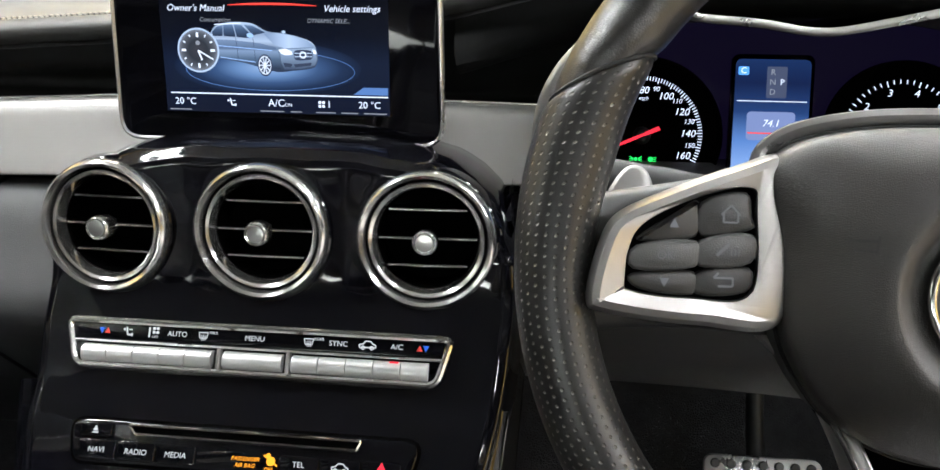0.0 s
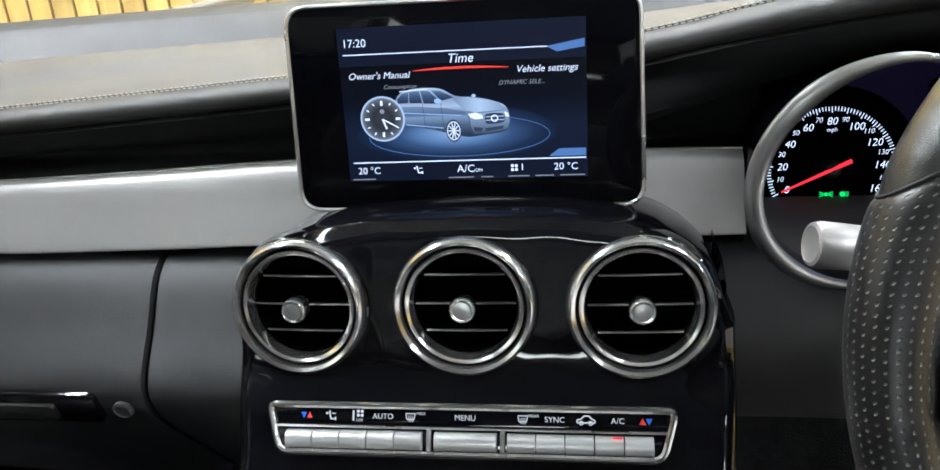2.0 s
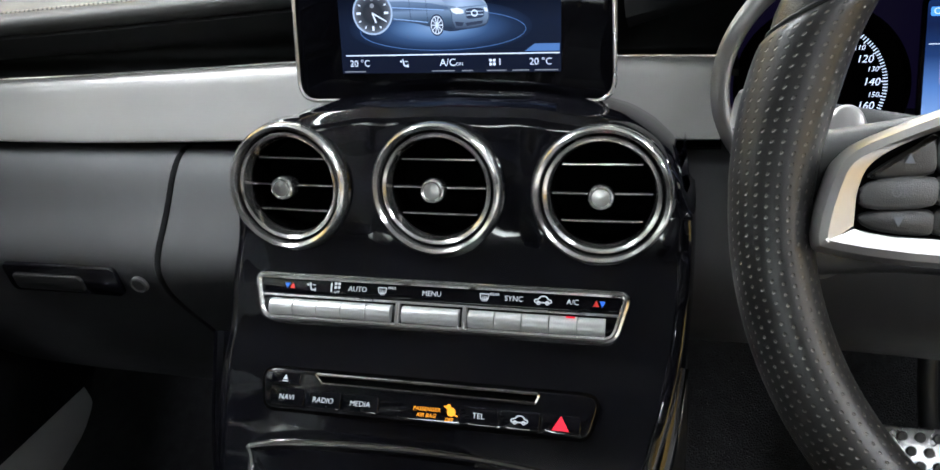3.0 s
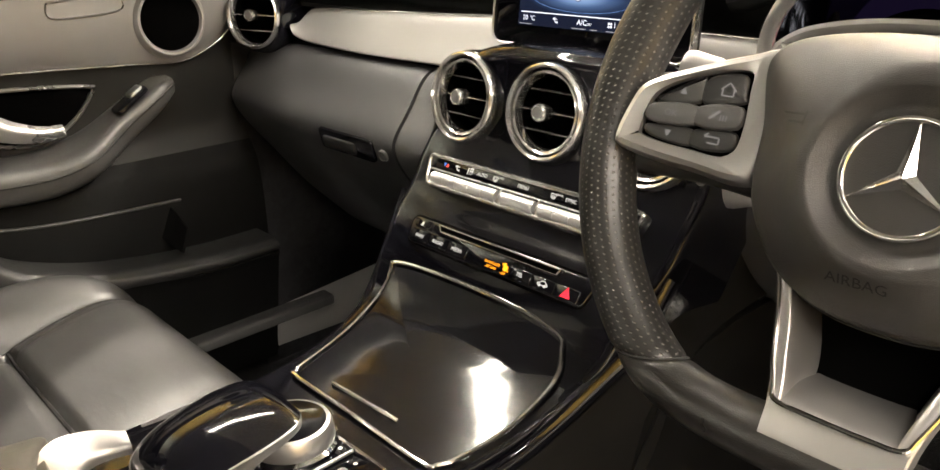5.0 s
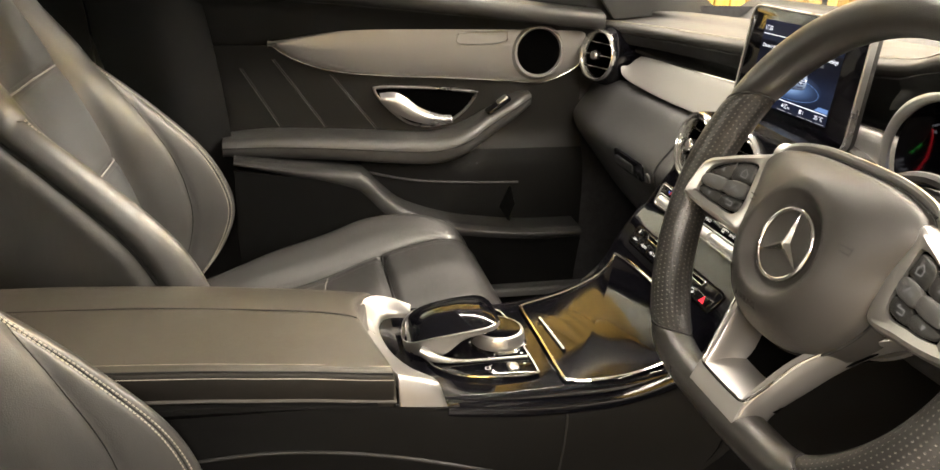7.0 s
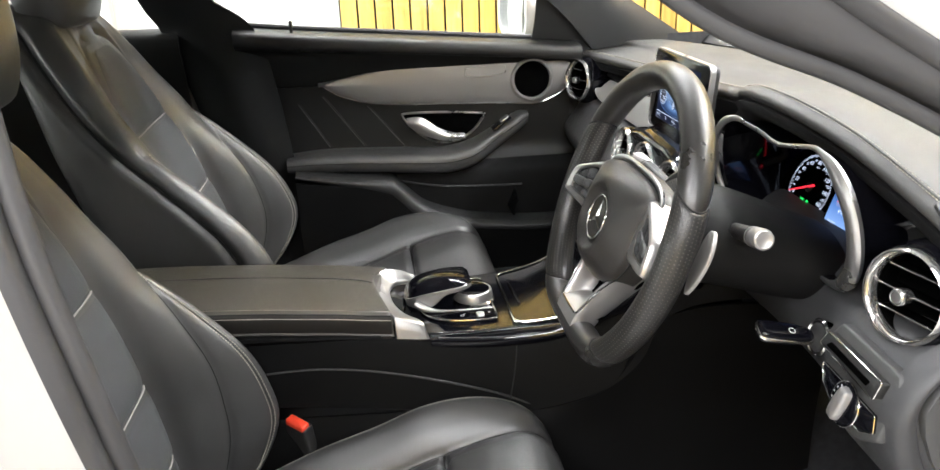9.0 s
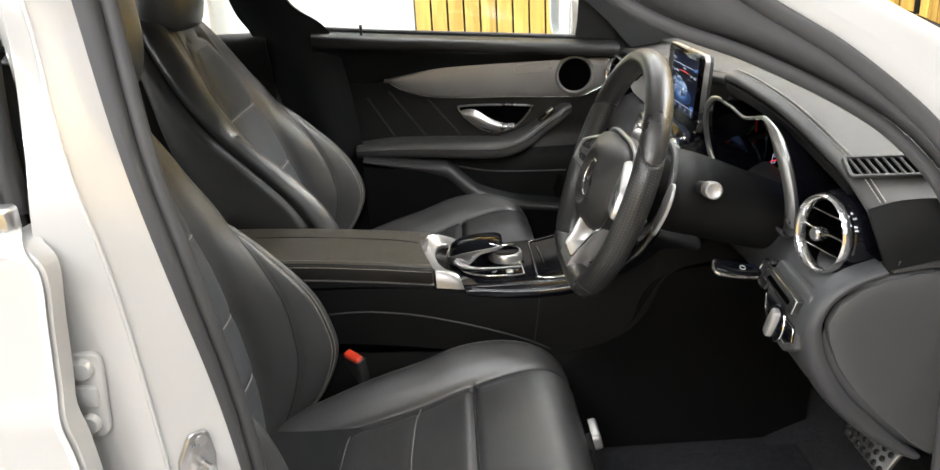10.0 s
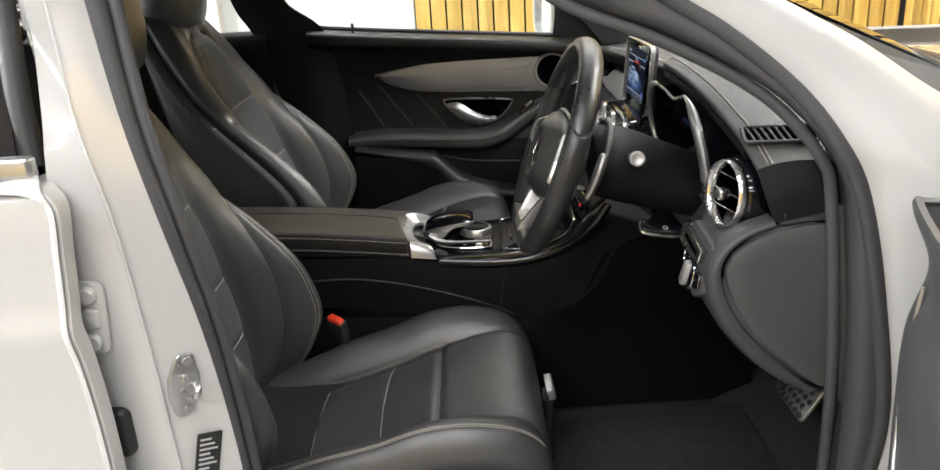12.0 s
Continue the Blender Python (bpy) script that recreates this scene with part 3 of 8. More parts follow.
# roof, rails, sill, floor, rear closure, bonnet and wing
roof_net = [[(x, y, 1.44 - 0.10 * (x / 0.62) ** 2 - 0.16 * max(0, (y - 0.05)) - 0.03 * max(0, -1.6 - y)) for x in np.linspace(-0.62, 0.62, 7)] for y in (-2.3, -1.5, -0.8, -0.2, 0.05, 0.22)]
part("roof", sheet(roof_net, 24, 24, 0.012), WHITE, car, "white car roof")
part("headliner", sheet([[(x * 0.96, y, z - 0.04) for x, y, z in r] for r in roof_net], 24, 24, 0.012), HEADLINER, car, "pale grey fabric headliner")
for s in (-1, 1):
    part("roof_rail", tube([(s * 0.60, -2.3, 1.34), (s * 0.61, -1.2, 1.375), (s * 0.60, -0.3, 1.375), (s * 0.575, 0.05, 1.375)], 0.035, 12, steps=30), WHITE, car)
    part("sill", loft([[(s * 0.70, y, 0.28), (s * 0.84, y, 0.28), (s * 0.84, y, 0.36), (s * 0.79, y, 0.405), (s * 0.70, y, 0.40)] for y in (-2.3, -1.0, 0.0, 0.85)], 8, 20), WHITE, car, "white door sill")
part("windscreen", sheet([[(x, 1.06 - 0.10 * (x / 0.7) ** 2 - 0.83 * f, 0.985 + 0.41 * f - 0.05 * (x / 0.7) ** 2 * f) for x in np.linspace(-0.70 + 0.13 * f, 0.70 - 0.13 * f, 7)] for f in (0, 0.5, 1)], 8, 20, 0.005), CLEAR, car, "clear curved windscreen").visible_shadow = False
part("cowl", sheet([[(x, 1.0 - 0.11 * (x / 0.7) ** 2 + dy, 0.955 + dz) for x in np.linspace(-0.73, 0.73, 9)] for dy, dz in ((0.0, 0.0), (0.05, 0.035), (0.10, 0.042), (0.22, 0.0))], 12, 30, 0.008), PLASTIC, car, "black windscreen cowl")
part("bonnet", sheet([[(x, y, 0.962 - 0.05 * (x / 0.75) ** 2 - 0.10 * ((y - 1.1) / 1.2) ** 2) for x in np.linspace(-0.76, 0.76, 9)] for y in (1.13, 1.4, 1.7, 2.0, 2.2)], 20, 24, 0.01), WHITE, car, "white bonnet")
for s in (-1, 1):
    part("front_wing", sheet([[(s * (0.735 + 0.02 * t), y, z) for t, z in ((0, 0.965 - 0.02 * (y - 0.8)), (3.5, 0.93), (5.5, 0.80), (5.0, 0.60), (4.0, 0.35))] for y in (0.86, 1.1, 1.5, 1.9, 2.2)], 20, 16, 0.008), WHITE, car, "white front wing")
part("floor_pan", sheet([[(x, y, 0.27) for x in (-0.74, -0.3, 0.3, 0.74)] for y in (-2.2, -1.0, 0.3, 1.0)], 8, 8, 0.01), CARPET, car, "black carpeted cabin floor")
part("bulkhead", sheet([[(x, y, z) for x in (-0.74, 0, 0.74)] for y, z in ((0.70, 0.27), (0.86, 0.36), (0.98, 0.60), (0.99, 0.95))], 14, 8, 0.01), CARPET, car, "black carpeted footwell front")
part("cabin_rear", sheet([[(x, y, z) for x in (-0.70, 0, 0.70)] for y, z in ((-1.1, 0.27), (-1.15, 0.55), (-1.45, 0.85), (-1.6, 1.05))], 12, 8, 0.03), LEATHER, car, "black leather rear bench")
part("footwell_side", sheet([[(0.69, 0.70, 0.60), (0.695, 0.85, 0.60), (0.70, 0.98, 0.62)], [(0.695, 0.68, 0.42), (0.70, 0.84, 0.40), (0.70, 0.98, 0.45)], [(0.70, 0.62, 0.28), (0.70, 0.80, 0.28), (0.70, 0.98, 0.28)]], 10, 10, 0.01), CARPET, car)
part("footwell_side", sheet([[(-0.70, 0.55, 0.98), (-0.71, 1.0, 0.98)], [(-0.70, 0.55, 0.6), (-0.71, 1.0, 0.6)], [(-0.70, 0.55, 0.27), (-0.71, 1.0, 0.27)]], 10, 8, 0.01), CARPET, car)
# far-side middle pillar trim, windscreen pillar and sail
# The middle trim wears the darker black to hold the pillar's shade
part("pillar_trim", sheet([[(-0.575, -0.46, 1.36), (-0.565, -0.40, 1.36), (-0.575, -0.33, 1.36)], [(-0.635, -0.43, 1.14), (-0.625, -0.365, 1.14), (-0.635, -0.295, 1.14)], [(-0.67, -0.385, 1.035), (-0.645, -0.30, 1.035), (-0.665, -0.195, 1.035)], [(-0.69, -0.33, 0.82), (-0.655, -0.24, 0.82), (-0.68, -0.155, 0.82)], [(-0.69, -0.30, 0.54), (-0.65, -0.22, 0.54), (-0.68, -0.135, 0.54)], [(-0.69, -0.32, 0.30), (-0.66, -0.22, 0.30), (-0.68, -0.12, 0.30)]], 40, 12, 0.02), FACE, car, "middle pillar trim, its shade put into the black")
part("pillar_trim", sheet([[(-0.535, 0.06, 1.37), (-0.55, 0.14, 1.38), (-0.575, 0.20, 1.38)], [(-0.575, 0.30, 1.22), (-0.59, 0.37, 1.235), (-0.615, 0.42, 1.24)], [(-0.63, 0.50, 1.06), (-0.64, 0.60, 1.085), (-0.675, 0.66, 1.09)], [(-0.665, 0.60, 0.955), (-0.68, 0.74, 0.965), (-0.71, 0.85, 0.97)]], 30, 10, 0.014), PLASTIC, car, "black windscreen pillar trim")

part("sill_strip", box(0.035, 0.55, 0.016, pose(-0.60, 0.36, 0.412), 0.005), GREY_PLASTIC, car, "grey plastic sill strip")
for s_ in (-1, 1):
    for yw in (1.42, -1.62):
        wm = pose(s_ * 0.70, yw, 0.322, 0, 90 * s_, 0)
        wheel = part("wheel", lathe([(0.20, -0.10), (0.30, -0.10), (0.319, -0.085), (0.322, 0.0), (0.319, 0.085), (0.30, 0.10), (0.24, 0.105), (0.225, 0.095)], 48, wm), RUBBER, car, "black tyre")
        part("rim", lathe([(0.226, 0.09), (0.215, 0.07), (0.20, 0.05), (0.06, 0.07), (0.0, 0.075)], 40, wm), ALU, wheel, "aluminium wheel rim")

# far-side door mirror
mirror = thing("door_mirror", (-0.90, 0.55, 0.95), "white wing mirror outside the far window", "mirror")
mm = pose(-0.93, 0.46, 1.03, 90, 0, 10)
mo = rounded(0.215, 0.15, 0.055, 8)
part("mirror_shell", lathe([(0, -0.10), (0.055, -0.088), (0.085, -0.05), (0.092, -0.01), (0.09, 0.006)], 40, mm @ Matrix.Diagonal((1.22, 0.86, 1, 1))), WHITE, mirror)
part("mirror_frame", frame_of(mo, rounded(0.195, 0.13, 0.048, 8), 0.012, mm), WHITE, mirror)
part("mirror_pane", prism(rounded(0.194, 0.129, 0.047, 8), 0.002, mm @ pose(0, 0, 0.003), 0.0005), MIRROR, mirror, "silvered mirror pane")
part("mirror_foot", tube([(-0.70, 0.50, 0.975), (-0.76, 0.51, 0.98), (-0.83, 0.52, 0.99)], [0.03, 0.025, 0.025], 12, steps=10), PLASTIC, mirror)

# rear door on the near side
rdoor = thing("rear_door", (0.84, -0.7, 0.3), "closed white rear door with chrome waist strip", "car door")
prof = [(0.772, 1.012), (0.812, 1.006), (0.822, 0.985), (0.826, 0.93), (0.830, 0.875), (0.838, 0.842), (0.835, 0.80), (0.832, 0.70), (0.836, 0.55), (0.838, 0.42)]
ye = [-0.30, -0.278, -0.262, -0.266, -0.270, -0.270, -0.266, -0.263, -0.262, -0.262]
net = [[(x - d, (y0 if i == 0 else y0 - s), z) for (x, z), y0 in zip(prof, ye)] for i, (s, d) in enumerate(((0, 0.035), (0.004, 0.006), (0.016, 0.0), (0.25, -0.004), (0.6, -0.004), (1.1, 0.01)))]
part("door_skin", sheet(net, 40, 50, 0.006), WHITE, rdoor)
part("waist_strip", prism(rounded(0.72, 0.026, 0.005, 4), 0.016, pose(0.768, -0.657, 1.026, 90, 0, 90) @ pose(0, 0, 0.002), 0.005), SATIN, rdoor, "satin chrome waist strip")
part("window_frame", tube([(0.747, -0.312, 1.02), (0.728, -0.322, 1.10), (0.690, -0.335, 1.205), (0.64, -0.36, 1.36)], 0.014, 10, steps=30), PLASTIC, rdoor)
part("window_pane", sheet([[(0.772, -0.32, 1.01), (0.775, -0.7, 1.01), (0.76, -1.2, 1.01)], [(0.69, -0.345, 1.21), (0.70, -0.7, 1.21), (0.69, -1.2, 1.21)], [(0.62, -0.38, 1.37), (0.63, -0.7, 1.38), (0.62, -1.2, 1.38)]], 12, 12, 0.004), TINTED, rdoor, "dark tinted window pane")

# near front door, standing open
ddoor = thing("open_front_door", (0.95, 0.66, 0.35), "open driver's door with dark grey inner trim", "car door")
dm = pose(0.822, 0.690, 0.0, 0, 0, -17)
net = [[(s, dy, z) for s, dy in ((0.0, 0.10), (0.0, 0.02), (0.02, 0.0), (0.25, -0.01), (0.6, -0.01), (0.95, 0.0))] for dz, z in ((0, 0.94), (0, 0.925), (0, 0.86), (0, 0.78), (0, 0.60), (0, 0.40))]
net[2] = [(a, b + 0.022, c) for a, b, c in net[2]]
net = [[(a + d * max(0.0, 1 - a / 0.6), b, c) for a, b, c in r] for r, d in zip(net, (-0.018, -0.022, -0.012, 0.010, 0.028, 0.042))]
part("door_panel", sheet(net, 40, 40, 0.008), GREY_PLASTIC, ddoor).data.transform(dm)
part("door_skin", prism(rounded(1.0, 0.62, 0.06), 0.02, dm @ pose(0.50, 0.14, 0.64, 90, 0, 0), 0.006), WHITE, ddoor)
part("trim_strip", tube([(0.028, 0.012, 0.85), (0.04, 0.004, 0.78), (0.07, -0.004, 0.68), (0.13, -0.012, 0.58)], 0.0025, 8, steps=20), SATIN, ddoor).data.transform(dm)


# ---- dashboard ----
dash = thing("dashboard", (0.0, 0.75, 0.5), "black car dashboard with leather top and aluminium trim", "dashboard")
DX = [-0.70, -0.52, -0.30, -0.12, 0.0, 0.12, 0.20, 0.28, 0.38, 0.48, 0.57, 0.615, 0.665]
LIP_Y = [0.575, 0.585, 0.598, 0.600, 0.600, 0.592, 0.560, 0.540, 0.536, 0.545, 0.558, 0.565, 0.572]
LIP_Z = [0.945, 0.957, 0.968, 0.979, 0.987, 1.000, 1.020, 1.033, 1.033, 1.018, 0.990, 0.972, 0.943]
BACK_Y = [0.85, 0.93, 0.98, 1.00, 1.00, 1.00, 0.995, 0.985, 0.97, 0.94, 0.90, 0.86, 0.80]
top_net = []
for x, ly, lz, by in zip(DX, LIP_Y, LIP_Z, BACK_Y):
    mz = 0.972 + 0.6 * (lz - 0.972) if x > 0.1 else 0.968 + 0.55 * (lz - 0.95)
    top_net.append([(x, by, 0.955), (x, ly + 0.75 * (by - ly), 0.5 * (mz + 0.968)), (x, ly + 0.40 * (by - ly), mz + 0.004), (x, ly + 0.10, 0.45 * mz + 0.55 * lz + 0.003), (x, ly + 0.03, lz + 0.004), (x, ly + 0.004, lz), (x, ly, lz - 0.008), (x, ly + 0.008, lz - 0.016)])
part("dash_top", sheet(top_net, 70, 40, 0.006), DASH_TOP, dash, "grey-lit black leather dash top with a stitched edge")
for off, dz, r in ((0.012, 0.004, 0.0008), (0.018, 0.0045, 0.0008)):
    pts = [(x, ly + off, lz + dz) for x, ly, lz in zip(DX, LIP_Y, LIP_Z)]
    fine = catmull(pts, 560)
    stitching(fine + (0, 0, 0.0003), dash, pitch=0.0046, r=0.0005)
seam([(x, ly + 0.015, lz + 0.0042) for x, ly, lz in zip(DX, LIP_Y, LIP_Z)], dash, r=0.0006, steps=120)

# black leather face under the lip, the recess's shade put into its colour
face_net = []
for x, ly, lz in zip(DX[:6], LIP_Y[:6], LIP_Z[:6]):
    face_net.append([(x, ly + 0.008, lz - 0.014), (x, ly + 0.020, lz - 0.030), (x, 0.640, 0.932), (x, 0.640, 0.914), (x, 0.612, 0.904)])
x, ly, lz = 0.20, LIP_Y[6], LIP_Z[6]
face_net.append([(x, ly + 0.01, lz - 0.014), (x, ly + 0.04, lz - 0.03), (x, 0.640, 0.932), (x, 0.640, 0.914), (x, 0.612, 0.904)])
part("dash_face", sheet(face_net, 50, 24, 0.006), FACE, dash, "matt black leather dash face with the lip's shade in its colour")
# hood over the instruments
hood_net = []
for x, ly, lz in list(zip(DX, LIP_Y, LIP_Z))[5:12]:
    cz = 1.0 - 0.03 * abs((x - 0.36) / 0.2) ** 2
    hood_net.append([(x, ly + 0.008, lz - 0.015), (x, ly + 0.015, lz - 0.030), (x, 0.60, cz - 0.008), (x, 0.66, cz - 0.012)])
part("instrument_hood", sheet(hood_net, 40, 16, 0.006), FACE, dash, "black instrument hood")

# aluminium trim
TX = [-0.556, -0.545, -0.50, -0.38, -0.25, -0.14, 0.0, 0.12, 0.188]
TT = [0.889, 0.897, 0.902, 0.906, 0.911, 0.916, 0.917, 0.917, 0.916]
TB = [0.876, 0.866, 0.860, 0.857, 0.859, 0.862, 0.864, 0.865, 0.866]
trim_net = [[(x, 0.618, t + 0.001), (x, 0.610, t + 0.003), (x, 0.600, t - 0.002), (x, 0.588, 0.5 * (t + b)), (x, 0.578, b + 0.006), (x, 0.577, b), (x, 0.590, b - 0.003)] for x, t, b in zip(TX, TT, TB)]
part("dash_trim", sheet(trim_net, 70, 24, 0.004), ALU, dash, "matte aluminium dash trim")
part("trim_edge", tube([(x, 0.607, t + 0.0035) for x, t in zip(TX, TT)], 0.0012, 6, steps=60), CHROME, dash)

# lower dash, passenger side: end piece, glovebox lid and the piece beside the centre stack
LOW = [(0.600, 0.852), (0.583, 0.850), (0.566, 0.838), (0.545, 0.808), (0.522, 0.778), (0.520, 0.758), (0.535, 0.730), (0.575, 0.680), (0.640, 0.60), (0.72, 0.52)]


def lower(xs, dys):
    return [[(x, y + dy, z) for y, z in LOW] for x, dy in zip(xs, dys)]


gl = part("glovebox_lid", sheet(lower((-0.700, -0.66, -0.55, -0.40, -0.2545), (0.03, 0.012, 0.003, 0.0, -0.003)), 30, 40, 0.008), DASH, dash, "black grained glovebox lid")
part("side_panel", sheet(lower((-0.2485, -0.20, -0.13), (-0.003, -0.004, -0.004)), 10, 40, 0.008), DASH, dash)
# Dark sheets behind the open joints, coloured as the shade in them
part("gap_shade", sheet(lower((-0.258, -0.2515, -0.245), (0.012, 0.012, 0.012)), 4, 40, 0.004), CAVITY, dash)
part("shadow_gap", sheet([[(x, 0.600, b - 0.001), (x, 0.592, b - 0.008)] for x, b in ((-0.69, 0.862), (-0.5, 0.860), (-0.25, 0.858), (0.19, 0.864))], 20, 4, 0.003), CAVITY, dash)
lm = pose(-0.325, 0.5195, 0.7535, 104, 0, 0)
LOCKM = lm @ pose(0.052, 0, 0.002)
lock = part("glovebox_latch", prism(rounded(0.115, 0.030, 0.006), 0.004, lm @ pose(-0.025, 0, 0), 0.001), PIANO, gl, "black glovebox latch with a key lock")
part("latch_pull", prism(rounded(0.070, 0.016, 0.004), 0.003, lm @ pose(-0.038, -0.002, 0.004), 0.001), PLASTIC, lock)

part("latch_lock", lathe([(0.008, 0.0), (0.008, 0.003), (0.0065, 0.004), (0.0055, 0.003), (0.0, 0.0028)], 28, LOCKM), GREY_PLASTIC, gl, "round key lock")

# lower dash, driver side
def low_r(x, k):
    pts = [(0.612, 0.872), (0.585, 0.868), (0.555, 0.855), (0.530, 0.832), (0.516, 0.80), (0.514, 0.768), (0.524, 0.735), (0.548, 0.70), (0.590, 0.662), (0.640, 0.63), (0.70, 0.60)]
    return [(x, y + k * (0.045 + 0.4 * (0.87 - z) * 0.2), z) for y, z in pts]


part("knee_panel", sheet([low_r(0.15, 1.0), low_r(0.30, 1.0), low_r(0.46, 0.75), low_r(0.545, 0.12), low_r(0.60, 0.0), low_r(0.645, 0.0), low_r(0.672, 0.2), low_r(0.684, 0.7)], 60, 44, 0.008), DASH, dash, "black lower dash around the light switch")
part("dash_end_cap", sheet([[(0.664, 0.570, 0.942), (0.668, 0.60, 0.951), (0.674, 0.635, 0.954), (0.678, 0.66, 0.950)], [(0.678, 0.578, 0.908), (0.682, 0.60, 0.914), (0.684, 0.645, 0.922), (0.684, 0.665, 0.918)], [(0.684, 0.590, 0.874), (0.686, 0.61, 0.878), (0.687, 0.652, 0.886), (0.687, 0.668, 0.886)]], 12, 12, 0.008), FACE, dash, "black dash end cap")
# fuse cover at the dash end
FC = [(0.529, 0.812), (0.540, 0.834), (0.566, 0.852), (0.597, 0.864), (0.632, 0.869), (0.668, 0.870), (0.678, 0.80), (0.686, 0.70), (0.690, 0.640), (0.688, 0.624), (0.672, 0.624), (0.650, 0.640), (0.612, 0.675), (0.573, 0.715), (0.546, 0.756), (0.533, 0.788)]
FCO = np.array(corners(FC, [0.02, 0.02, 0.02, 0.02, 0.02, 0.006, 0.02, 0.02, 0.01, 0.006, 0.01, 0.02, 0.02, 0.02, 0.02, 0.02], 4))
fm = Matrix(((0, 0, 1, 0.676), (1, 0, 0, 0), (0, 1, 0, 0), (0, 0, 0, 1)))
bmf = bmesh.new()
rings_ = [[bmf.verts.new((0.622 + k * (x - 0.622), 0.762 + k * (y - 0.762), z)) for x, y in FCO] for k, z in ((1.0, -0.004), (1.0, 0.005), (0.985, 0.0085), (0.90, 0.0115), (0.70, 0.0124))]
for a, b in zip(rings_, rings_[1:]):
    for j in range(len(FCO)):
        bmf.faces.new((a[j], a[(j + 1) % len(FCO)], b[(j + 1) % len(FCO)], b[j]))
bmf.faces.new(rings_[-1])
bmf.transform(fm)
part("fuse_cover", bmf, GREY_PLASTIC, dash, "dark grey rounded fuse box cover", sharp=25)
part("end_recess", prism([tuple(p) for p in offset(FCO, 0.006)], 0.006, fm @ pose(0, 0, -0.007), 0.001), CAVITY, dash)
# the surround runs round the cover's curved side only; a flat flange closes the other side
SUR_I = [(0.592, 0.868), (0.560, 0.856), (0.536, 0.838), (0.5245, 0.814), (0.528, 0.786), (0.541, 0.752), (0.568, 0.711), (0.608, 0.670), (0.646, 0.635), (0.664, 0.622)]
SUR_O = [(0.590, 0.878), (0.553, 0.866), (0.522, 0.842), (0.506, 0.808), (0.508, 0.775), (0.520, 0.738), (0.546, 0.697), (0.584, 0.656), (0.628, 0.625), (0.654, 0.613)]
net = []
for (yi, zi), (yo, zo) in zip(SUR_I, SUR_O):
    mid_ = (0.45 * yi + 0.55 * yo, 0.45 * zi + 0.55 * zo)
    net.append([(0.668, yi, zi), (0.682, yi - 0.0005, zi), (0.6845, 0.8 * yi + 0.2 * yo, 0.8 * zi + 0.2 * zo), (0.6835, *mid_), (0.675, 0.12 * yi + 0.88 * yo, 0.12 * zi + 0.88 * zo), (0.655, yo, zo)])
part("end_surround", sheet(net, 60, 24, 0.004), DASH, dash, "dark grey dash end surround")
part("end_flange", sheet([[(0.684, y, z), (0.687, y + 0.008, z), (0.688, y + 0.020, z - 0.002), (0.684, y + 0.030, z - 0.004)] for y, z in ((0.668, 0.894), (0.674, 0.86), (0.682, 0.78), (0.690, 0.70), (0.696, 0.64), (0.702, 0.585))], 30, 10, 0.006), GREY_PLASTIC, dash, "dark grey flange beside the fuse cover")
part("end_step", prism(corners([(0.597, 0.869), (0.599, 0.888), (0.664, 0.895), (0.666, 0.874), (0.632, 0.873)], 0.003), 0.010, fm @ pose(0, 0, -0.001), 0.003), GREY_PLASTIC, dash)
# demister grille on the dash top
gm = pose(0.6215, 0.612, 0.9765, 0, 26, -6)
gr = part("demister_grille", frame_of(rounded(0.036, 0.100, 0.006, 4), rounded(0.028, 0.090, 0.004, 4), 0.004, gm, 0.001), PLASTIC, dash, "black slotted demister grille")
part("grille_well", prism(rounded(0.029, 0.091, 0.004, 4), 0.001, gm, 0.0002), CAVITY, gr)
for k in range(9):
    part("grille_bar", box(0.030, 0.0026, 0.004, gm @ pose(0, -0.038 + 0.0095 * k, 0.0010, 0, 0, 14), 0.0008), DASH_TOP, gr)

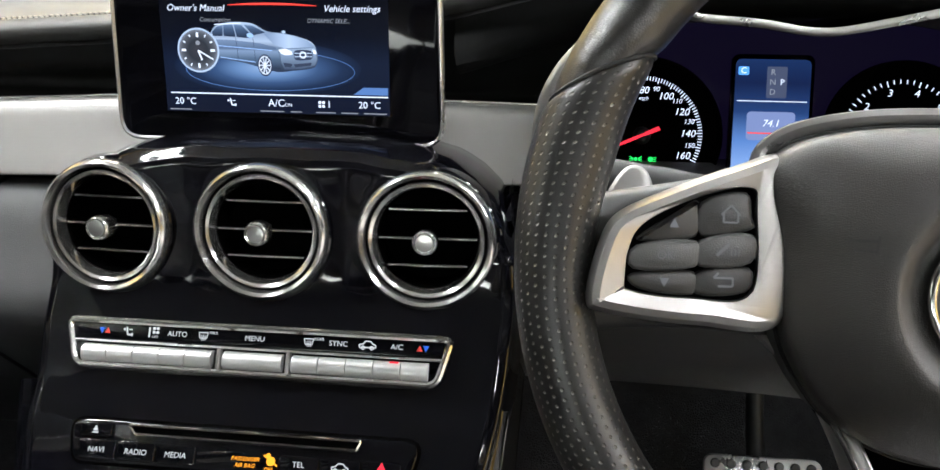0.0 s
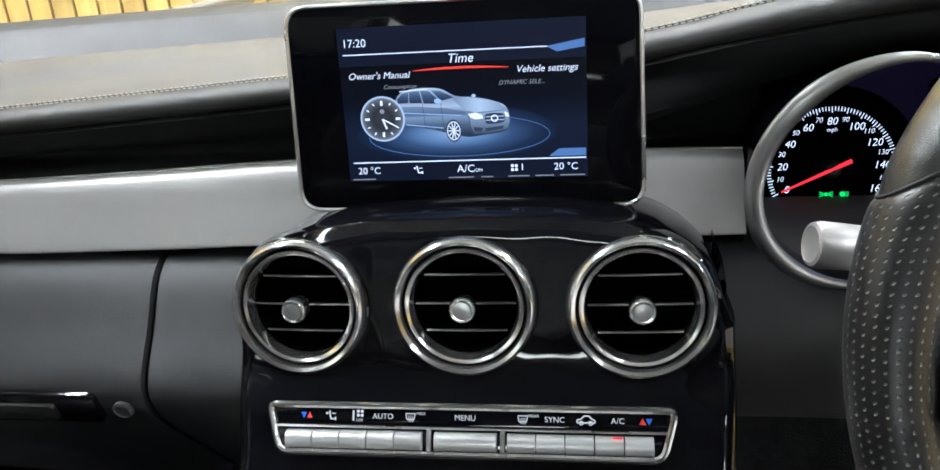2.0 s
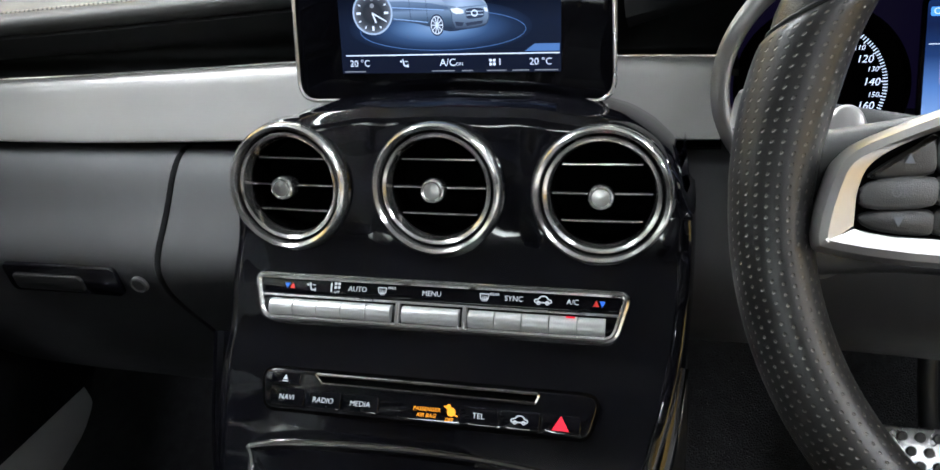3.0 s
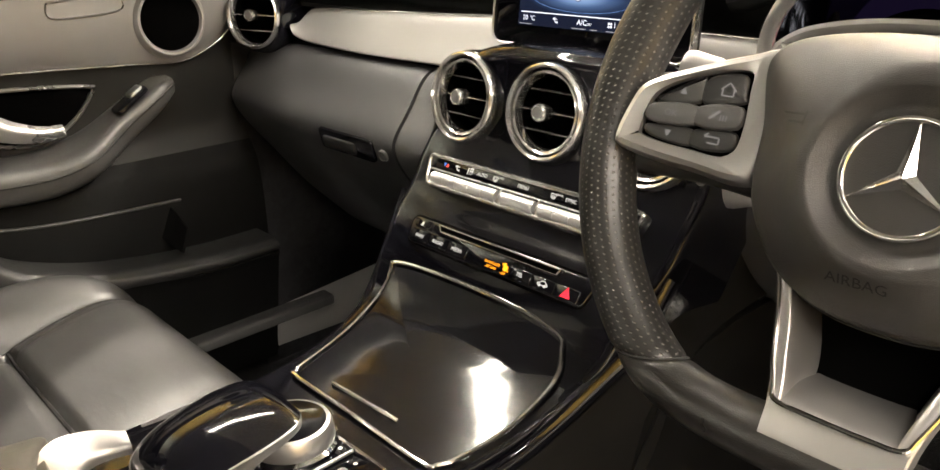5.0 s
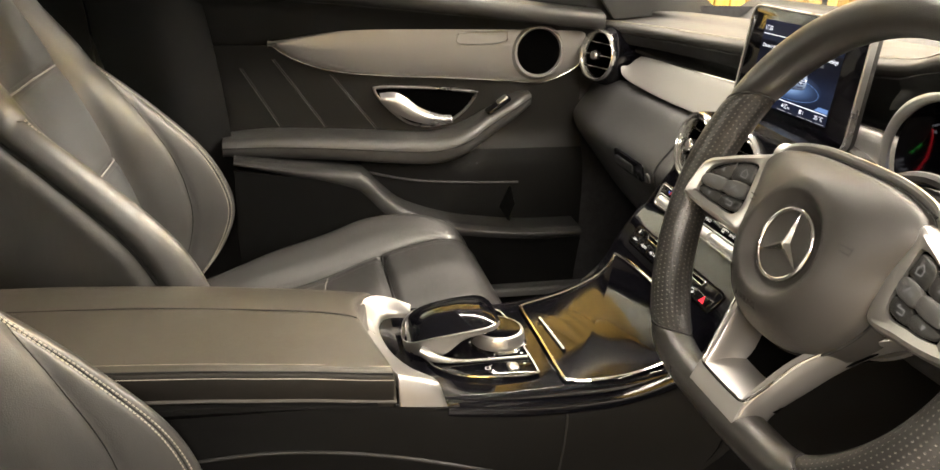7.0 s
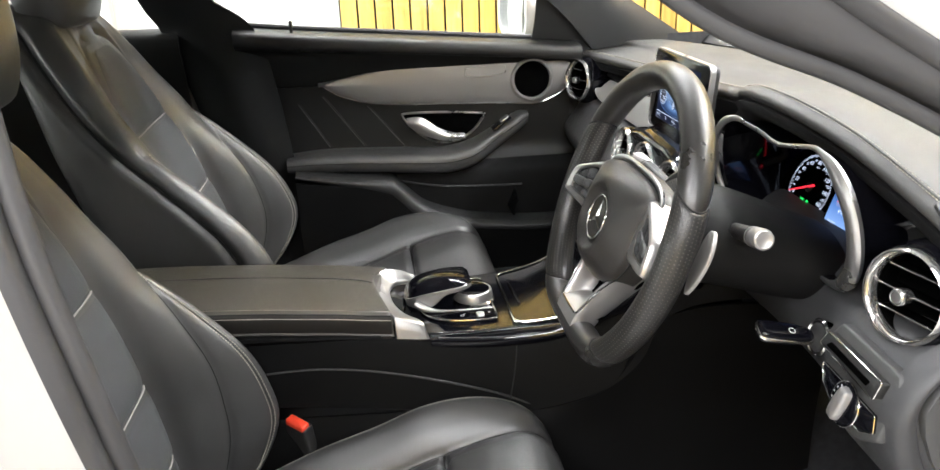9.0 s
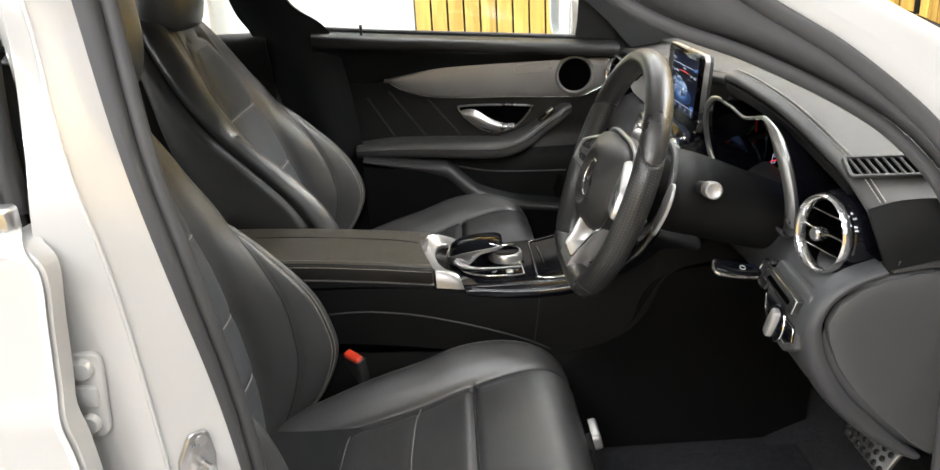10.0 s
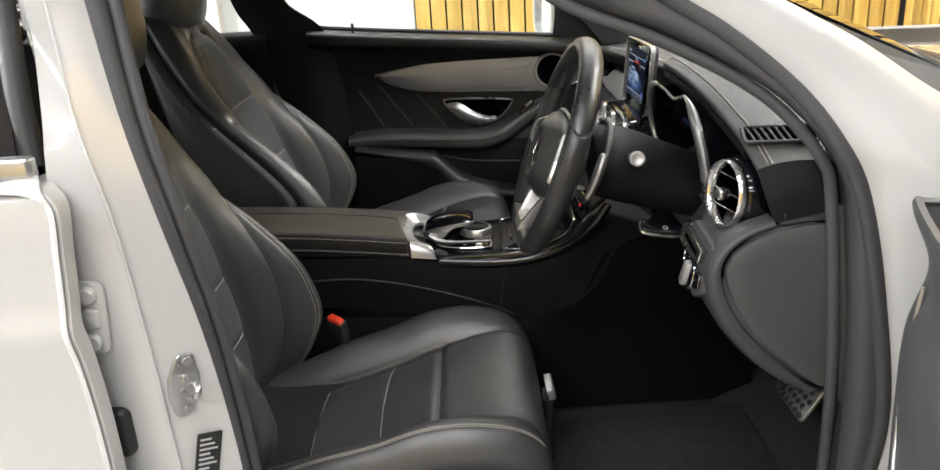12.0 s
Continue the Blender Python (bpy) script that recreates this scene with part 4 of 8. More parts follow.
# ---- round air vents ----
def air_vent(m, label, r=0.045, q=1.0):
    v = new("air_vent")
    v.matrix_basis = m
    ORIGIN[v.name] = Vector((0, 0, 0))
    tagged(v, label, "air vent", "dashboard air vents")
    k = r / 0.045
    part("barrel", lathe([(0.047 * k, -0.055), (0.0495 * k, -0.012), (0.0475 * k, -0.002), (0.044 * k, 0.001)], 56), PIANO, v, "gloss black vent barrel")
    part("outer_ring", lathe([(0.0462 * k, -0.004), (0.0466 * k, 0.002), (0.0455 * k, 0.0060), (0.0437 * k, 0.0075), (max(0.0415, 0.0381 * q) * k, 0.0060), (max(0.0405, 0.0378 * q) * k, 0.001)], 64), SILVER, v, "bright chrome ring")
    part("inner_ring", lathe([(0.0392 * k if q == 1 else 0.0430 * k, -0.001), (0.0388 * k if q == 1 else 0.0426 * k, 0.0030), (0.0375 * k if q == 1 else 0.0420 * k, 0.0042), (0.0360 * q * k, 0.0030), (0.0347 * q * k, -0.004), (0.0340 * q * k, -0.010)], 64), SILVER, v, "inner chrome ring")
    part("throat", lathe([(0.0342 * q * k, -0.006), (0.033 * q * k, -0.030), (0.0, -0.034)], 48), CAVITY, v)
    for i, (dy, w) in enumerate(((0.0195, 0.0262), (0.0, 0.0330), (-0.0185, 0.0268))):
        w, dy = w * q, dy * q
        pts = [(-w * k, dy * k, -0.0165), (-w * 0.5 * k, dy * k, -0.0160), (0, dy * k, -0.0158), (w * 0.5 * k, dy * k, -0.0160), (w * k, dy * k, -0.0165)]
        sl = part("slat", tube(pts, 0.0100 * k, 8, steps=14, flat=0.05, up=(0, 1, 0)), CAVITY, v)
        part("slat_edge", tube([(a, b, c + 0.0102 * k) for a, b, c in pts], 0.0010, 6, steps=14), SILVER, sl, "thin silver edge")
    kn = part("knob", lathe([(0.0, 0.0122), (0.00588 * k, 0.0122), (0.00722 * k, 0.0126), (0.00806 * k, 0.0116), (0.00840 * k, 0.0095), (0.00823 * k, 0.002), (0.00672 * k, -0.003), (0.00504 * k, -0.005)], 40), SILVER, v, "silver vent knob")
    part("knob_cap", lathe([(0.0, 0.0134), (0.00252 * k, 0.0133), (0.00554 * k, 0.0129), (0.00571 * k, 0.0118)], 32), SATIN, kn)
    for j in range(3):
        part("knob_groove", ring(0.00836 * k, 0.0003, 32, pose(0, 0, 0.0035 + 0.002 * j), 6), CAVITY, kn)
    return v


TILT = 80
vent = air_vent(pose(-0.112, 0.500, 0.850, TILT, 0, -2), "round gloss black and chrome air vent in the centre stack")
copy_thing(vent, pose(0.0, 0.498, 0.8515, TILT, 0, 0))
copy_thing(vent, pose(0.112, 0.500, 0.8495, TILT, 0, 2))
side_vent = air_vent(pose(0.606, 0.550, 0.893, 84, 0, 11), "round chrome air vent at the dashboard's end", 0.047, 1.14)
copy_thing(side_vent, pose(-0.610, 0.550, 0.893, 84, 0, 19))
part("vent_pod", lathe([(0.052, -0.08), (0.056, -0.03), (0.053, -0.008), (0.049, -0.003)], 48, pose(0.606, 0.550, 0.893, 84, 0, 11)), PIANO, dash, "gloss black vent pod")
part("vent_pod", lathe([(0.052, -0.08), (0.056, -0.03), (0.053, -0.008), (0.049, -0.003)], 48, pose(-0.610, 0.550, 0.893, 84, 0, 19)), PIANO, dash)

# ---- centre stack and console ----
console = thing("centre_console", (0.0, 0.2, 0.3), "gloss black centre console with a leather armrest", "console")
# (y, z, half width, depth of the rolled side)
SP = [(0.605, 0.900, 0.158, 0.04), (0.560, 0.908, 0.158, 0.04), (0.525, 0.909, 0.158, 0.04), (0.508, 0.900, 0.158, 0.05), (0.506, 0.880, 0.160, 0.08), (0.504, 0.850, 0.166, 0.10), (0.496, 0.815, 0.168, 0.10), (0.476, 0.786, 0.167, 0.10), (0.456, 0.757, 0.164, 0.10), (0.4335, 0.735, 0.160, 0.10), (0.4145, 0.708, 0.155, 0.10), (0.399, 0.682, 0.150, 0.09), (0.380, 0.662, 0.138, 0.08), (0.340, 0.646, 0.128, 0.06), (0.300, 0.638, 0.121, 0.05), (0.250, 0.634, 0.115, 0.05), (0.180, 0.632, 0.113, 0.05), (0.100, 0.634, 0.112, 0.05), (0.04, 0.636, 0.112, 0.05)]
stack_net = []
for i, (y, z, w, d) in enumerate(SP):
    j, k = max(i - 1, 0), min(i + 1, len(SP) - 1)
    t = Vector((SP[k][0] - SP[j][0], SP[k][1] - SP[j][1])).normalized()
    ny, nz = t.y, -t.x
    if nz < 0 and ny > 0:
        ny, nz = -ny, -nz
    side = (-ny, -nz)
    row = []
    for s, r in ((-1.0, 1.0), (-1.0, 0.45), (-0.99, 0.10), (-0.955, 0.012), (-0.85, 0.0), (-0.4, -0.0), (0, 0), (0.4, 0), (0.85, 0.0), (0.955, 0.012), (0.99, 0.10), (1.0, 0.45), (1.0, 1.0)):
        row.append((s * w + 0.006 * min(1.0, max(0.0, (z - 0.68) / 0.07)), y + side[0] * d * r, z + side[1] * d * r))
    stack_net.append(row)
stack_grid = grid(stack_net, 260, 110)
ARCH_X, ARCH_Z = [0.0, 0.06, 0.095, 0.120, 0.137, 0.150, 0.160, 0.166], [0.910, 0.908, 0.903, 0.896, 0.886, 0.874, 0.858, 0.840]
rise = np.clip((stack_grid[..., 2] - 0.835) / 0.070, 0, 1)
stack_grid[..., 2] -= rise * (0.910 - np.interp(np.abs(stack_grid[..., 0] - 0.006), ARCH_X, ARCH_Z))
VENTS = ((-0.112, 0.850), (0.0, 0.8515), (0.112, 0.8495))
swell = np.zeros(stack_grid.shape[:2])
for vx, vz in VENTS:
    away = np.hypot(stack_grid[..., 0] - vx, (stack_grid[..., 2] - vz) * 1.02)
    lip = np.clip((0.068 - away) / 0.020, 0, 1)
    lip = lip * lip * (3 - 2 * lip) * (np.abs(stack_grid[..., 2] - vz) < 0.08) * (stack_grid[..., 1] < 0.53)
    swell = np.maximum(swell, lip)
stack_grid[..., 1] -= 0.0016 * swell
bms = mesh_grid(stack_grid)
inside = [f for f in bms.faces if any(math.hypot(f.calc_center_median().x - vx, f.calc_center_median().z - vz) < 0.0435 for vx, vz in VENTS) and f.calc_center_median().y < 0.54]
bmesh.ops.delete(bms, geom=inside, context="FACES")
bmesh.ops.recalc_face_normals(bms, faces=bms.faces)
bmesh.ops.solidify(bms, geom=bms.faces[:], thickness=0.004)
part("stack_fascia", bms, PIANO, console, "gloss piano black fascia")


# climate panel
cp = thing("climate_panel", (0, 0.475, 0.76), "silver-framed climate control panel with a row of buttons", "control panel")
cm = pose(0.0, 0.4671, 0.7762, 58, 0, 0)
out_ = corners([(-0.1350, 0.0178), (-0.1255, -0.0168), (0.1255, -0.0168), (0.1350, 0.0178)], [0.007, 0.012, 0.012, 0.007])
out_ = np.array(out_)
part("panel_frame", frame_of([tuple(p) for p in out_], [tuple(p) for p in offset(out_, -0.0042)], 0.006, cm, 0.0015), SILVER, cp, "satin silver frame")
part("panel_base", prism(offset(out_, -0.003), 0.001, cm, 0.0002), PIANO, cp)
part("upper_lens", prism(corners([(-0.1305, 0.0146), (-0.1272, 0.0028), (0.1272, 0.0028), (0.1305, 0.0146)], [0.005, 0.002, 0.002, 0.005]), 0.0025, cm @ pose(0, 0, 0.001), 0.0008), GLASS_BLACK, cp, "gloss black label strip")
part("divider", prism(rounded(0.254, 0.0016, 0.0006, 3, 0, 0.0018), 0.0042, cm, 0.0008), SATIN, cp)
for x in (-0.0238, 0.0240):
    part("divider", prism(rounded(0.0030, 0.015, 0.0008, 3, x, -0.0062), 0.0046, cm, 0.0008), SATIN, cp)
BT = [(-0.1106 + 0.01836 * i, 0.01836) for i in range(5)] + [(0.0002, 0.0410)]
BT += [(0.0360 + 0.01836 * i, 0.01836) for i in range(5)]
for x, w in BT:
    prof_ = [(-0.0054, 0.001), (-0.0060, 0.0028), (-0.0054, 0.0046), (-0.0038, 0.0062), (-0.0014, 0.0071), (0.0012, 0.0072), (0.0034, 0.0063), (0.0050, 0.0046), (0.0058, 0.0028), (0.0060, 0.001)]
    bm = bmesh.new()
    ring0 = [[bm.verts.new((x + s * (w / 2 - 0.00035), yy - 0.0062, zz)) for yy, zz in prof_] for s in (-1, 1)]
    for i in range(len(prof_) - 1):
        bm.faces.new((ring0[0][i], ring0[1][i], ring0[1][i + 1], ring0[0][i + 1]))
    bm.faces.new(ring0[0])
    bm.faces.new(list(reversed(ring0[1])))
    bm.transform(cm)
    part("button", bm, BUTTON, cp, sharp=60)
part("button_lamp", flat(rounded(0.006, 0.0012, 0.0004, 2, 0.0960, -0.0012), cm, 0.0075), RED_LAMP, cp, "small red lamp above a button")


def tri_mark(x, y, s, m, mat, parent, down=False):
    k = -1 if down else 1
    return part("arrow_mark", flat([(x - s * 0.5, y - k * s * 0.45), (x + s * 0.5, y - k * s * 0.45), (x, y + k * s * 0.55)], m, 0.0), mat, parent)


BLUE_INK = material("blue_ink", (0.03, 0.14, 0.75), 0.4)
RED_INK = material("red_ink", (0.75, 0.05, 0.04), 0.4)
WHITE_INK = glow("lit_print", (0.62, 0.62, 0.60), 0.8)
im = cm @ pose(0, 0, 0.0038)
LY = 0.0088
for x, first in ((-0.1063, BLUE_INK), (0.1135, RED_INK)):
    tri_mark(x - 0.0018, LY, 0.0042, im, first, cp, first is BLUE_INK)
    tri_mark(x + 0.0022, LY, 0.0042, im, RED_INK if first is BLUE_INK else BLUE_INK, cp, first is not BLUE_INK)
for x, tx in ((-0.0543, "AUTO"), (-0.0001, "MENU"), (0.0572, "SYNC"), (0.0965, "A/C")):
    words("label_text", tx, 0.0050, im @ pose(x, LY, 0), WHITE_INK, cp)
words("label_text", "MAX", 0.0028, im @ pose(-0.0290, LY + 0.0022, 0), WHITE_INK, cp)
words("label_text", "REAR", 0.0028, im @ pose(0.0440, LY + 0.0022, 0), WHITE_INK, cp)
words("label_text", "OFF", 0.0026, im @ pose(-0.0700, LY - 0.0028, 0), WHITE_INK, cp)


def seat_flow_icon(x, y, s, m, mat, parent):
    """Small sitting outline with an arrow, drawn with bars."""
    part("icon", joined(bar(x - 0.2 * s, y + 0.45 * s, x - 0.05 * s, y - 0.3 * s, 0.14 * s, m), bar(x - 0.05 * s, y - 0.3 * s, x + 0.4 * s, y - 0.3 * s, 0.14 * s, m), bar(x + 0.4 * s, y - 0.1 * s, x + 0.4 * s, y - 0.45 * s, 0.10 * s, m), disc(0.12 * s, m @ pose(x - 0.42 * s, y + 0.2 * s, 0), 10), bar(x + 0.05 * s, y + 0.2 * s, x + 0.4 * s, y + 0.2 * s, 0.09 * s, m)), mat, parent)


def heater_icon(x, y, s, m, mat, parent):
    part("icon", joined(bar(x - 0.5 * s, y + 0.35 * s, x + 0.5 * s, y + 0.35 * s, 0.1 * s, m), bar(x - 0.5 * s, y + 0.35 * s, x - 0.38 * s, y - 0.25 * s, 0.1 * s, m), bar(x + 0.5 * s, y + 0.35 * s, x + 0.38 * s, y - 0.25 * s, 0.1 * s, m), bar(x - 0.38 * s, y - 0.25 * s, x + 0.38 * s, y - 0.25 * s, 0.1 * s, m), *[bar(x + d * s, y + 0.15 * s, x + (d + 0.05) * s, y - 0.5 * s, 0.07 * s, m) for d in (-0.2, 0, 0.2)]), mat, parent)


def car_icon(x, y, s, m, mat, parent):
    pts = [(-0.5, -0.12), (-0.5, 0.04), (-0.28, 0.08), (-0.12, 0.26), (0.18, 0.26), (0.33, 0.08), (0.5, 0.03), (0.5, -0.12)]
    bb = [bar(x + a[0] * s, y + a[1] * s, x + b[0] * s, y + b[1] * s, 0.07 * s, m) for a, b in zip(pts, pts[1:] + pts[:1])]
    part("icon", joined(*bb, ring(0.1 * s, 0.03 * s, 16, m @ pose(x - 0.27 * s, y - 0.14 * s, 0), 4, 0.1), ring(0.1 * s, 0.03 * s, 16, m @ pose(x + 0.27 * s, y - 0.14 * s, 0), 4, 0.1)), mat, parent)


seat_flow_icon(-0.0892, LY, 0.007, im, WHITE_INK, cp)
part("icon", joined(bar(-0.0742, LY + 0.0035, -0.0742, LY - 0.003, 0.0012, im), *[disc(0.0011, im @ pose(-0.0697 + dx, LY + 0.0018 + dy, 0), 10) for dx, dy in ((0.0013, 0.0013), (-0.0013, 0.0013), (0.0013, -0.0013), (-0.0013, -0.0013))]), WHITE_INK, cp)
heater_icon(-0.0360, LY, 0.0062, im, WHITE_INK, cp)
heater_icon(0.0370, LY, 0.0062, im, WHITE_INK, cp)
car_icon(0.0768, LY, 0.0110, im, WHITE_INK, cp)

# audio panel
ap = thing("audio_panel", (0, 0.43, 0.72), "gloss black audio panel with disc slot and buttons", "control panel")
am = pose(0.001, 0.4262, 0.7268, 54, 0, 0)
ao = np.array(corners([(-0.118, 0.0142), (-0.113, -0.0142), (0.111, -0.0142), (0.118, 0.0142)], 0.009))
part("panel_groove", prism(offset(ao, 0.0012), 0.0006, am, 0.0002), CAVITY, ap)
part("panel_base", prism(offset(ao, -0.0005), 0.0022, am, 0.0012), PIANO, ap)
so = np.array(corners([(-0.0790, 0.0125), (-0.0715, 0.0048), (0.0765, 0.0048), (0.0800, 0.0125)], 0.002))
slot = part("disc_slot", frame_of([tuple(p) for p in so], [tuple(p) for p in offset(so, -0.0017)], 0.003, am @ pose(0, 0, 0.002), 0.0009), CHROME, ap, "chrome-edged disc slot")
part("slot_opening", prism(offset(so, -0.0018), 0.0008, am @ pose(0, 0, 0.0022), 0.0002), CAVITY, slot)
bmat = am @ pose(0, 0, 0.0022)
for x, w, tx in ((-0.0960, 0.026, "NAVI"), (-0.0690, 0.026, "RADIO"), (-0.0420, 0.026, "MEDIA")):
    b_ = part("button", prism(rounded(w, 0.0125, 0.002, 3, x, -0.0052), 0.0016, bmat, 0.0006), PIANO, ap)
    words("label_text", tx, 0.0050, bmat @ pose(x, -0.0055, 0.0018), WHITE_INK, b_, slant=0.1)
b_ = part("button", prism(rounded(0.022, 0.009, 0.002, 3, -0.0985, 0.0072), 0.0016, bmat, 0.0006), PIANO, ap)
tri_mark(-0.0985, 0.0080, 0.0036, bmat @ pose(0, 0, 0.0018), WHITE_INK, b_)
part("eject_bar", bar(-0.1006, 0.0053, -0.0964, 0.0053, 0.0008, bmat @ pose(0, 0, 0.0018)), WHITE_INK, b_)
for x, w in ((0.0400, 0.026), (0.0670, 0.026), (0.0935, 0.025)):
    b_ = part("button", prism(rounded(w, 0.0120, 0.002, 3, x, -0.0062), 0.0016, bmat, 0.0006), PIANO, ap)
    if x < 0.05:
        words("label_text", "TEL", 0.0050, bmat @ pose(x, -0.0058, 0.0018), WHITE_INK, b_)
    elif x < 0.08:
        car_icon(x, -0.0058, 0.0105, bmat @ pose(0, 0, 0.0018), WHITE_INK, b_)
    else:
        part("hazard_mark", flat([(x - 0.0055, -0.0098), (x + 0.0055, -0.0098), (x, -0.0004)], bmat, 0.0019), RED_LAMP, b_, "glowing red warning triangle")
words("warning_text", "PASSENGER", 0.0036, bmat @ pose(0.0045, -0.0045, 0.0006), AMBER, ap, slant=0.2)
words("warning_text", "AIR BAG", 0.0036, bmat @ pose(0.0045, -0.0085, 0.0006), AMBER, ap, slant=0.2)
part("airbag_icon", joined(disc(0.0016, bmat @ pose(0.0195, -0.0015, 0.0006), 16), disc(0.0029, bmat @ pose(0.0215, -0.0048, 0.0007), 16), bar(0.0165, -0.0012, 0.0260, -0.0075, 0.0009, bmat @ pose(0, 0, 0.0009))), AMBER, ap)
words("warning_text", "OFF", 0.0034, bmat @ pose(0.0205, -0.0100, 0.0006), AMBER, ap)

# storage tray lid with its bright outline
tray = thing("storage_lid", (0.0, 0.33, 0.64), "gloss black roller storage lid with chrome outline", "lid")


CON = catmull([(q[0], q[1]) for q in SP], 600)[200:]


def con_z(y):
    return float(np.interp(y, CON[::-1, 0], CON[::-1, 1]))


TR = [(-0.088, 0.262), (-0.094, 0.275), (-0.108, 0.345), (-0.117, 0.395), (-0.110, 0.405), (0.0, 0.408), (0.092, 0.405), (0.110, 0.397), (0.117, 0.378), (0.116, 0.33), (0.110, 0.285), (0.103, 0.264), (0.090, 0.257), (0.0, 0.258), (-0.080, 0.258)]
tr = catmull(TR, 120, True)
part("chrome_outline", tube([(x, y, con_z(y) + 0.0035) for x, y in tr], 0.0021, 8, closed=True), CHROME, tray, "chrome outline of the lid")
inner_ = offset(tr, -0.002)
bm = bmesh.new()
rows_ = []
for f in (0.0, 0.25, 0.5, 0.75, 0.97):
    rows_.append([((1 - f) * x, (1 - f) * y + f * 0.33, con_z((1 - f) * y + f * 0.33) + 0.0024 + 0.0012 * f) for x, y in inner_])
bmt = mesh_grid(np.array(rows_), False, True)
bmt.faces.new([v for v in bmt.verts][-len(inner_):])
part("lid_panel", bmt, PIANO, tray, "gloss black lid panel")
part("finger_strip", tube([(-0.046, 0.273, con_z(0.273) + 0.0045), (0.040, 0.277, con_z(0.277) + 0.0045)], 0.0022, 8), CHROME, tray, "short chrome finger strip")

# control pad around the palm rest
pad = thing("touch_controller", (0.0, 0.16, 0.635), "chrome-edged touch controller with rotary dial and palm rest", "controller")
PD = catmull([(-0.075, 0.228), (0.0, 0.231), (0.070, 0.233), (0.080, 0.226), (0.081, 0.195), (0.074, 0.152), (0.058, 0.124), (0.032, 0.110), (-0.03, 0.108), (-0.060, 0.124), (-0.078, 0.16), (-0.082, 0.21)], 90, True)
part("pad_panel", prism(PD, 0.004, pose(0, 0, 0.632), 0.001), GLASS_BLACK, pad, "gloss black pad")
part("chrome_outline", tube([(x, y, 0.6368) for x, y in PD], 0.0018, 8, closed=True), CHROME, pad)
part("dial_base", lathe([(0.037, 0.0), (0.037, 0.002), (0.0340, 0.004)], 48, pose(-0.002, 0.203, 0.636)), CHROME, pad)
dial = part("rotary_dial", lathe([(0.028, 0.0), (0.0285, 0.004), (0.0275, 0.014), (0.0260, 0.0175), (0.0235, 0.0185)], 56, pose(-0.002, 0.203, 0.638) @ Matrix.Diagonal((1.20, 1.20, 0.98, 1))), SATIN, pad, "smooth silver rotary dial")
part("dial_top", lathe([(0.0, 0.0178), (0.020, 0.0180), (0.0236, 0.0184)], 48, pose(-0.002, 0.203, 0.638) @ Matrix.Diagonal((1.20, 1.20, 0.98, 1))), GLASS_BLACK, dial)
# palm rest: a curved gloss shell with a silver rim that sweeps down into its foot
PR = [(0.087, 0.657, 0.004, 0.020), (0.094, 0.663, 0.010, 0.033), (0.114, 0.671, 0.0135, 0.0415), (0.147, 0.6775, 0.0125, 0.0450), (0.173, 0.6805, 0.009, 0.0440), (0.189, 0.6815, 0.005, 0.0385), (0.197, 0.6800, 0.002, 0.028)]
pr = [[(x * w - 0.002, y, z + h * (1 - (abs(x) ** 2.2))) for x in (-1, -0.8, -0.45, 0, 0.45, 0.8, 1)] for y, z, h, w in PR]
rest = part("palm_rest", mesh_grid(grid(pr, 30, 24, False, False), False, False), PIANO, pad, "gloss black palm rest")
rim_ = [(-w - 0.002, y, z) for y, z, h, w in PR[::-1]] + [(-0.002, 0.084, 0.652)] + [(w - 0.002, y, z) for y, z, h, w in PR]
drop_ = [0.003, 0.004, 0.005, 0.007, 0.010, 0.013, 0.013, 0.013, 0.016, 0.022, 0.019, 0.0085, 0.006, 0.0045, 0.003]
curl_ = [0.2] * 8 + [0.5, 1.0, 0.9, 0.4, 0.2, 0.2, 0.2]
rn = []
for (x, y, z), d, c in zip(rim_, drop_, curl_):
    k = 1.0 - 1.2 * d
    rn.append([(x, y, z), (x + math.copysign(0.0014, x), y - 0.0005, z - 0.0012), (x * (0.5 + 0.5 * k) * 1.01, y + 0.35 * c * d, z - 0.5 * d), (x * k, y + c * d, z - d - 0.002), (x * k * 0.92, y + 1.1 * c * d, z - d - 0.0025)])
part("palm_rest_rim", mesh_grid(grid(rn, 90, 16, False, False), False, False), SATIN, rest, "silver rim and foot of the palm rest")
part("palm_rest_under", loft([[(x * 0.90, 0.14 + (y - 0.14) * 0.90, z - 0.002) for x, y, z in rim_]] + [[(x * f, 0.14 + (y - 0.14) * f, zz) for x, y, z in rim_] for f, zz in ((0.62, 0.660), (0.48, 0.650), (0.48, 0.634))], 14, 60), PIANO, rest)
part("foot_line", tube([(0.0335, 0.100, 0.6530), (0.0385, 0.112, 0.6465), (0.0415, 0.128, 0.6415), (0.0430, 0.150, 0.6390), (0.0435, 0.19, 0.638), (0.0430, 0.229, 0.638)], [0.0060, 0.0062, 0.0042, 0.0026, 0.0018, 0.0016], 10, steps=40), SATIN, rest, "silver foot line")
part("pad_switch", prism(rounded(0.016, 0.013, 0.004, 4, 0.062, 0.206), 0.003, pose(0, 0, 0.636), 0.001), SATIN, pad, "small silver switch")
part("pad_mark", joined(ring(0.003, 0.0006, 14, pose(0.060, 0.176, 0.6366), 4, 0.3), bar(0.054, 0.182, 0.058, 0.178, 0.0008, pose(0, 0, 0.6368))), GREY_PRINT, pad)
for x, y in ((0.056, 0.222), (0.032, 0.225), (-0.045, 0.222)):
    part("pad_mark", disc(0.0018, pose(x, y, 0.6365), 12), GREY_PRINT, pad)

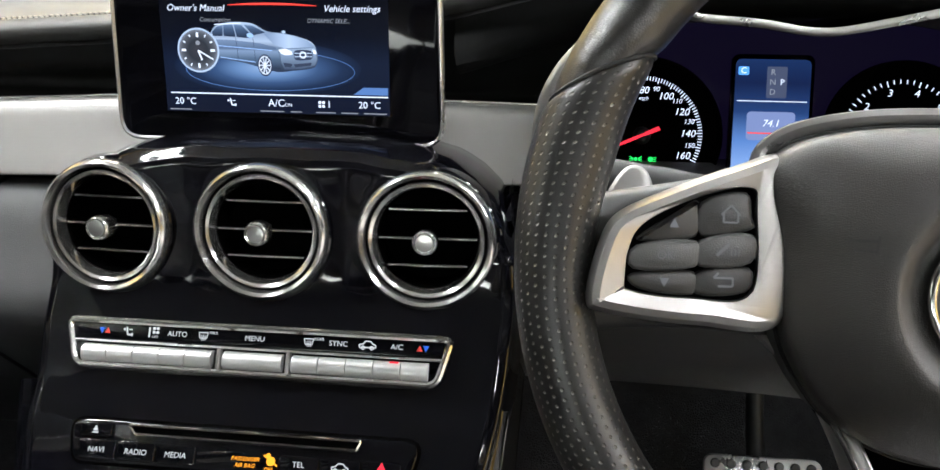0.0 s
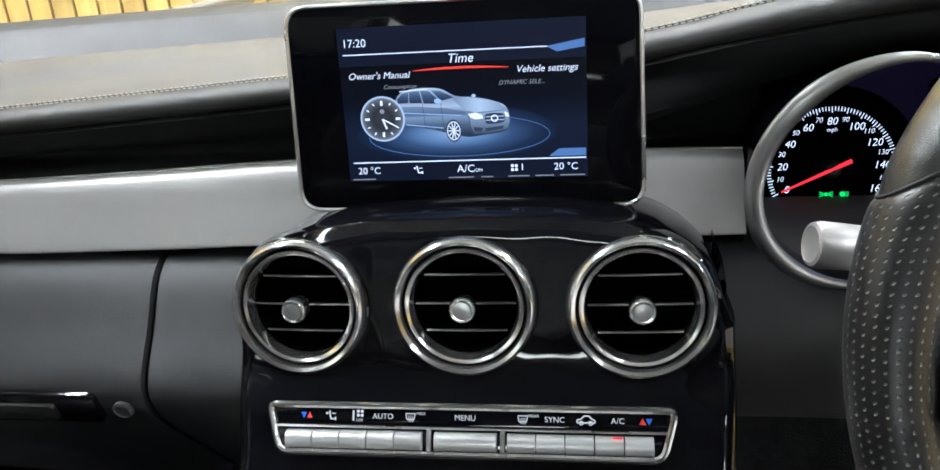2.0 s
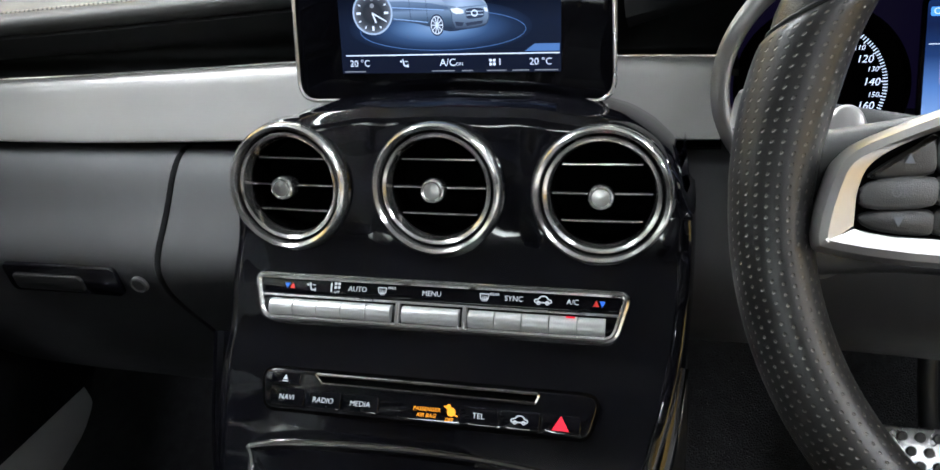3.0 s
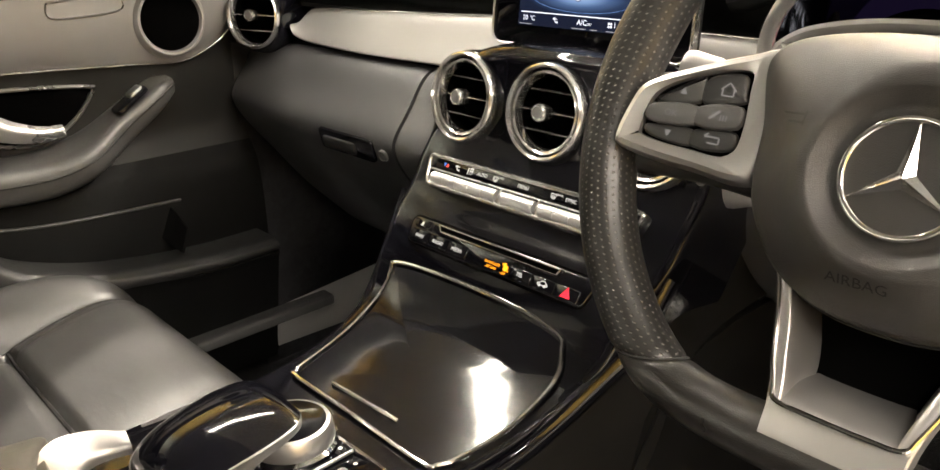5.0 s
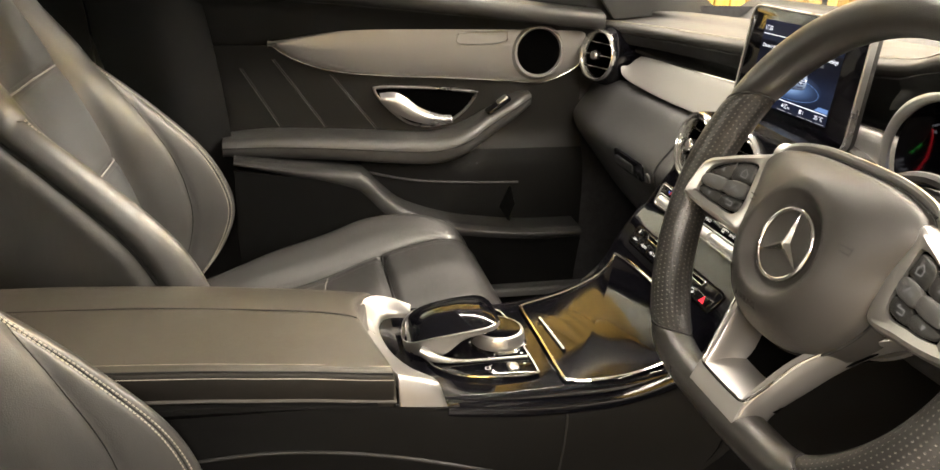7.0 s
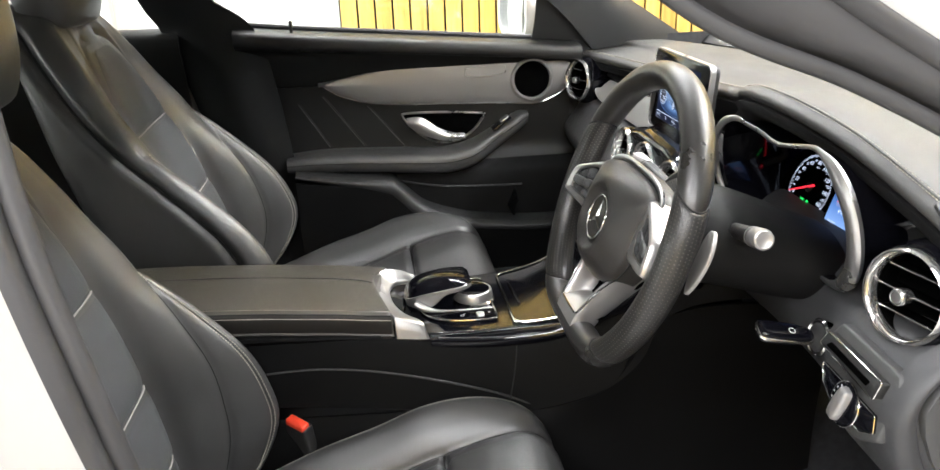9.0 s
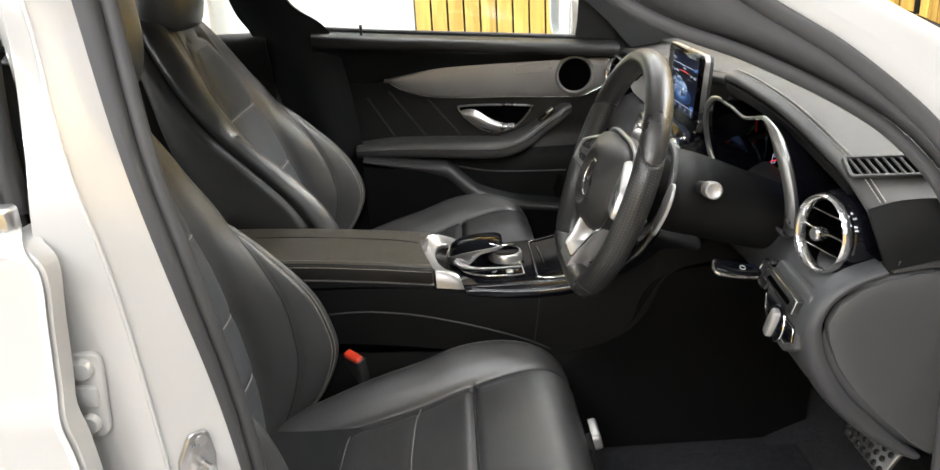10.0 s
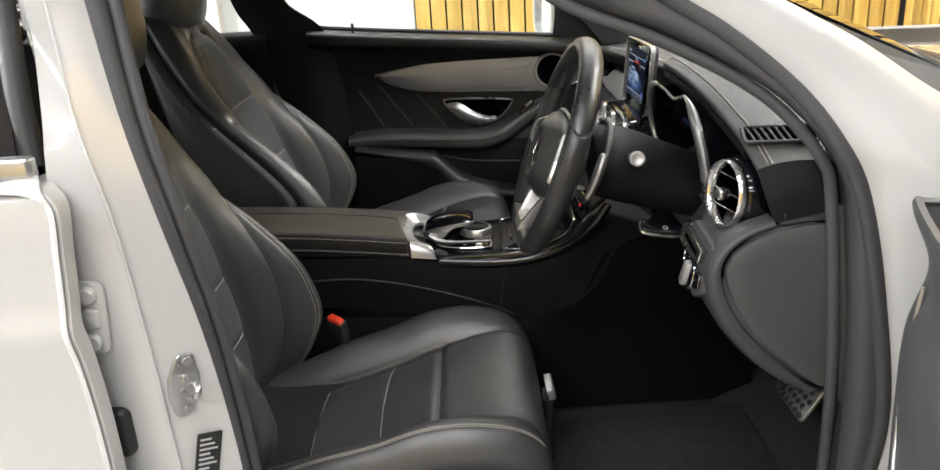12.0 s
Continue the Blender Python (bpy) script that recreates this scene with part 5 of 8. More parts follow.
# silver arc between console and armrest
arc = thing("console_arc_trim", (0.06, 0.07, 0.63), "satin silver arc trim in front of the armrest", "trim")
OUTER = [(-0.080, 0.106, 0.655), (-0.090, 0.082, 0.662), (-0.088, 0.058, 0.667), (-0.070, 0.040, 0.669), (-0.040, 0.033, 0.669), (-0.014, 0.035, 0.668), (0.023, 0.041, 0.668), (0.067, 0.050, 0.668), (0.098, 0.058, 0.668)]
INNER = [(-0.066, 0.104, 0.651), (-0.073, 0.086, 0.650), (-0.071, 0.071, 0.649), (-0.057, 0.063, 0.649), (-0.036, 0.059, 0.649), (-0.010, 0.060, 0.649), (0.030, 0.067, 0.650), (0.068, 0.082, 0.652), (0.096, 0.101, 0.655)]
net = []
for a, b in zip(OUTER, INNER):
    a, b = Vector(a), Vector(b)
    net.append([a + (b - a) * -0.06 - Vector((0, 0, 0.012)), a, a + (b - a) * 0.12 + Vector((0, 0, 0.001)), a + (b - a) * 0.55 + Vector((0, 0, 0.001)), b, b - Vector((0, 0, 0.008))])
net.append([Vector((0.110, 0.0615, 0.655)), Vector((0.112, 0.062, 0.6685)), Vector((0.1125, 0.068, 0.6675)), Vector((0.1125, 0.088, 0.662)), Vector((0.111, 0.106, 0.656)), Vector((0.108, 0.110, 0.648))])
net.append([Vector((0.117, 0.0625, 0.650)), Vector((0.1195, 0.063, 0.656)), Vector((0.120, 0.070, 0.6545)), Vector((0.120, 0.090, 0.6505)), Vector((0.119, 0.108, 0.646)), Vector((0.116, 0.112, 0.642))])
net.append([Vector((0.120, 0.0625, 0.637)), Vector((0.1230, 0.064, 0.638)), Vector((0.1235, 0.072, 0.637)), Vector((0.1235, 0.093, 0.6345)), Vector((0.1225, 0.113, 0.632)), Vector((0.120, 0.116, 0.631))])
part("arc_band", sheet([[tuple(v) for v in r] for r in net], 80, 20, 0.0004), SPOKE, arc)
part("arc_button", prism(rounded(0.036, 0.011, 0.003, 3), 0.0016, pose(-0.024, 0.0475, 0.6585, -37, 0, 3), 0.0006), SATIN, arc, "narrow release button")
part("deck", sheet([[(x, y, 0.630 + 0.012 * max(0, (0.10 - y)) / 0.05) for x in (-0.12, -0.06, 0, 0.06, 0.118)] for y in (0.06, 0.08, 0.10, 0.13)], 10, 10, 0.003), PIANO, arc)

# armrest box
arm = thing("armrest_box", (0.0, -0.15, 0.35), "black leather armrest lid on the centre console", "armrest")
ARM_Z = ((-0.40, -0.30, -0.15, -0.03, 0.03, 0.065), (0.7135, 0.7110, 0.7010, 0.6890, 0.6810, 0.6775))


def arm_z(y):
    return float(np.interp(y, *ARM_Z))


def arm_front(x):
    """Front edge of the lid, which follows the silver arc."""
    return float(np.interp(x, (-0.12, -0.089, -0.070, -0.040, -0.014, 0.023, 0.067, 0.098, 0.13), (0.060, 0.054, 0.040, 0.033, 0.034, 0.040, 0.049, 0.057, 0.061)))


AW = 0.117
LID = [(-AW, -0.040), (-AW - 0.002, -0.030), (-AW + 0.004, -0.019), (-AW + 0.022, -0.0095), (-0.05, -0.002), (0.0, 0.001), (0.05, 0.002), (AW - 0.014, 0.0015), (AW - 0.004, -0.0005), (AW + 0.001, -0.006), (AW + 0.002, -0.028), (AW, -0.038), (0.05, -0.040), (-0.05, -0.040)]
net = [[(x, y, arm_z(y) + dz) for x, dz in LID] for y in (-0.40, -0.30, -0.15, -0.08, -0.03)]
for back, sink in ((0.020, 0.0), (0.007, 0.0005), (0.0015, 0.003), (0.0, 0.008)):
    net.append([(x, arm_front(x) - back, arm_z(arm_front(x) - back) + dz - (sink if dz > -0.02 else 0.0)) for x, dz in LID])
bma = mesh_grid(grid(net, 60, 70, False, True), False, True, True)
lid = part("armrest_lid", bma, ARMREST, arm, "padded leather lid with stitched seams")
LID_YS = (-0.40, -0.30, -0.15, -0.08, -0.03, 0.02, 0.057)
part("lid_side", sheet([[(AW - 0.0005, y, arm_z(y) - 0.0030), (AW + 0.0035, y, arm_z(y) - 0.0070), (AW + 0.0048, y, arm_z(y) - 0.022), (AW + 0.0030, y, arm_z(y) - 0.0415)] for y in LID_YS], 50, 16, 0.002), LID_SIDE, lid, "leather side band of the lid, coloured darker for its shade")
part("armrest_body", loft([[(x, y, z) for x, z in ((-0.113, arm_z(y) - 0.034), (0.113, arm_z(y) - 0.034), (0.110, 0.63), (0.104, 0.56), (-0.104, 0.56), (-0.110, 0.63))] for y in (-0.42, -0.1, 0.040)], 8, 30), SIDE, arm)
seam([(AW - 0.0085, y, arm_z(y) + 0.0009) for y in LID_YS], lid, mat=STITCH, r=0.0004)
seam([(AW - 0.0002, y, arm_z(y) - 0.0028) for y in LID_YS], lid, r=0.0010)
seam([(AW + 0.0040, y, arm_z(y) - 0.0085) for y in LID_YS], lid, mat=STITCH, r=0.0004)
seam([(x, y, arm_z(y) + dz) for x, y, dz in ((-0.012, -0.38, 0.0006), (-0.014, -0.26, 0.0006), (-0.016, -0.19, 0.0006), (-0.014, -0.046, 0.0008), (-0.010, 0.010, 0.001), (-0.004, 0.030, 0.0))], lid, r=0.0013)


def flare(y):
    f = min(1.0, max(0.0, (y - 0.26) / 0.22))
    return 0.036 * f * f * (3 - 2 * f)


side_net = [[(0.111, y, zt), (0.119, y, zt - 0.012), (0.130, y, zt - 0.06), (0.138, y, zt - 0.12)] for y, zt in ((-0.45, 0.680), (-0.15, 0.665), (0.06, 0.638), (0.15, 0.618), (0.25, 0.606), (0.33, 0.618), (0.40, 0.653), (0.45, 0.705), (0.49, 0.78), (0.60, 0.80), (0.78, 0.78))]
for s in (1, -1):
    sp_ = part("side_panel", sheet([[(s * (x + flare(y)), y, z) for x, y, z in r] for r in side_net], 50, 20, 0.008), SIDE, console, "soft console side, its shade put into the black")
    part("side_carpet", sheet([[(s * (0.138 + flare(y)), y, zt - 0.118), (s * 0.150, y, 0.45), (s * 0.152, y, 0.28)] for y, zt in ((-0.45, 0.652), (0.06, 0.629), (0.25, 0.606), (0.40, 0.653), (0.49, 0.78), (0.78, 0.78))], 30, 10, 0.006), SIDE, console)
    part("side_crease", tube([(s * 0.1300, -0.16, 0.600), (s * 0.1300, -0.06, 0.600), (s * 0.1300, 0.054, 0.580), (s * 0.133, 0.20, 0.535), (s * 0.137, 0.30, 0.490)], 0.002, 8, steps=30), PLASTIC, sp_)
    part("black_edge", tube([(s * 0.111, 0.118, 0.621), (s * 0.113, 0.20, 0.614), (s * 0.116, 0.27, 0.614), (s * 0.124, 0.33, 0.624), (s * 0.137, 0.385, 0.651), (s * 0.156, 0.43, 0.692), (s * 0.164, 0.465, 0.745)], 0.008, 10, steps=40, flat=1.4), PIANO, console)
part("side_joint", tube([(0.1135, 0.257, 0.606), (0.121, 0.256, 0.594), (0.131, 0.249, 0.55), (0.139, 0.237, 0.49)], 0.0012, 6, steps=20), SEAM, console)

# ---- central display ----
disp = thing("central_display", (0.0, 0.56, 0.90), "free-standing black display with silver edge showing a car menu", "display")
DMAT = pose(0.0, 0.5515, 0.969, 85, 0, 0)
ho = np.array(corners([(-0.1130, 0.0675), (-0.1165, -0.0675), (0.1165, -0.0675), (0.1130, 0.0675)], 0.015, 8))
part("housing", prism(ho, 0.013, DMAT @ pose(0, 0, -0.014), 0.002), PLASTIC, disp)
part("silver_edge", frame_of([tuple(p) for p in offset(ho, 0.0015)], [tuple(p) for p in offset(ho, -0.0012)], 0.009, DMAT @ pose(0, 0, -0.0075), 0.001), SATIN, disp, "silver display edge")
part("front_glass", prism(offset(ho, -0.001), 0.0015, DMAT @ pose(0, 0, -0.0012), 0.0003), GLASS_BLACK, disp, "gloss black front glass")
part("sensor_dot", disc(0.0008, DMAT @ pose(0, -0.062, 0.0006), 10), GREY_PRINT, disp)
part("display_neck", loft([[(s * 0.05, y, z) for s, y in ((-1, 0.57), (1, 0.57), (1, 0.60), (-1, 0.60))] for z in (0.885, 0.91, 0.93)], 6, 24), PLASTIC, disp)
U = DMAT @ pose(0, 0.0028, 0.0006)


def up_(dz):
    return U @ pose(0, 0, dz * 0.00012)


part("screen", flat([(-0.080, -0.0505), (0.080, -0.0505), (0.080, 0.0505), (-0.080, 0.0505)], up_(0)), UI_BLACK, disp, "lit screen with a car picture and menu words")
# floor glow below the car picture
part("screen_glow", flat([(-0.08, -0.0375), (0.08, -0.0375), (0.08, 0.026), (-0.08, 0.026)], up_(1)), ramped("display_back", [(0.0, (0.006, 0.010, 0.026)), (0.35, (0.006, 0.011, 0.030)), (0.62, (0.0015, 0.003, 0.010)), (1.0, (0.0005, 0.001, 0.004))]), disp)
part("screen_glow", disc(0.0185, up_(2) @ pose(-0.006, -0.0195, 0), 48, 0, 3.6), ramped("display_floor", [(0.0, (0.30, 0.44, 0.68)), (0.30, (0.15, 0.26, 0.47)), (0.55, (0.045, 0.09, 0.20)), (0.8, (0.015, 0.030, 0.075)), (1.0, (0.008, 0.015, 0.038))], radial=True), disp)
part("screen_glow", tube([up_(3) @ Vector((-0.004 + 0.060 * math.cos(w), -0.0215 + 0.0135 * math.sin(w), 0)) for w in np.linspace(0, 2 * math.pi, 60)], 0.00022, 4), UI_BLUE, disp)
part("screen_frame_bar", flat([(-0.08, -0.0505), (0.08, -0.0505), (0.08, -0.0375), (-0.08, -0.0375)], up_(7)), UI_BLACK, disp)
part("screen_line", bar(-0.0765, -0.0378, 0.079, -0.0378, 0.0008, up_(8)), UI_WHITE, disp)
part("screen_line", bar(-0.0765, 0.0335, 0.056, 0.0335, 0.0007, up_(8)), UI_WHITE, disp)
for s in (1, -1):
    part("corner_tab", flat([(0.055, 0.0335 * s if s > 0 else -0.0365), (0.079, 0.0375 if s > 0 else -0.0365), (0.079, 0.0325 if s > 0 else -0.0315), (0.062, 0.0300 if s > 0 else -0.0315)][:4], up_(8)), UI_BLUE, disp)
words("screen_text", "17:20", 0.0072, up_(8) @ pose(-0.0765, 0.0405, 0), UI_WHITE, disp, "LEFT")
words("screen_text", "Time", 0.0082, up_(8) @ pose(0.0, 0.0285, 0), UI_WHITE, disp, slant=0.25)
words("screen_text", "Owner's Manual", 0.0062, up_(8) @ pose(-0.0745, 0.0195, 0), UI_WHITE, disp, "LEFT", 0.25)
words("screen_text", "Vehicle settings", 0.0062, up_(8) @ pose(0.0745, 0.0200, 0), UI_WHITE, disp, "RIGHT", 0.25)
words("screen_text", "Consumption", 0.0040, up_(8) @ pose(-0.0405, 0.0120, 0), UI_GREY, disp, slant=0.25)
words("screen_text", "DYNAMIC SELE...", 0.0040, up_(8) @ pose(0.0390, 0.0120, 0), UI_GREY, disp, slant=0.25)
part("screen_arc", tube([U @ Vector((x, 0.0228 - 6.0 * x * x * 0.18, 0.0009)) for x in np.linspace(-0.031, 0.031, 13)], [0.0002 + 0.0006 * (1 - (x / 0.031) ** 2) for x in np.linspace(-0.031, 0.031, 13)], 6), UI_RED, disp)
for x, tx, s in ((-0.066, "20 °C", 0.0066), (0.066, "20 °C", 0.0066), (0.000, "A/C", 0.0072), (0.0375, "1", 0.0066)):
    words("screen_text", tx, s, up_(8) @ pose(x, -0.0436, 0), UI_WHITE, disp)
words("screen_text", "ON", 0.0032, up_(8) @ pose(0.0085, -0.0447, 0), UI_WHITE, disp)
seat_flow_icon(-0.032, -0.0436, 0.0062, up_(8), UI_WHITE, disp)
part("fan_icon", joined(*[disc(0.0011, up_(8) @ pose(0.0322 + dx, -0.0436 + dy, 0), 10) for dx, dy in ((0.0013, 0.0013), (-0.0013, 0.0013), (0.0013, -0.0013), (-0.0013, -0.0013))]), UI_WHITE, disp)
for x0_, x1_ in ((-0.078, -0.062), (-0.012, 0.005), (0.010, 0.018), (0.028, 0.042), (0.046, 0.058), (0.062, 0.078)):
    part("screen_line", bar(x0_, -0.0492, x1_, -0.0492, 0.0007, up_(8)), UI_GREY, disp)


def uv_(pts, dx=0.0, dy=0.0, k=1.0):
    return [(dx + k * x, dy + k * y) for x, y in pts]


# the car picture: body, roof, windows, wheels, lamps and grille as flat shapes
BODY_TONE = ramped("picture_body", [(0.0, (0.02, 0.03, 0.06)), (0.30, (0.09, 0.13, 0.20)), (0.50, (0.20, 0.27, 0.38)), (0.62, (0.46, 0.56, 0.72)), (0.80, (0.26, 0.34, 0.48)), (1.0, (0.52, 0.64, 0.82))])
SIDE_TONE = ramped("picture_side", [(0.0, (0.02, 0.03, 0.06)), (0.35, (0.09, 0.14, 0.22)), (0.62, (0.24, 0.33, 0.48)), (0.70, (0.11, 0.16, 0.26)), (1.0, (0.20, 0.28, 0.42))])
NOSE_TONE = ramped("picture_nose", [(0.0, (0.05, 0.07, 0.12)), (0.5, (0.20, 0.27, 0.38)), (1.0, (0.38, 0.48, 0.64))])
BONNET_TONE = ramped("picture_bonnet", [(0.0, (0.20, 0.28, 0.42)), (0.5, (0.52, 0.64, 0.84)), (1.0, (0.24, 0.33, 0.48))], "X")
GLASS_TONE = ramped("picture_glass", [(0.0, (0.02, 0.03, 0.06)), (0.6, (0.06, 0.10, 0.18)), (1.0, (0.16, 0.24, 0.38))])
SPOKE_TONE = glow("picture_spoke", (0.62, 0.68, 0.78), 1.0)
picture = part("car_picture", flat(catmull([(-0.0462, -0.0085), (-0.0455, -0.001), (-0.0435, 0.0045), (-0.0390, 0.0085), (-0.031, 0.0104), (-0.021, 0.0106), (-0.013, 0.0094), (-0.004, 0.0048), (0.008, 0.0036), (0.019, 0.0012), (0.0275, -0.0024), (0.0305, -0.0085), (0.0305, -0.0150), (0.0268, -0.0192), (0.013, -0.0212), (0.003, -0.0222), (-0.006, -0.0205), (-0.020, -0.0168), (-0.034, -0.0145), (-0.044, -0.0128)], 80, True), up_(9)), BODY_TONE, disp, "silver estate car shown on the screen")
part("picture_panel", flat([(-0.0455, -0.0010), (-0.030, -0.0012), (-0.010, -0.0030), (0.0015, -0.0055), (0.0040, -0.0105), (0.0045, -0.0205), (-0.006, -0.0192), (-0.020, -0.0155), (-0.036, -0.0132), (-0.0445, -0.0118), (-0.0458, -0.0070)], up_(10)), SIDE_TONE, picture)
part("picture_panel", flat([(-0.0065, 0.0032), (0.004, 0.0038), (0.015, 0.0018), (0.0245, -0.0012), (0.0285, -0.0048), (0.019, -0.0056), (0.008, -0.0062), (0.0010, -0.0044)], up_(10)), BONNET_TONE, picture)
part("picture_panel", flat([(0.0045, -0.0070), (0.016, -0.0066), (0.0290, -0.0056), (0.0303, -0.0130), (0.0288, -0.0172), (0.0180, -0.0200), (0.0070, -0.0206), (0.0048, -0.0150)], up_(10)), NOSE_TONE, picture)
for pts in ([(-0.0428, 0.0040), (-0.0395, 0.0074), (-0.0350, 0.0085), (-0.0355, 0.0012), (-0.0425, 0.0012)], [(-0.0346, 0.0086), (-0.0280, 0.0091), (-0.0262, 0.0008), (-0.0348, 0.0012)], [(-0.0272, 0.0091), (-0.0215, 0.0086), (-0.0150, 0.0022), (-0.0160, 0.0002), (-0.0254, 0.0007)], [(-0.0200, 0.0090), (-0.0140, 0.0084), (-0.0052, 0.0040), (-0.0085, 0.0032), (-0.0138, 0.0020)]):
    part("picture_window", flat(pts, up_(11)), GLASS_TONE, picture)
for x, y, rx, ry in ((-0.0065, -0.0178, 0.0052, 0.0074), (-0.0425, -0.0118, 0.0026, 0.0050)):
    part("picture_wheel", disc(ry, up_(12) @ pose(x, y, 0), 28, 0, rx / ry), UI_DARK, picture)
    part("picture_rim", ring(ry * 0.80, ry * 0.05, 28, up_(13) @ pose(x, y, 0) @ Matrix.Diagonal((rx / ry, 1, 0.05, 1)), 4), SPOKE_TONE, picture)
    part("picture_rim", joined(*[bar(x, y, x + 0.80 * rx * math.cos(w), y + 0.80 * ry * math.sin(w), 0.00075, up_(13)) for w in (2 * math.pi * k / 10 for k in range(10))]), SPOKE_TONE, picture)
part("picture_lamp", flat([(0.0035, -0.0072), (0.0085, -0.0064), (0.0128, -0.0082), (0.0132, -0.0104), (0.0080, -0.0108), (0.0050, -0.0096)], up_(12)), UI_WHITE, picture)
part("picture_lamp", flat([(0.0272, -0.0066), (0.0296, -0.0072), (0.0301, -0.0098), (0.0280, -0.0094)], up_(12)), UI_WHITE, picture)
part("picture_grille", flat(catmull([(0.0150, -0.0078), (0.0205, -0.0070), (0.0262, -0.0076), (0.0274, -0.0104), (0.0262, -0.0132), (0.0205, -0.0140), (0.0155, -0.0138), (0.0144, -0.0110)], 30, True), up_(12)), UI_DARK, picture)
part("picture_badge", ring(0.0020, 0.00035, 20, up_(14) @ pose(0.0207, -0.0104, 0) @ Matrix.Diagonal((1, 1, 0.05, 1)), 4), UI_WHITE, picture)
for y in (-0.0094, -0.0116):
    part("picture_grille_bar", bar(0.0148, y, 0.0270, y + 0.0002, 0.0006, up_(13)), UI_SILVER, picture)
part("picture_intake", flat([(0.0065, -0.0158), (0.0128, -0.0165), (0.0118, -0.0188), (0.0075, -0.0186)], up_(12)), UI_DARK, picture)
part("picture_intake", flat([(0.0140, -0.0168), (0.0265, -0.0154), (0.0258, -0.0174), (0.0150, -0.0188)], up_(12)), UI_DARK, picture)
part("picture_line", bar(-0.044, -0.0048, -0.001, -0.0078, 0.0005, up_(13)), UI_SKY, picture)
part("picture_line", bar(-0.038, -0.0128, -0.013, -0.0158, 0.0005, up_(13)), UI_SKY, picture)
part("picture_line", bar(-0.0412, 0.0088, -0.022, 0.0100, 0.0005, up_(13)), UI_WHITE, picture)
for x in (-0.0262, -0.0140):
    part("picture_line", bar(x, 0.0006, x + 0.001, -0.0150, 0.0003, up_(13)), UI_DARK, picture)
part("picture_mirror", disc(0.0016, up_(13) @ pose(-0.0160, 0.0020, 0), 14, 0, 1.5), UI_SKY, picture)
part("picture_mirror", disc(0.0010, up_(13) @ pose(0.0078, 0.0046, 0), 12, 0, 1.4), UI_SILVER, picture)
# the clock picture
ck = part("clock_picture", disc(0.0150, up_(14) @ pose(-0.0535, -0.0085, 0), 48), UI_SILVER, disp, "round clock face shown on the screen")
part("clock_face", disc(0.0138, up_(15) @ pose(-0.0535, -0.0085, 0), 48), ramped("clock_tone", [(0.0, (0.05, 0.05, 0.06)), (0.5, (0.03, 0.035, 0.045)), (0.85, (0.10, 0.11, 0.13)), (1.0, (0.20, 0.22, 0.26))], radial=True), ck)
part("clock_badge", disc(0.0016, up_(16) @ pose(-0.0535, -0.0035, 0), 16), UI_GREY, ck)
for k in range(12):
    w = math.pi / 6 * k
    r0, wd = (0.0088, 0.0016) if k % 3 == 0 else (0.0102, 0.0009)
    part("clock_mark", bar(-0.0535 + r0 * math.sin(w), -0.0085 + r0 * math.cos(w), -0.0535 + 0.0120 * math.sin(w), -0.0085 + 0.0120 * math.cos(w), wd, up_(16)), UI_WHITE, ck)
for ang, ln, wd in ((160, 0.0070, 0.0012), (120, 0.0105, 0.0009)):
    w = radians(ang)
    part("clock_pointer", bar(-0.0535, -0.0085, -0.0535 + ln * math.sin(w), -0.0085 + ln * math.cos(w), wd, up_(17)), UI_WHITE, ck)

# ---- instruments ----
inst = thing("instrument_cluster", (0.355, 0.60, 0.83), "twin-dial instrument cluster lit violet behind silver bezels", "instruments")
LC, RC, LR, RR = (0.264, 0.913), (0.452, 0.922), 0.080, 0.080


def bez():
    pts = []
    for a in range(75, 286, 15):
        pts.append((LC[0] + LR * math.cos(radians(a)), LC[1] + LR * math.sin(radians(a))))
    pts += [(0.320, 0.842), (0.352, 0.862), (0.390, 0.858)]
    for a in range(-100, 106, 15):
        pts.append((RC[0] + RR * math.cos(radians(a)), RC[1] + RR * math.sin(radians(a))))
    pts += [(0.395, 0.990), (0.355, 0.983), (0.315, 0.988)]
    return catmull(pts, 150, True)


BZ = bez()


def by(z):
    return 0.548 + 0.20 * (0.93 - z)


def dial_y(z):
    return 0.652 + 0.32 * (z - 0.893)


BR = [0.0018 + 0.0024 * min(1, max(0, abs(x - 0.357) - 0.085) / 0.06) + 0.0030 * min(1, max(0, x - 0.47) / 0.04) for x, z in BZ]
part("bezel", tube([(x, by(z) - 0.012 * max(0, abs(x - 0.355) - 0.05) / 0.15, z) for x, z in BZ], BR, 10, closed=True, flat=1.5), SATIN, inst, "satin silver twin bezel")
BI = offset(BZ, -0.003)
part("bezel_funnel", mesh_grid(np.array([[(x, by(z), z) for x, z in BI], [(0.355 + 0.985 * (x - 0.355), 0.5 * by(z) + 0.5 * dial_y(z), 0.912 + 0.98 * (z - 0.915)) for x, z in BI], [(0.355 + 0.97 * (x - 0.355), dial_y(z) + 0.004, 0.908 + 0.96 * (z - 0.915)) for x, z in BI]]), False, True), PIANO, inst, "gloss black funnel")
fb = bmesh.new()
fb.faces.new([fb.verts.new((0.355 + 0.975 * (x - 0.355), dial_y(z) + 0.002, 0.908 + 0.965 * (z - 0.915))) for x, z in BI])
part("back_plate", fb, VIOLET, inst, "dark glowing back plate")


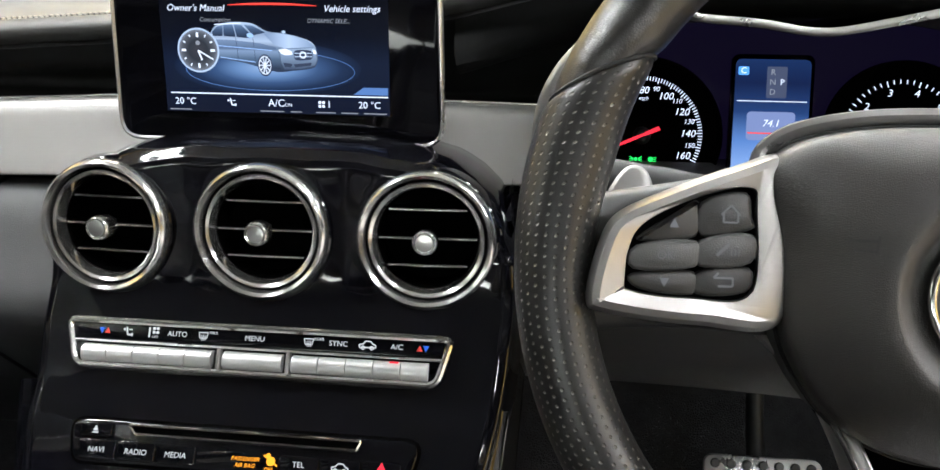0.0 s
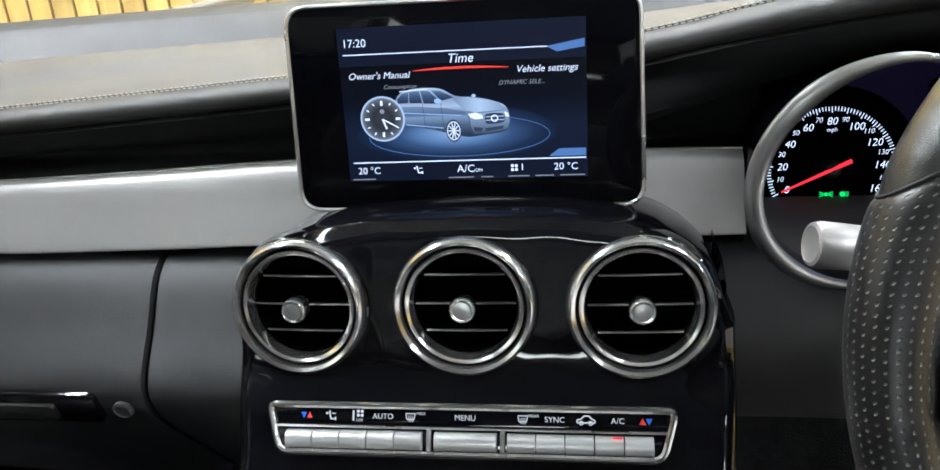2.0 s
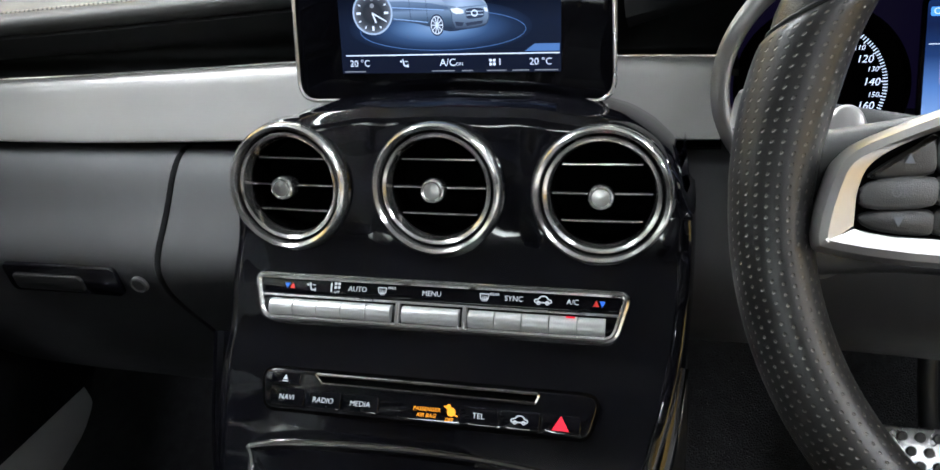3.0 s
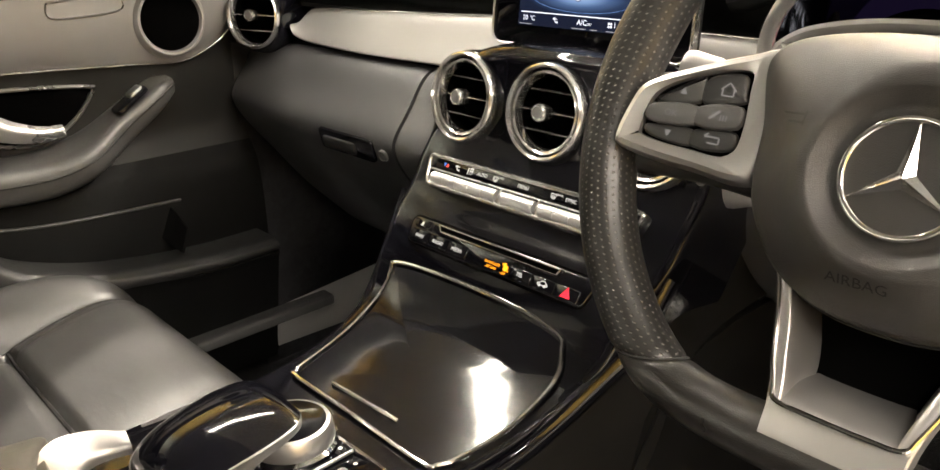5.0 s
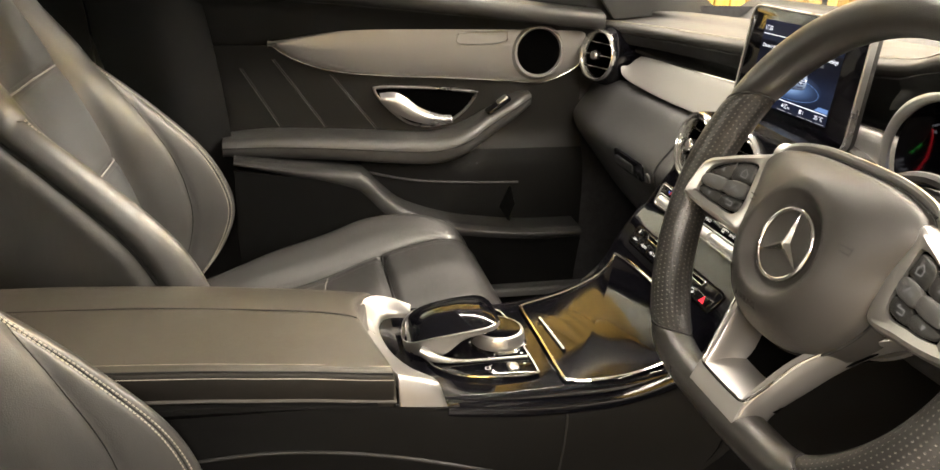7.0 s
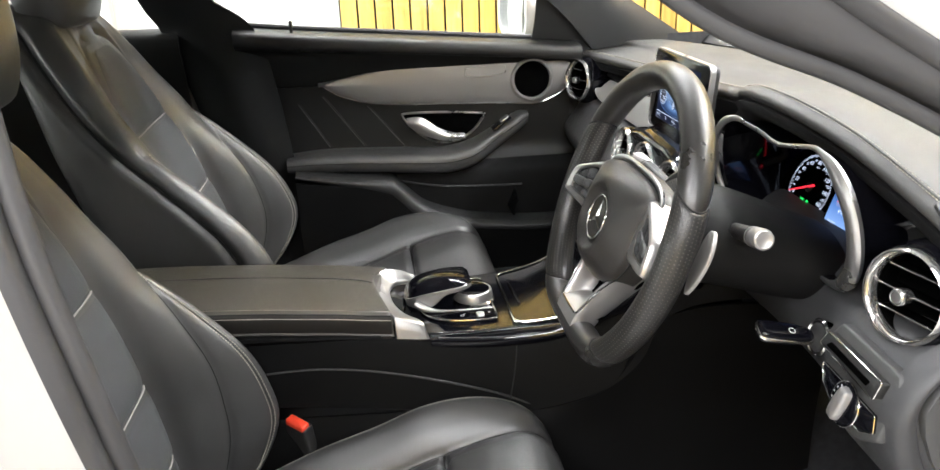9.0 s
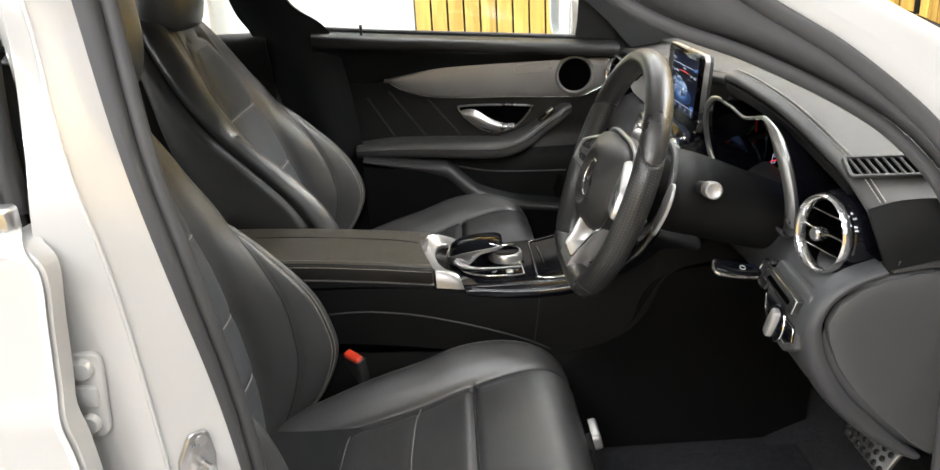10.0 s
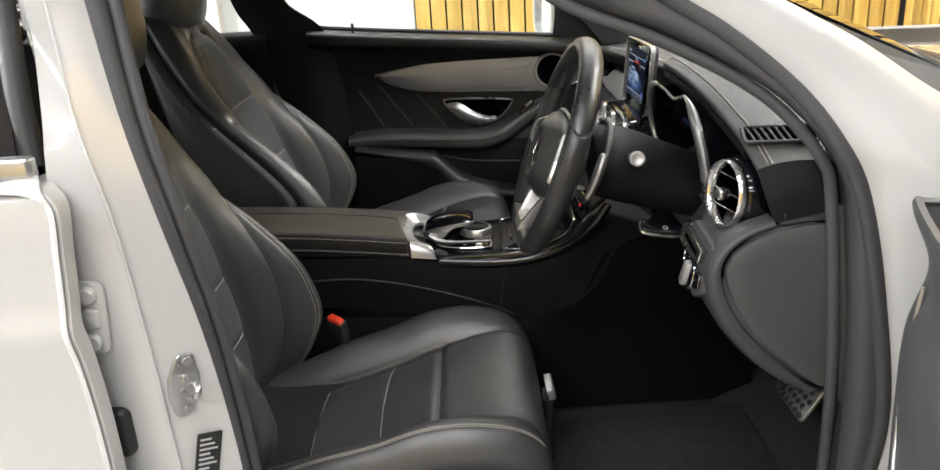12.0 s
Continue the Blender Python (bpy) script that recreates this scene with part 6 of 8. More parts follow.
def dial_at(cx, cz, r, name):
    m = pose(cx, dial_y(cz) - 0.004, cz, 72.3, 0, 0)
    part(name, lathe([(0, 0), (r * 1.12, 0.0), (r * 1.16, 0.003), (r * 1.19, 0.004), (r * 1.2, 0.0)], 56, m), CAVITY, inst, "round black dial")
    return m @ pose(0, 0, 0.0008) @ Matrix.Diagonal((0.89, 0.89, 1, 1))


HUB = (0.261, 0.889)
sm_ = dial_at(HUB[0], HUB[1], 0.052, "speed_dial")
names = [str(10 * k) for k in range(17)]
for k in range(161):
    if k % 2 == 0:
        w = radians(205 - 230 * k / 160)
        lng = 0.0052 if k % 10 == 0 else 0.0036
        part("dial_tick", bar(0.0525 * math.cos(w), 0.0525 * math.sin(w), (0.0525 - lng) * math.cos(w), (0.0525 - lng) * math.sin(w), 0.0008, sm_), UI_WHITE, inst)
for k, t in enumerate(names):
    w = radians(205 - 230 * k / 16)
    big = k % 2 == 0
    rr_ = 0.0400 if big else 0.0425
    words("dial_number", t, 0.0088 if big else 0.0060, sm_ @ pose(rr_ * math.cos(w), rr_ * math.sin(w), 0), UI_WHITE, inst, slant=0.2)
words("dial_number", "mph", 0.0048, sm_ @ pose(0, 0.033, 0), UI_WHITE, inst, slant=0.2)
wn = radians(204)
part("needle", tube([sm_ @ Vector((0.016 * math.cos(wn + math.pi), 0.016 * math.sin(wn + math.pi), 0.004)), sm_ @ Vector((0.045 * math.cos(wn), 0.045 * math.sin(wn), 0.004))], [0.0017, 0.0007], 8), RED_LAMP, inst, "glowing red needle")
part("needle_hub", lathe([(0, 0.005), (0.005, 0.0045), (0.0075, 0.002), (0.008, 0)], 24, sm_), PLASTIC, inst)
part("side_lamp_icon", joined(disc(0.0016, sm_ @ pose(-0.0045, -0.021, 0.001), 12), *[bar(-0.0045 + s * 0.002, -0.021 + d * 0.0006, -0.0045 + s * 0.0055, -0.021 + d * 0.0022, 0.0007, sm_ @ pose(0, 0, 0.001)) for s in (-1, 1) for d in (-1, 0, 1)]), GREEN, inst, "green side lamp sign")
part("headlamp_icon", joined(disc(0.0022, sm_ @ pose(0.0085, -0.021, 0.001), 14), *[bar(0.0105, -0.021 + d, 0.0135, -0.021 + d, 0.0007, sm_ @ pose(0, 0, 0.001)) for d in (-0.0016, 0, 0.0016)]), GREEN, inst)
for x, y, t in ((-0.020, -0.0315, "0"), (0.0015, -0.0375, "1/2"), (0.0200, -0.0315, "1")):
    words("gauge_number", t, 0.0056, sm_ @ pose(x, y, 0), UI_WHITE, inst, slant=0.2)
part("gauge_ticks", joined(*[bar(0.032 * math.cos(radians(a)), -0.012 + 0.032 * math.sin(radians(a)), 0.032 * math.cos(radians(a + 7)), -0.012 + 0.032 * math.sin(radians(a + 7)), 0.0008, sm_) for a in range(222, 320, 10)]), UI_WHITE, inst)
part("fuel_icon", joined(bar(0.0, -0.0315, 0.0, -0.0275, 0.003, sm_), bar(0.0025, -0.031, 0.0025, -0.028, 0.0006, sm_)), UI_WHITE, inst)
HUB2 = (0.456, 0.893)
tm = dial_at(HUB2[0], HUB2[1], 0.049, "rev_dial")
for k in range(71):
    if k % 2 == 0:
        w = radians(205 - 230 * k / 70)
        lng = 0.0052 if k % 10 == 0 else 0.0036
        part("dial_tick", bar(0.0495 * math.cos(w), 0.0495 * math.sin(w), (0.0495 - lng) * math.cos(w), (0.0495 - lng) * math.sin(w), 0.0008, tm), UI_WHITE if k < 55 else UI_RED, inst)
for k in range(8):
    w = radians(205 - 230 * k / 7)
    words("dial_number", str(k), 0.0088, tm @ pose(0.039 * math.cos(w), 0.039 * math.sin(w), 0), UI_WHITE, inst, slant=0.2)
part("needle", tube([tm @ Vector((0.014 * math.cos(wn + math.pi), 0.014 * math.sin(wn + math.pi), 0.004)), tm @ Vector((0.042 * math.cos(wn), 0.042 * math.sin(wn), 0.004))], [0.0017, 0.0007], 8), RED_LAMP, inst)
# middle display of the instruments
cmid = pose(0.357, dial_y(0.905) - 0.009, 0.905, 72.3, 0, 0)
cd = part("trip_display", prism(rounded(0.062, 0.098, 0.006, 4), 0.004, cmid, 0.001), GLASS_BLACK, inst, "blue-lit trip display")
part("trip_screen", flat(rounded(0.056, 0.090, 0.004, 3), cmid, 0.0042), ramped("trip_blue", [(0.0, (0.30, 0.46, 0.80)), (0.30, (0.12, 0.24, 0.55)), (0.55, (0.02, 0.05, 0.16)), (0.8, (0.008, 0.016, 0.06)), (1.0, (0.012, 0.03, 0.10))]), cd)
part("trip_badge", flat(rounded(0.008, 0.0065, 0.001, 2, -0.022, 0.036), cmid, 0.0045), glow("trip_badge", (0.10, 0.32, 0.80), 1.0), cd)
words("trip_text", "C", 0.0065, cmid @ pose(-0.022, 0.036, 0.0047), UI_WHITE, cd)
part("gear_box", flat(rounded(0.015, 0.024, 0.001, 2, 0.003, 0.0275), cmid, 0.0044), glow("gear_box", (0.05, 0.06, 0.10), 1.0), cd)
for y, t, x in ((0.035, "R", 0.0), (0.0275, "N", 0.0), (0.0275, "P", 0.007), (0.020, "D", 0.0)):
    words("trip_text", t, 0.0062, cmid @ pose(x, y, 0.0047), UI_GREY if t != "P" else UI_WHITE, cd)
part("trip_bars", joined(bar(0.016, 0.0275, 0.026, 0.0275, 0.004, cmid)), UI_GREY, cd).location.z += 0.0
part("trip_line", bar(-0.026, 0.013, 0.026, 0.013, 0.0006, cmid @ pose(0, 0, 0.0046)), UI_WHITE, cd)
part("trip_tile", flat(rounded(0.036, 0.022, 0.003, 3, 0.0, -0.006), cmid, 0.0046), glow("trip_tile", (0.16, 0.20, 0.36), 1.0), cd)
words("trip_text", "74.1", 0.0075, cmid @ pose(0.0, -0.004, 0.0049), UI_WHITE, cd, slant=0.25)
part("trip_line", bar(-0.017, -0.0115, 0.017, -0.0115, 0.0010, cmid @ pose(0, 0, 0.0048)), UI_RED, cd)
words("trip_text", "miles", 0.0042, cmid @ pose(0.0, -0.0150, 0.0049), UI_WHITE, cd, slant=0.25)
words("trip_text", "64286", 0.0066, cmid @ pose(0.0, -0.0215, 0.0049), UI_WHITE, cd, slant=0.25)
words("trip_text", "15.5°C", 0.0062, cmid @ pose(-0.012, -0.0395, 0.0049), UI_WHITE, cd)

# ---- steering wheel ----
sw = thing("steering_wheel", (0.37, 0.38, 0.90), "flat-bottomed black leather steering wheel with silver spokes", "steering wheel")
SM = pose(0.368, 0.336, 0.912, 70, 0, 0)
RW = 0.172


def rim_pt(a, r=RW):
    """A point of the rim's middle line, flattened at the bottom."""
    x, y = r * math.cos(a), r * math.sin(a)
    lim = -0.150
    if y < lim + 0.02:
        y = lim + 0.02 - 0.02 * math.tanh((lim + 0.02 - y) / 0.02)
        x *= 1.0 - 0.02 * min(1, (lim - y + 0.02) / 0.02)
    return Vector((x, y, 0))


def rim_arc(a0, a1, slant0, slant1, name, mat, n, grip=False, label=""):
    """A stretch of the rim between two slanting seams: each seam's angle leans by its slant from the inside to the outside."""
    k, rows, run = 28, [], 0.0
    lay_u = []
    for i in range(n + 1):
        f = i / n
        e = min(f, 1 - f) * n
        base = 0.0166 - 0.0016 * math.exp(-e / 0.7)
        row = []
        for j in range(k):
            w = 2 * math.pi * j / k
            a = a0 + (a1 - a0) * f + math.cos(w) * (slant0 * (1 - f) + slant1 * f)
            bulge = math.exp(-((abs(abs((a % 360) - 90) - 90) - 14 if (a % 360) < 180 else 30) / 11) ** 2) if grip else 0.0
            c = rim_pt(radians(a))
            out = c.normalized()
            rad = base * (1.0 + (0.16 * bulge if math.cos(w) < 0 else 0.04 * bulge))
            row.append(SM @ (c + out * (math.cos(w) * rad) + Vector((0, 0, 1)) * (math.sin(w) * base * 1.13)))
        rows.append(row)
        lay_u.append(RW * radians(abs(a1 - a0)) * f)
    bm = bmesh.new()
    v = [[bm.verts.new(p) for p in r] for r in rows]
    lay = bm.loops.layers.uv.new("girth")
    g = 2 * math.pi * 0.0172 / k
    for i in range(n):
        for j in range(k):
            fc = bm.faces.new((v[i][j], v[i][(j + 1) % k], v[i + 1][(j + 1) % k], v[i + 1][j]))
            for lp, (p, q) in zip(fc.loops, ((i, j), (i, j + 1), (i + 1, j + 1), (i + 1, j))):
                lp[lay].uv = (lay_u[p], q * g)
    bm.faces.new(v[0])
    bm.faces.new(list(reversed(v[-1])))
    return part(name, bm, mat, sw, label)


rim_arc(26.4, 153.6, -6, 6, "rim_top", RIM_LEATHER, 60, False, "smooth leather rim top")
rim_arc(154.2, 231, 6, -4.5, "rim_grip", PERF, 70, True, "perforated leather grip")
rim_arc(-51, 25.8, 4.5, -6, "rim_grip", PERF, 70, True, "perforated leather grip")
rim_arc(231.6, 308.4, -4.5, 4.5, "rim_bottom", RIM_LEATHER, 60, False, "smooth leather flat rim bottom")
for a, sl in ((26.1, -6), (153.9, 6), (231.3, -4.5), (308.7, 4.5)):
    loop_ = []
    for j in range(28):
        w = 2 * math.pi * j / 28
        c = rim_pt(radians(a + sl * math.cos(w)))
        loop_.append(SM @ (c + c.normalized() * (0.0152 * math.cos(w)) + Vector((0, 0, 0.0152 * 1.13 * math.sin(w)))))
    part("rim_seam", tube(loop_, 0.0011, 6, closed=True), SEAM, sw)

# airbag cover
hub = [(0.0, 0.0575), (0.040, 0.0565), (0.070, 0.051), (0.084, 0.042), (0.086, 0.030), (0.080, 0.004), (0.078, -0.022), (0.072, -0.042), (0.054, -0.066), (0.028, -0.079), (0.0, -0.082)]
hub = hub + [(-x, y) for x, y in hub[-2:0:-1]]
hub = catmull(hub, 120, True)
dome = [(0.050 * math.cos(math.pi / 2 - 2 * math.pi * i / 120), -0.009 + 0.050 * math.sin(math.pi / 2 - 2 * math.pi * i / 120)) for i in range(120)]
levels = []
for f, z in ((1.0, -0.030), (1.0, -0.002), (0.985, 0.0050), (0.955, 0.0090)):
    levels.append([(x * f, y * f - 0.004 * (1 - f), z) for x, y in hub])
for f, z in ((0.80, 0.0130), (0.60, 0.0175), (0.40, 0.0215), (0.20, 0.0250), (0.0, 0.0275), (-0.10, 0.0287)):
    levels.append([(f * x * 0.955 + (1 - f) * u, f * y * 0.955 + (1 - f) * v, z) for (x, y), (u, v) in zip(hub, dome)])
for rr_, z in ((0.0425, 0.0298), (0.0400, 0.0290), (0.0340, 0.0222), (0.0315, 0.0212), (0.0, 0.0212)):
    levels.append([(rr_ * u / 0.050 - 0.001, -0.0105 + rr_ * (v + 0.009) / 0.050, z) for u, v in dome])
bmh = mesh_grid(np.array(levels), False, True)
bmesh.ops.remove_doubles(bmh, verts=bmh.verts, dist=1e-5)
bmh.transform(SM)
cover = part("airbag_cover", bmh, COVER, sw, "grained black airbag cover")
part("cover_lower_edge", tube([SM @ Vector((x * 1.004, y * 1.004, -0.004)) for x, y in hub], 0.0012, 6, closed=True), SEAM, cover)
part("cover_top_trim", tube([SM @ Vector((x, y + 0.0035, -0.006)) for x, y in ((-0.088, 0.036), (-0.084, 0.044), (-0.070, 0.052), (-0.040, 0.0575), (0.0, 0.0585), (0.040, 0.0575), (0.070, 0.052), (0.084, 0.044), (0.088, 0.036))], 0.0030, 8, steps=50, flat=1.6), SATIN, cover, "thin satin silver strip along the cover's top")
EM = SM @ pose(-0.001, -0.0105, 0.0215)
part("emblem_ring", ring(0.0268, 0.0019, 64, EM @ pose(0, 0, 0.002), 10), CHROME, cover, "chrome emblem ring")
part("emblem_disc", disc(0.0262, EM @ pose(0, 0, 0.0004), 48), COVER, cover)
star_bm = bmesh.new()
tip_r, core = 0.0258, 0.0046
c_top = star_bm.verts.new((0, 0, 0.0048))
pts_ = []
for k in range(3):
    a = math.pi / 2 + 2 * math.pi * k / 3
    pts_.append(star_bm.verts.new((tip_r * math.cos(a), tip_r * math.sin(a), 0.0016)))
    a += math.pi / 3
    pts_.append(star_bm.verts.new((core * math.cos(a), core * math.sin(a), 0.0012)))
for k in range(6):
    star_bm.faces.new((c_top, pts_[k], pts_[(k + 1) % 6]))
star_bm.transform(EM)
part("emblem_spokes", star_bm, CHROME, cover, "three plain chrome spokes", sharp=5)
words("cover_text", "AIRBAG", 0.0080, SM @ pose(-0.006, -0.0605, 0.0284, 34, 0, 0), FACE, cover)
for x, y, s_ in ((-0.055, 0.010, 1), (0.055, 0.010, -1)):
    hm_ = SM @ pose(x, y, 0.0262, 0, 12 * -s_, 0)
    part("horn_mark", joined(bar(-0.006, 0, 0.006, 0, 0.0010, hm_), bar(-0.003, -0.004, 0.005, -0.004, 0.0010, hm_), bar(0.006, 0.002, 0.005, -0.005, 0.0010, hm_)), PLASTIC, cover)

WHEEL_INK = glow("dim_print", (0.5, 0.5, 0.5), 0.22)
# side spokes with switches
def spoke(s):
    def mir(p):
        return [(s * x, y) for x, y in p]

    outl = catmull(mir([(-0.158, -0.018), (-0.154, 0.004), (-0.147, 0.017), (-0.128, 0.027), (-0.098, 0.039), (-0.078, 0.044), (-0.074, 0.020), (-0.076, -0.026), (-0.112, -0.028), (-0.150, -0.024)]), 70, True)
    inn = catmull(mir([(-0.143, -0.010), (-0.1385, 0.011), (-0.116, 0.0245), (-0.093, 0.030), (-0.0895, 0.020), (-0.0905, -0.014), (-0.117, -0.0165), (-0.139, -0.0145)]), 70, True)
    levels = [[(x, y, -0.014) for x, y in offset(outl, -0.002)], [(x, y, 0.006) for x, y in outl], [(x, y, 0.0125) for x, y in offset(outl, -0.0025)], [(x, y, 0.0142) for x, y in offset(outl, -0.0055)], [(x, y, 0.0125) for x, y in inn], [(x, y, 0.008) for x, y in offset(inn, -0.0006)]]
    tilt_ = Matrix(((1, 0, 0, 0), (0, 1, 0, 0), (-0.20 * s, 0, 1, -0.0235), (0, 0, 0, 1)))
    bm = mesh_grid(np.array(levels), False, True)
    bm.transform(SM @ tilt_)
    sp = part("spoke_trim", bm, SPOKE, sw, "satin silver spoke frame")
    part("switch_base", prism(offset(inn, -0.0004), 0.010, SM @ tilt_, 0.001), CAVITY, sp)
    cells = [([(-0.135, 0.0105), (-0.117, 0.0220), (-0.1145, 0.0225), (-0.1145, 0.0088), (-0.137, 0.0062)], "up"), ([(-0.1125, 0.0232), (-0.0945, 0.0278), (-0.0915, 0.0180), (-0.0915, 0.0125), (-0.1125, 0.0092)], "home"),
             ([(-0.1385, 0.0046), (-0.1145, 0.0072), (-0.1145, -0.0035), (-0.1395, -0.0052)], "ok"), ([(-0.1125, 0.0076), (-0.0915, 0.0108), (-0.0915, -0.0012), (-0.1125, -0.0033)], "voice"),
             ([(-0.1400, -0.0070), (-0.1150, -0.0053), (-0.1150, -0.0150), (-0.1370, -0.0132)], "down"), ([(-0.1130, -0.0051), (-0.0918, -0.0030), (-0.0925, -0.0132), (-0.1130, -0.0148)], "back")]
    for pts, kind in cells:
        o = catmull([p for p in mir(pts)], 4 * len(pts), True)
        ctr = np.mean(o, axis=0)
        b = part("switch", prism(o, 0.0145 if kind in ("ok", "voice") else 0.0125, SM @ tilt_, 0.0016), GREY_PLASTIC if kind in ("ok", "voice") else PLASTIC, sp)
        lm_ = SM @ tilt_ @ pose(0, 0, 0.0149 if kind in ("ok", "voice") else 0.0129)
        if kind == "ok":
            words("switch_mark", "OK", 0.0050, lm_ @ pose(ctr[0], ctr[1], 0), WHEEL_INK, b) if s > 0 else None
        elif kind in ("up", "down"):
            tri_mark(ctr[0], ctr[1], 0.0040, lm_, WHEEL_INK, b, kind == "down")
        elif kind == "home":
            part("switch_mark", joined(bar(ctr[0] - 0.004, ctr[1], ctr[0], ctr[1] + 0.004, 0.0008, lm_), bar(ctr[0], ctr[1] + 0.004, ctr[0] + 0.004, ctr[1], 0.0008, lm_), bar(ctr[0] - 0.003, ctr[1] - 0.003, ctr[0] + 0.003, ctr[1] - 0.003, 0.0008, lm_), bar(ctr[0] - 0.003, ctr[1] - 0.003, ctr[0] - 0.003, ctr[1] + 0.001, 0.0008, lm_), bar(ctr[0] + 0.003, ctr[1] - 0.003, ctr[0] + 0.003, ctr[1] + 0.001, 0.0008, lm_)), WHEEL_INK, b)
        elif kind == "back":
            part("switch_mark", joined(bar(ctr[0] - 0.004, ctr[1] + 0.0014, ctr[0] + 0.004, ctr[1] + 0.0014, 0.0009, lm_), bar(ctr[0] + 0.004, ctr[1] + 0.0014, ctr[0] + 0.004, ctr[1] - 0.002, 0.0009, lm_), bar(ctr[0] + 0.004, ctr[1] - 0.002, ctr[0] - 0.002, ctr[1] - 0.002, 0.0009, lm_), bar(ctr[0] - 0.004, ctr[1] + 0.0014, ctr[0] - 0.002, ctr[1] + 0.0034, 0.0009, lm_)), WHEEL_INK, b)
        else:
            part("switch_mark", joined(bar(ctr[0] - 0.004, ctr[1] - 0.002, ctr[0] + 0.001, ctr[1] + 0.003, 0.0014, lm_), *[bar(ctr[0] + 0.002 + 0.0015 * k, ctr[1] - 0.002, ctr[0] + 0.002 + 0.0015 * k, ctr[1] + 0.001, 0.0007, lm_) for k in range(3)]), WHEEL_INK, b)
    # leather web behind the spoke and the shift paddle
    part("spoke_web", loft([[SM @ Vector((s * x, y, z)) for x, y, z in ((-0.172, -0.030, 0.004), (-0.172, 0.016, 0.004), (-0.172, 0.018, -0.014), (-0.172, -0.030, -0.014))], [SM @ Vector((s * x, y, z)) for x, y, z in ((-0.11, -0.026, -0.016), (-0.11, 0.028, -0.016), (-0.11, 0.028, -0.034), (-0.11, -0.026, -0.034))], [SM @ Vector((s * x, y, z)) for x, y, z in ((-0.05, -0.030, -0.022), (-0.05, 0.04, -0.022), (-0.05, 0.04, -0.044), (-0.05, -0.030, -0.044))]], 12, 24), PLASTIC, sw)
    pts = catmull(mir([(-0.150, 0.010), (-0.147, 0.028), (-0.138, 0.041), (-0.128, 0.038), (-0.124, 0.018), (-0.126, -0.020), (-0.134, -0.034), (-0.145, -0.014)]), 50, True)
    part("shift_paddle", prism(pts, 0.005, SM @ pose(0, 0, -0.052), 0.002), ALU, sw, "silver shift paddle behind the wheel")


spoke(1)
spoke(-1)
# lower spoke: two deep silver blades that run from a bridge on the rim back behind the cover
BLADE = [(0.0325, -0.146, 0.0150, 0.020), (0.0330, -0.128, 0.0150, 0.024), (0.0385, -0.104, 0.0090, 0.028), (0.0460, -0.080, 0.0020, 0.030), (0.0580, -0.056, -0.0100, 0.028), (0.0780, -0.034, -0.0260, 0.022)]
for s in (-1, 1):
    secs = []
    for x, y, z, d in BLADE:
        secs.append([(s * x, y, z), (s * (x - 0.0040), y, z + 0.0006), (s * (x - 0.0065), y + 0.001, z - 0.0010), (s * (x - 0.0080), y + 0.002, z - 0.6 * d), (s * (x - 0.0110), y + 0.004, z - 1.3 * d), (s * (x - 0.0030), y, z - 1.3 * d - 0.001), (s * (x + 0.0010), y - 0.001, z - 0.5 * d), (s * (x + 0.0010), y - 0.0005, z - 0.0025)])
    bm = loft(secs, 30, 32)
    bm.transform(SM)
    bl = part("lower_spoke", bm, SPOKE, sw, "satin silver lower spoke")
net = [[(x * 0.72, -0.1120, -0.018), (x * 0.86, -0.1180, 0.000), (x, -0.1256, 0.0146), (x, -0.1285, 0.0165), (x, -0.1330, 0.0172), (x, -0.1440, 0.0178), (x, -0.1540, 0.0165)] for x in (-0.0325, -0.018, 0.0, 0.018, 0.0325)]
bm = sheet(net, 20, 24, 0.005)
bm.transform(SM)
br_ = part("lower_bridge", bm, SPOKE, sw, "satin silver bridge of the lower spoke")
edge_ = [(x + 0.0004, y, z + 0.0004) for x, y, z, d in BLADE[2:5]][::-1] + [(0.0335, -0.1190, 0.0135), (0.0295, -0.1262, 0.0162)]
part("bridge_edge", tube([SM @ Vector(p) for p in edge_ + [(0.015, -0.1274, 0.0168), (-0.015, -0.1274, 0.0168)] + [(-x, y, z) for x, y, z in edge_[::-1]]], 0.0013, 8, steps=80), CHROME, br_, "bright front edge of the lower spoke")
part("lower_back", loft([[SM @ Vector((x, -0.05, z)) for x, z in ((-0.05, -0.030), (0.05, -0.030), (0.05, -0.05), (-0.05, -0.05))], [SM @ Vector((x, -0.10, z)) for x, z in ((-0.026, -0.022), (0.026, -0.022), (0.026, -0.034), (-0.026, -0.034))], [SM @ Vector((x, -0.128, z)) for x, z in ((-0.026, -0.008), (0.026, -0.008), (0.026, -0.020), (-0.026, -0.020))]], 12, 24), CAVITY, sw)

# steering column, stalks and ignition key
col = thing("steering_column", (0.37, 0.48, 0.83), "black steering column shroud with stalks", "steering column")


def oval(y, z, w, h):
    return [(0.368 + w * math.cos(a), y, z + h * math.sin(a)) for a in (2 * math.pi * k / 16 for k in range(16))]


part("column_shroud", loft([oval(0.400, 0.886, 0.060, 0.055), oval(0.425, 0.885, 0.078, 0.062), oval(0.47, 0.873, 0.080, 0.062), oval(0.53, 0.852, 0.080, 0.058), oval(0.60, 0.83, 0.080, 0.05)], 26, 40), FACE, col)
part("shroud_ring", ring(0.070, 0.005, 48, pose(0.368, 0.405, 0.888, 70, 0, 0), 8), GREY_PLASTIC, col)


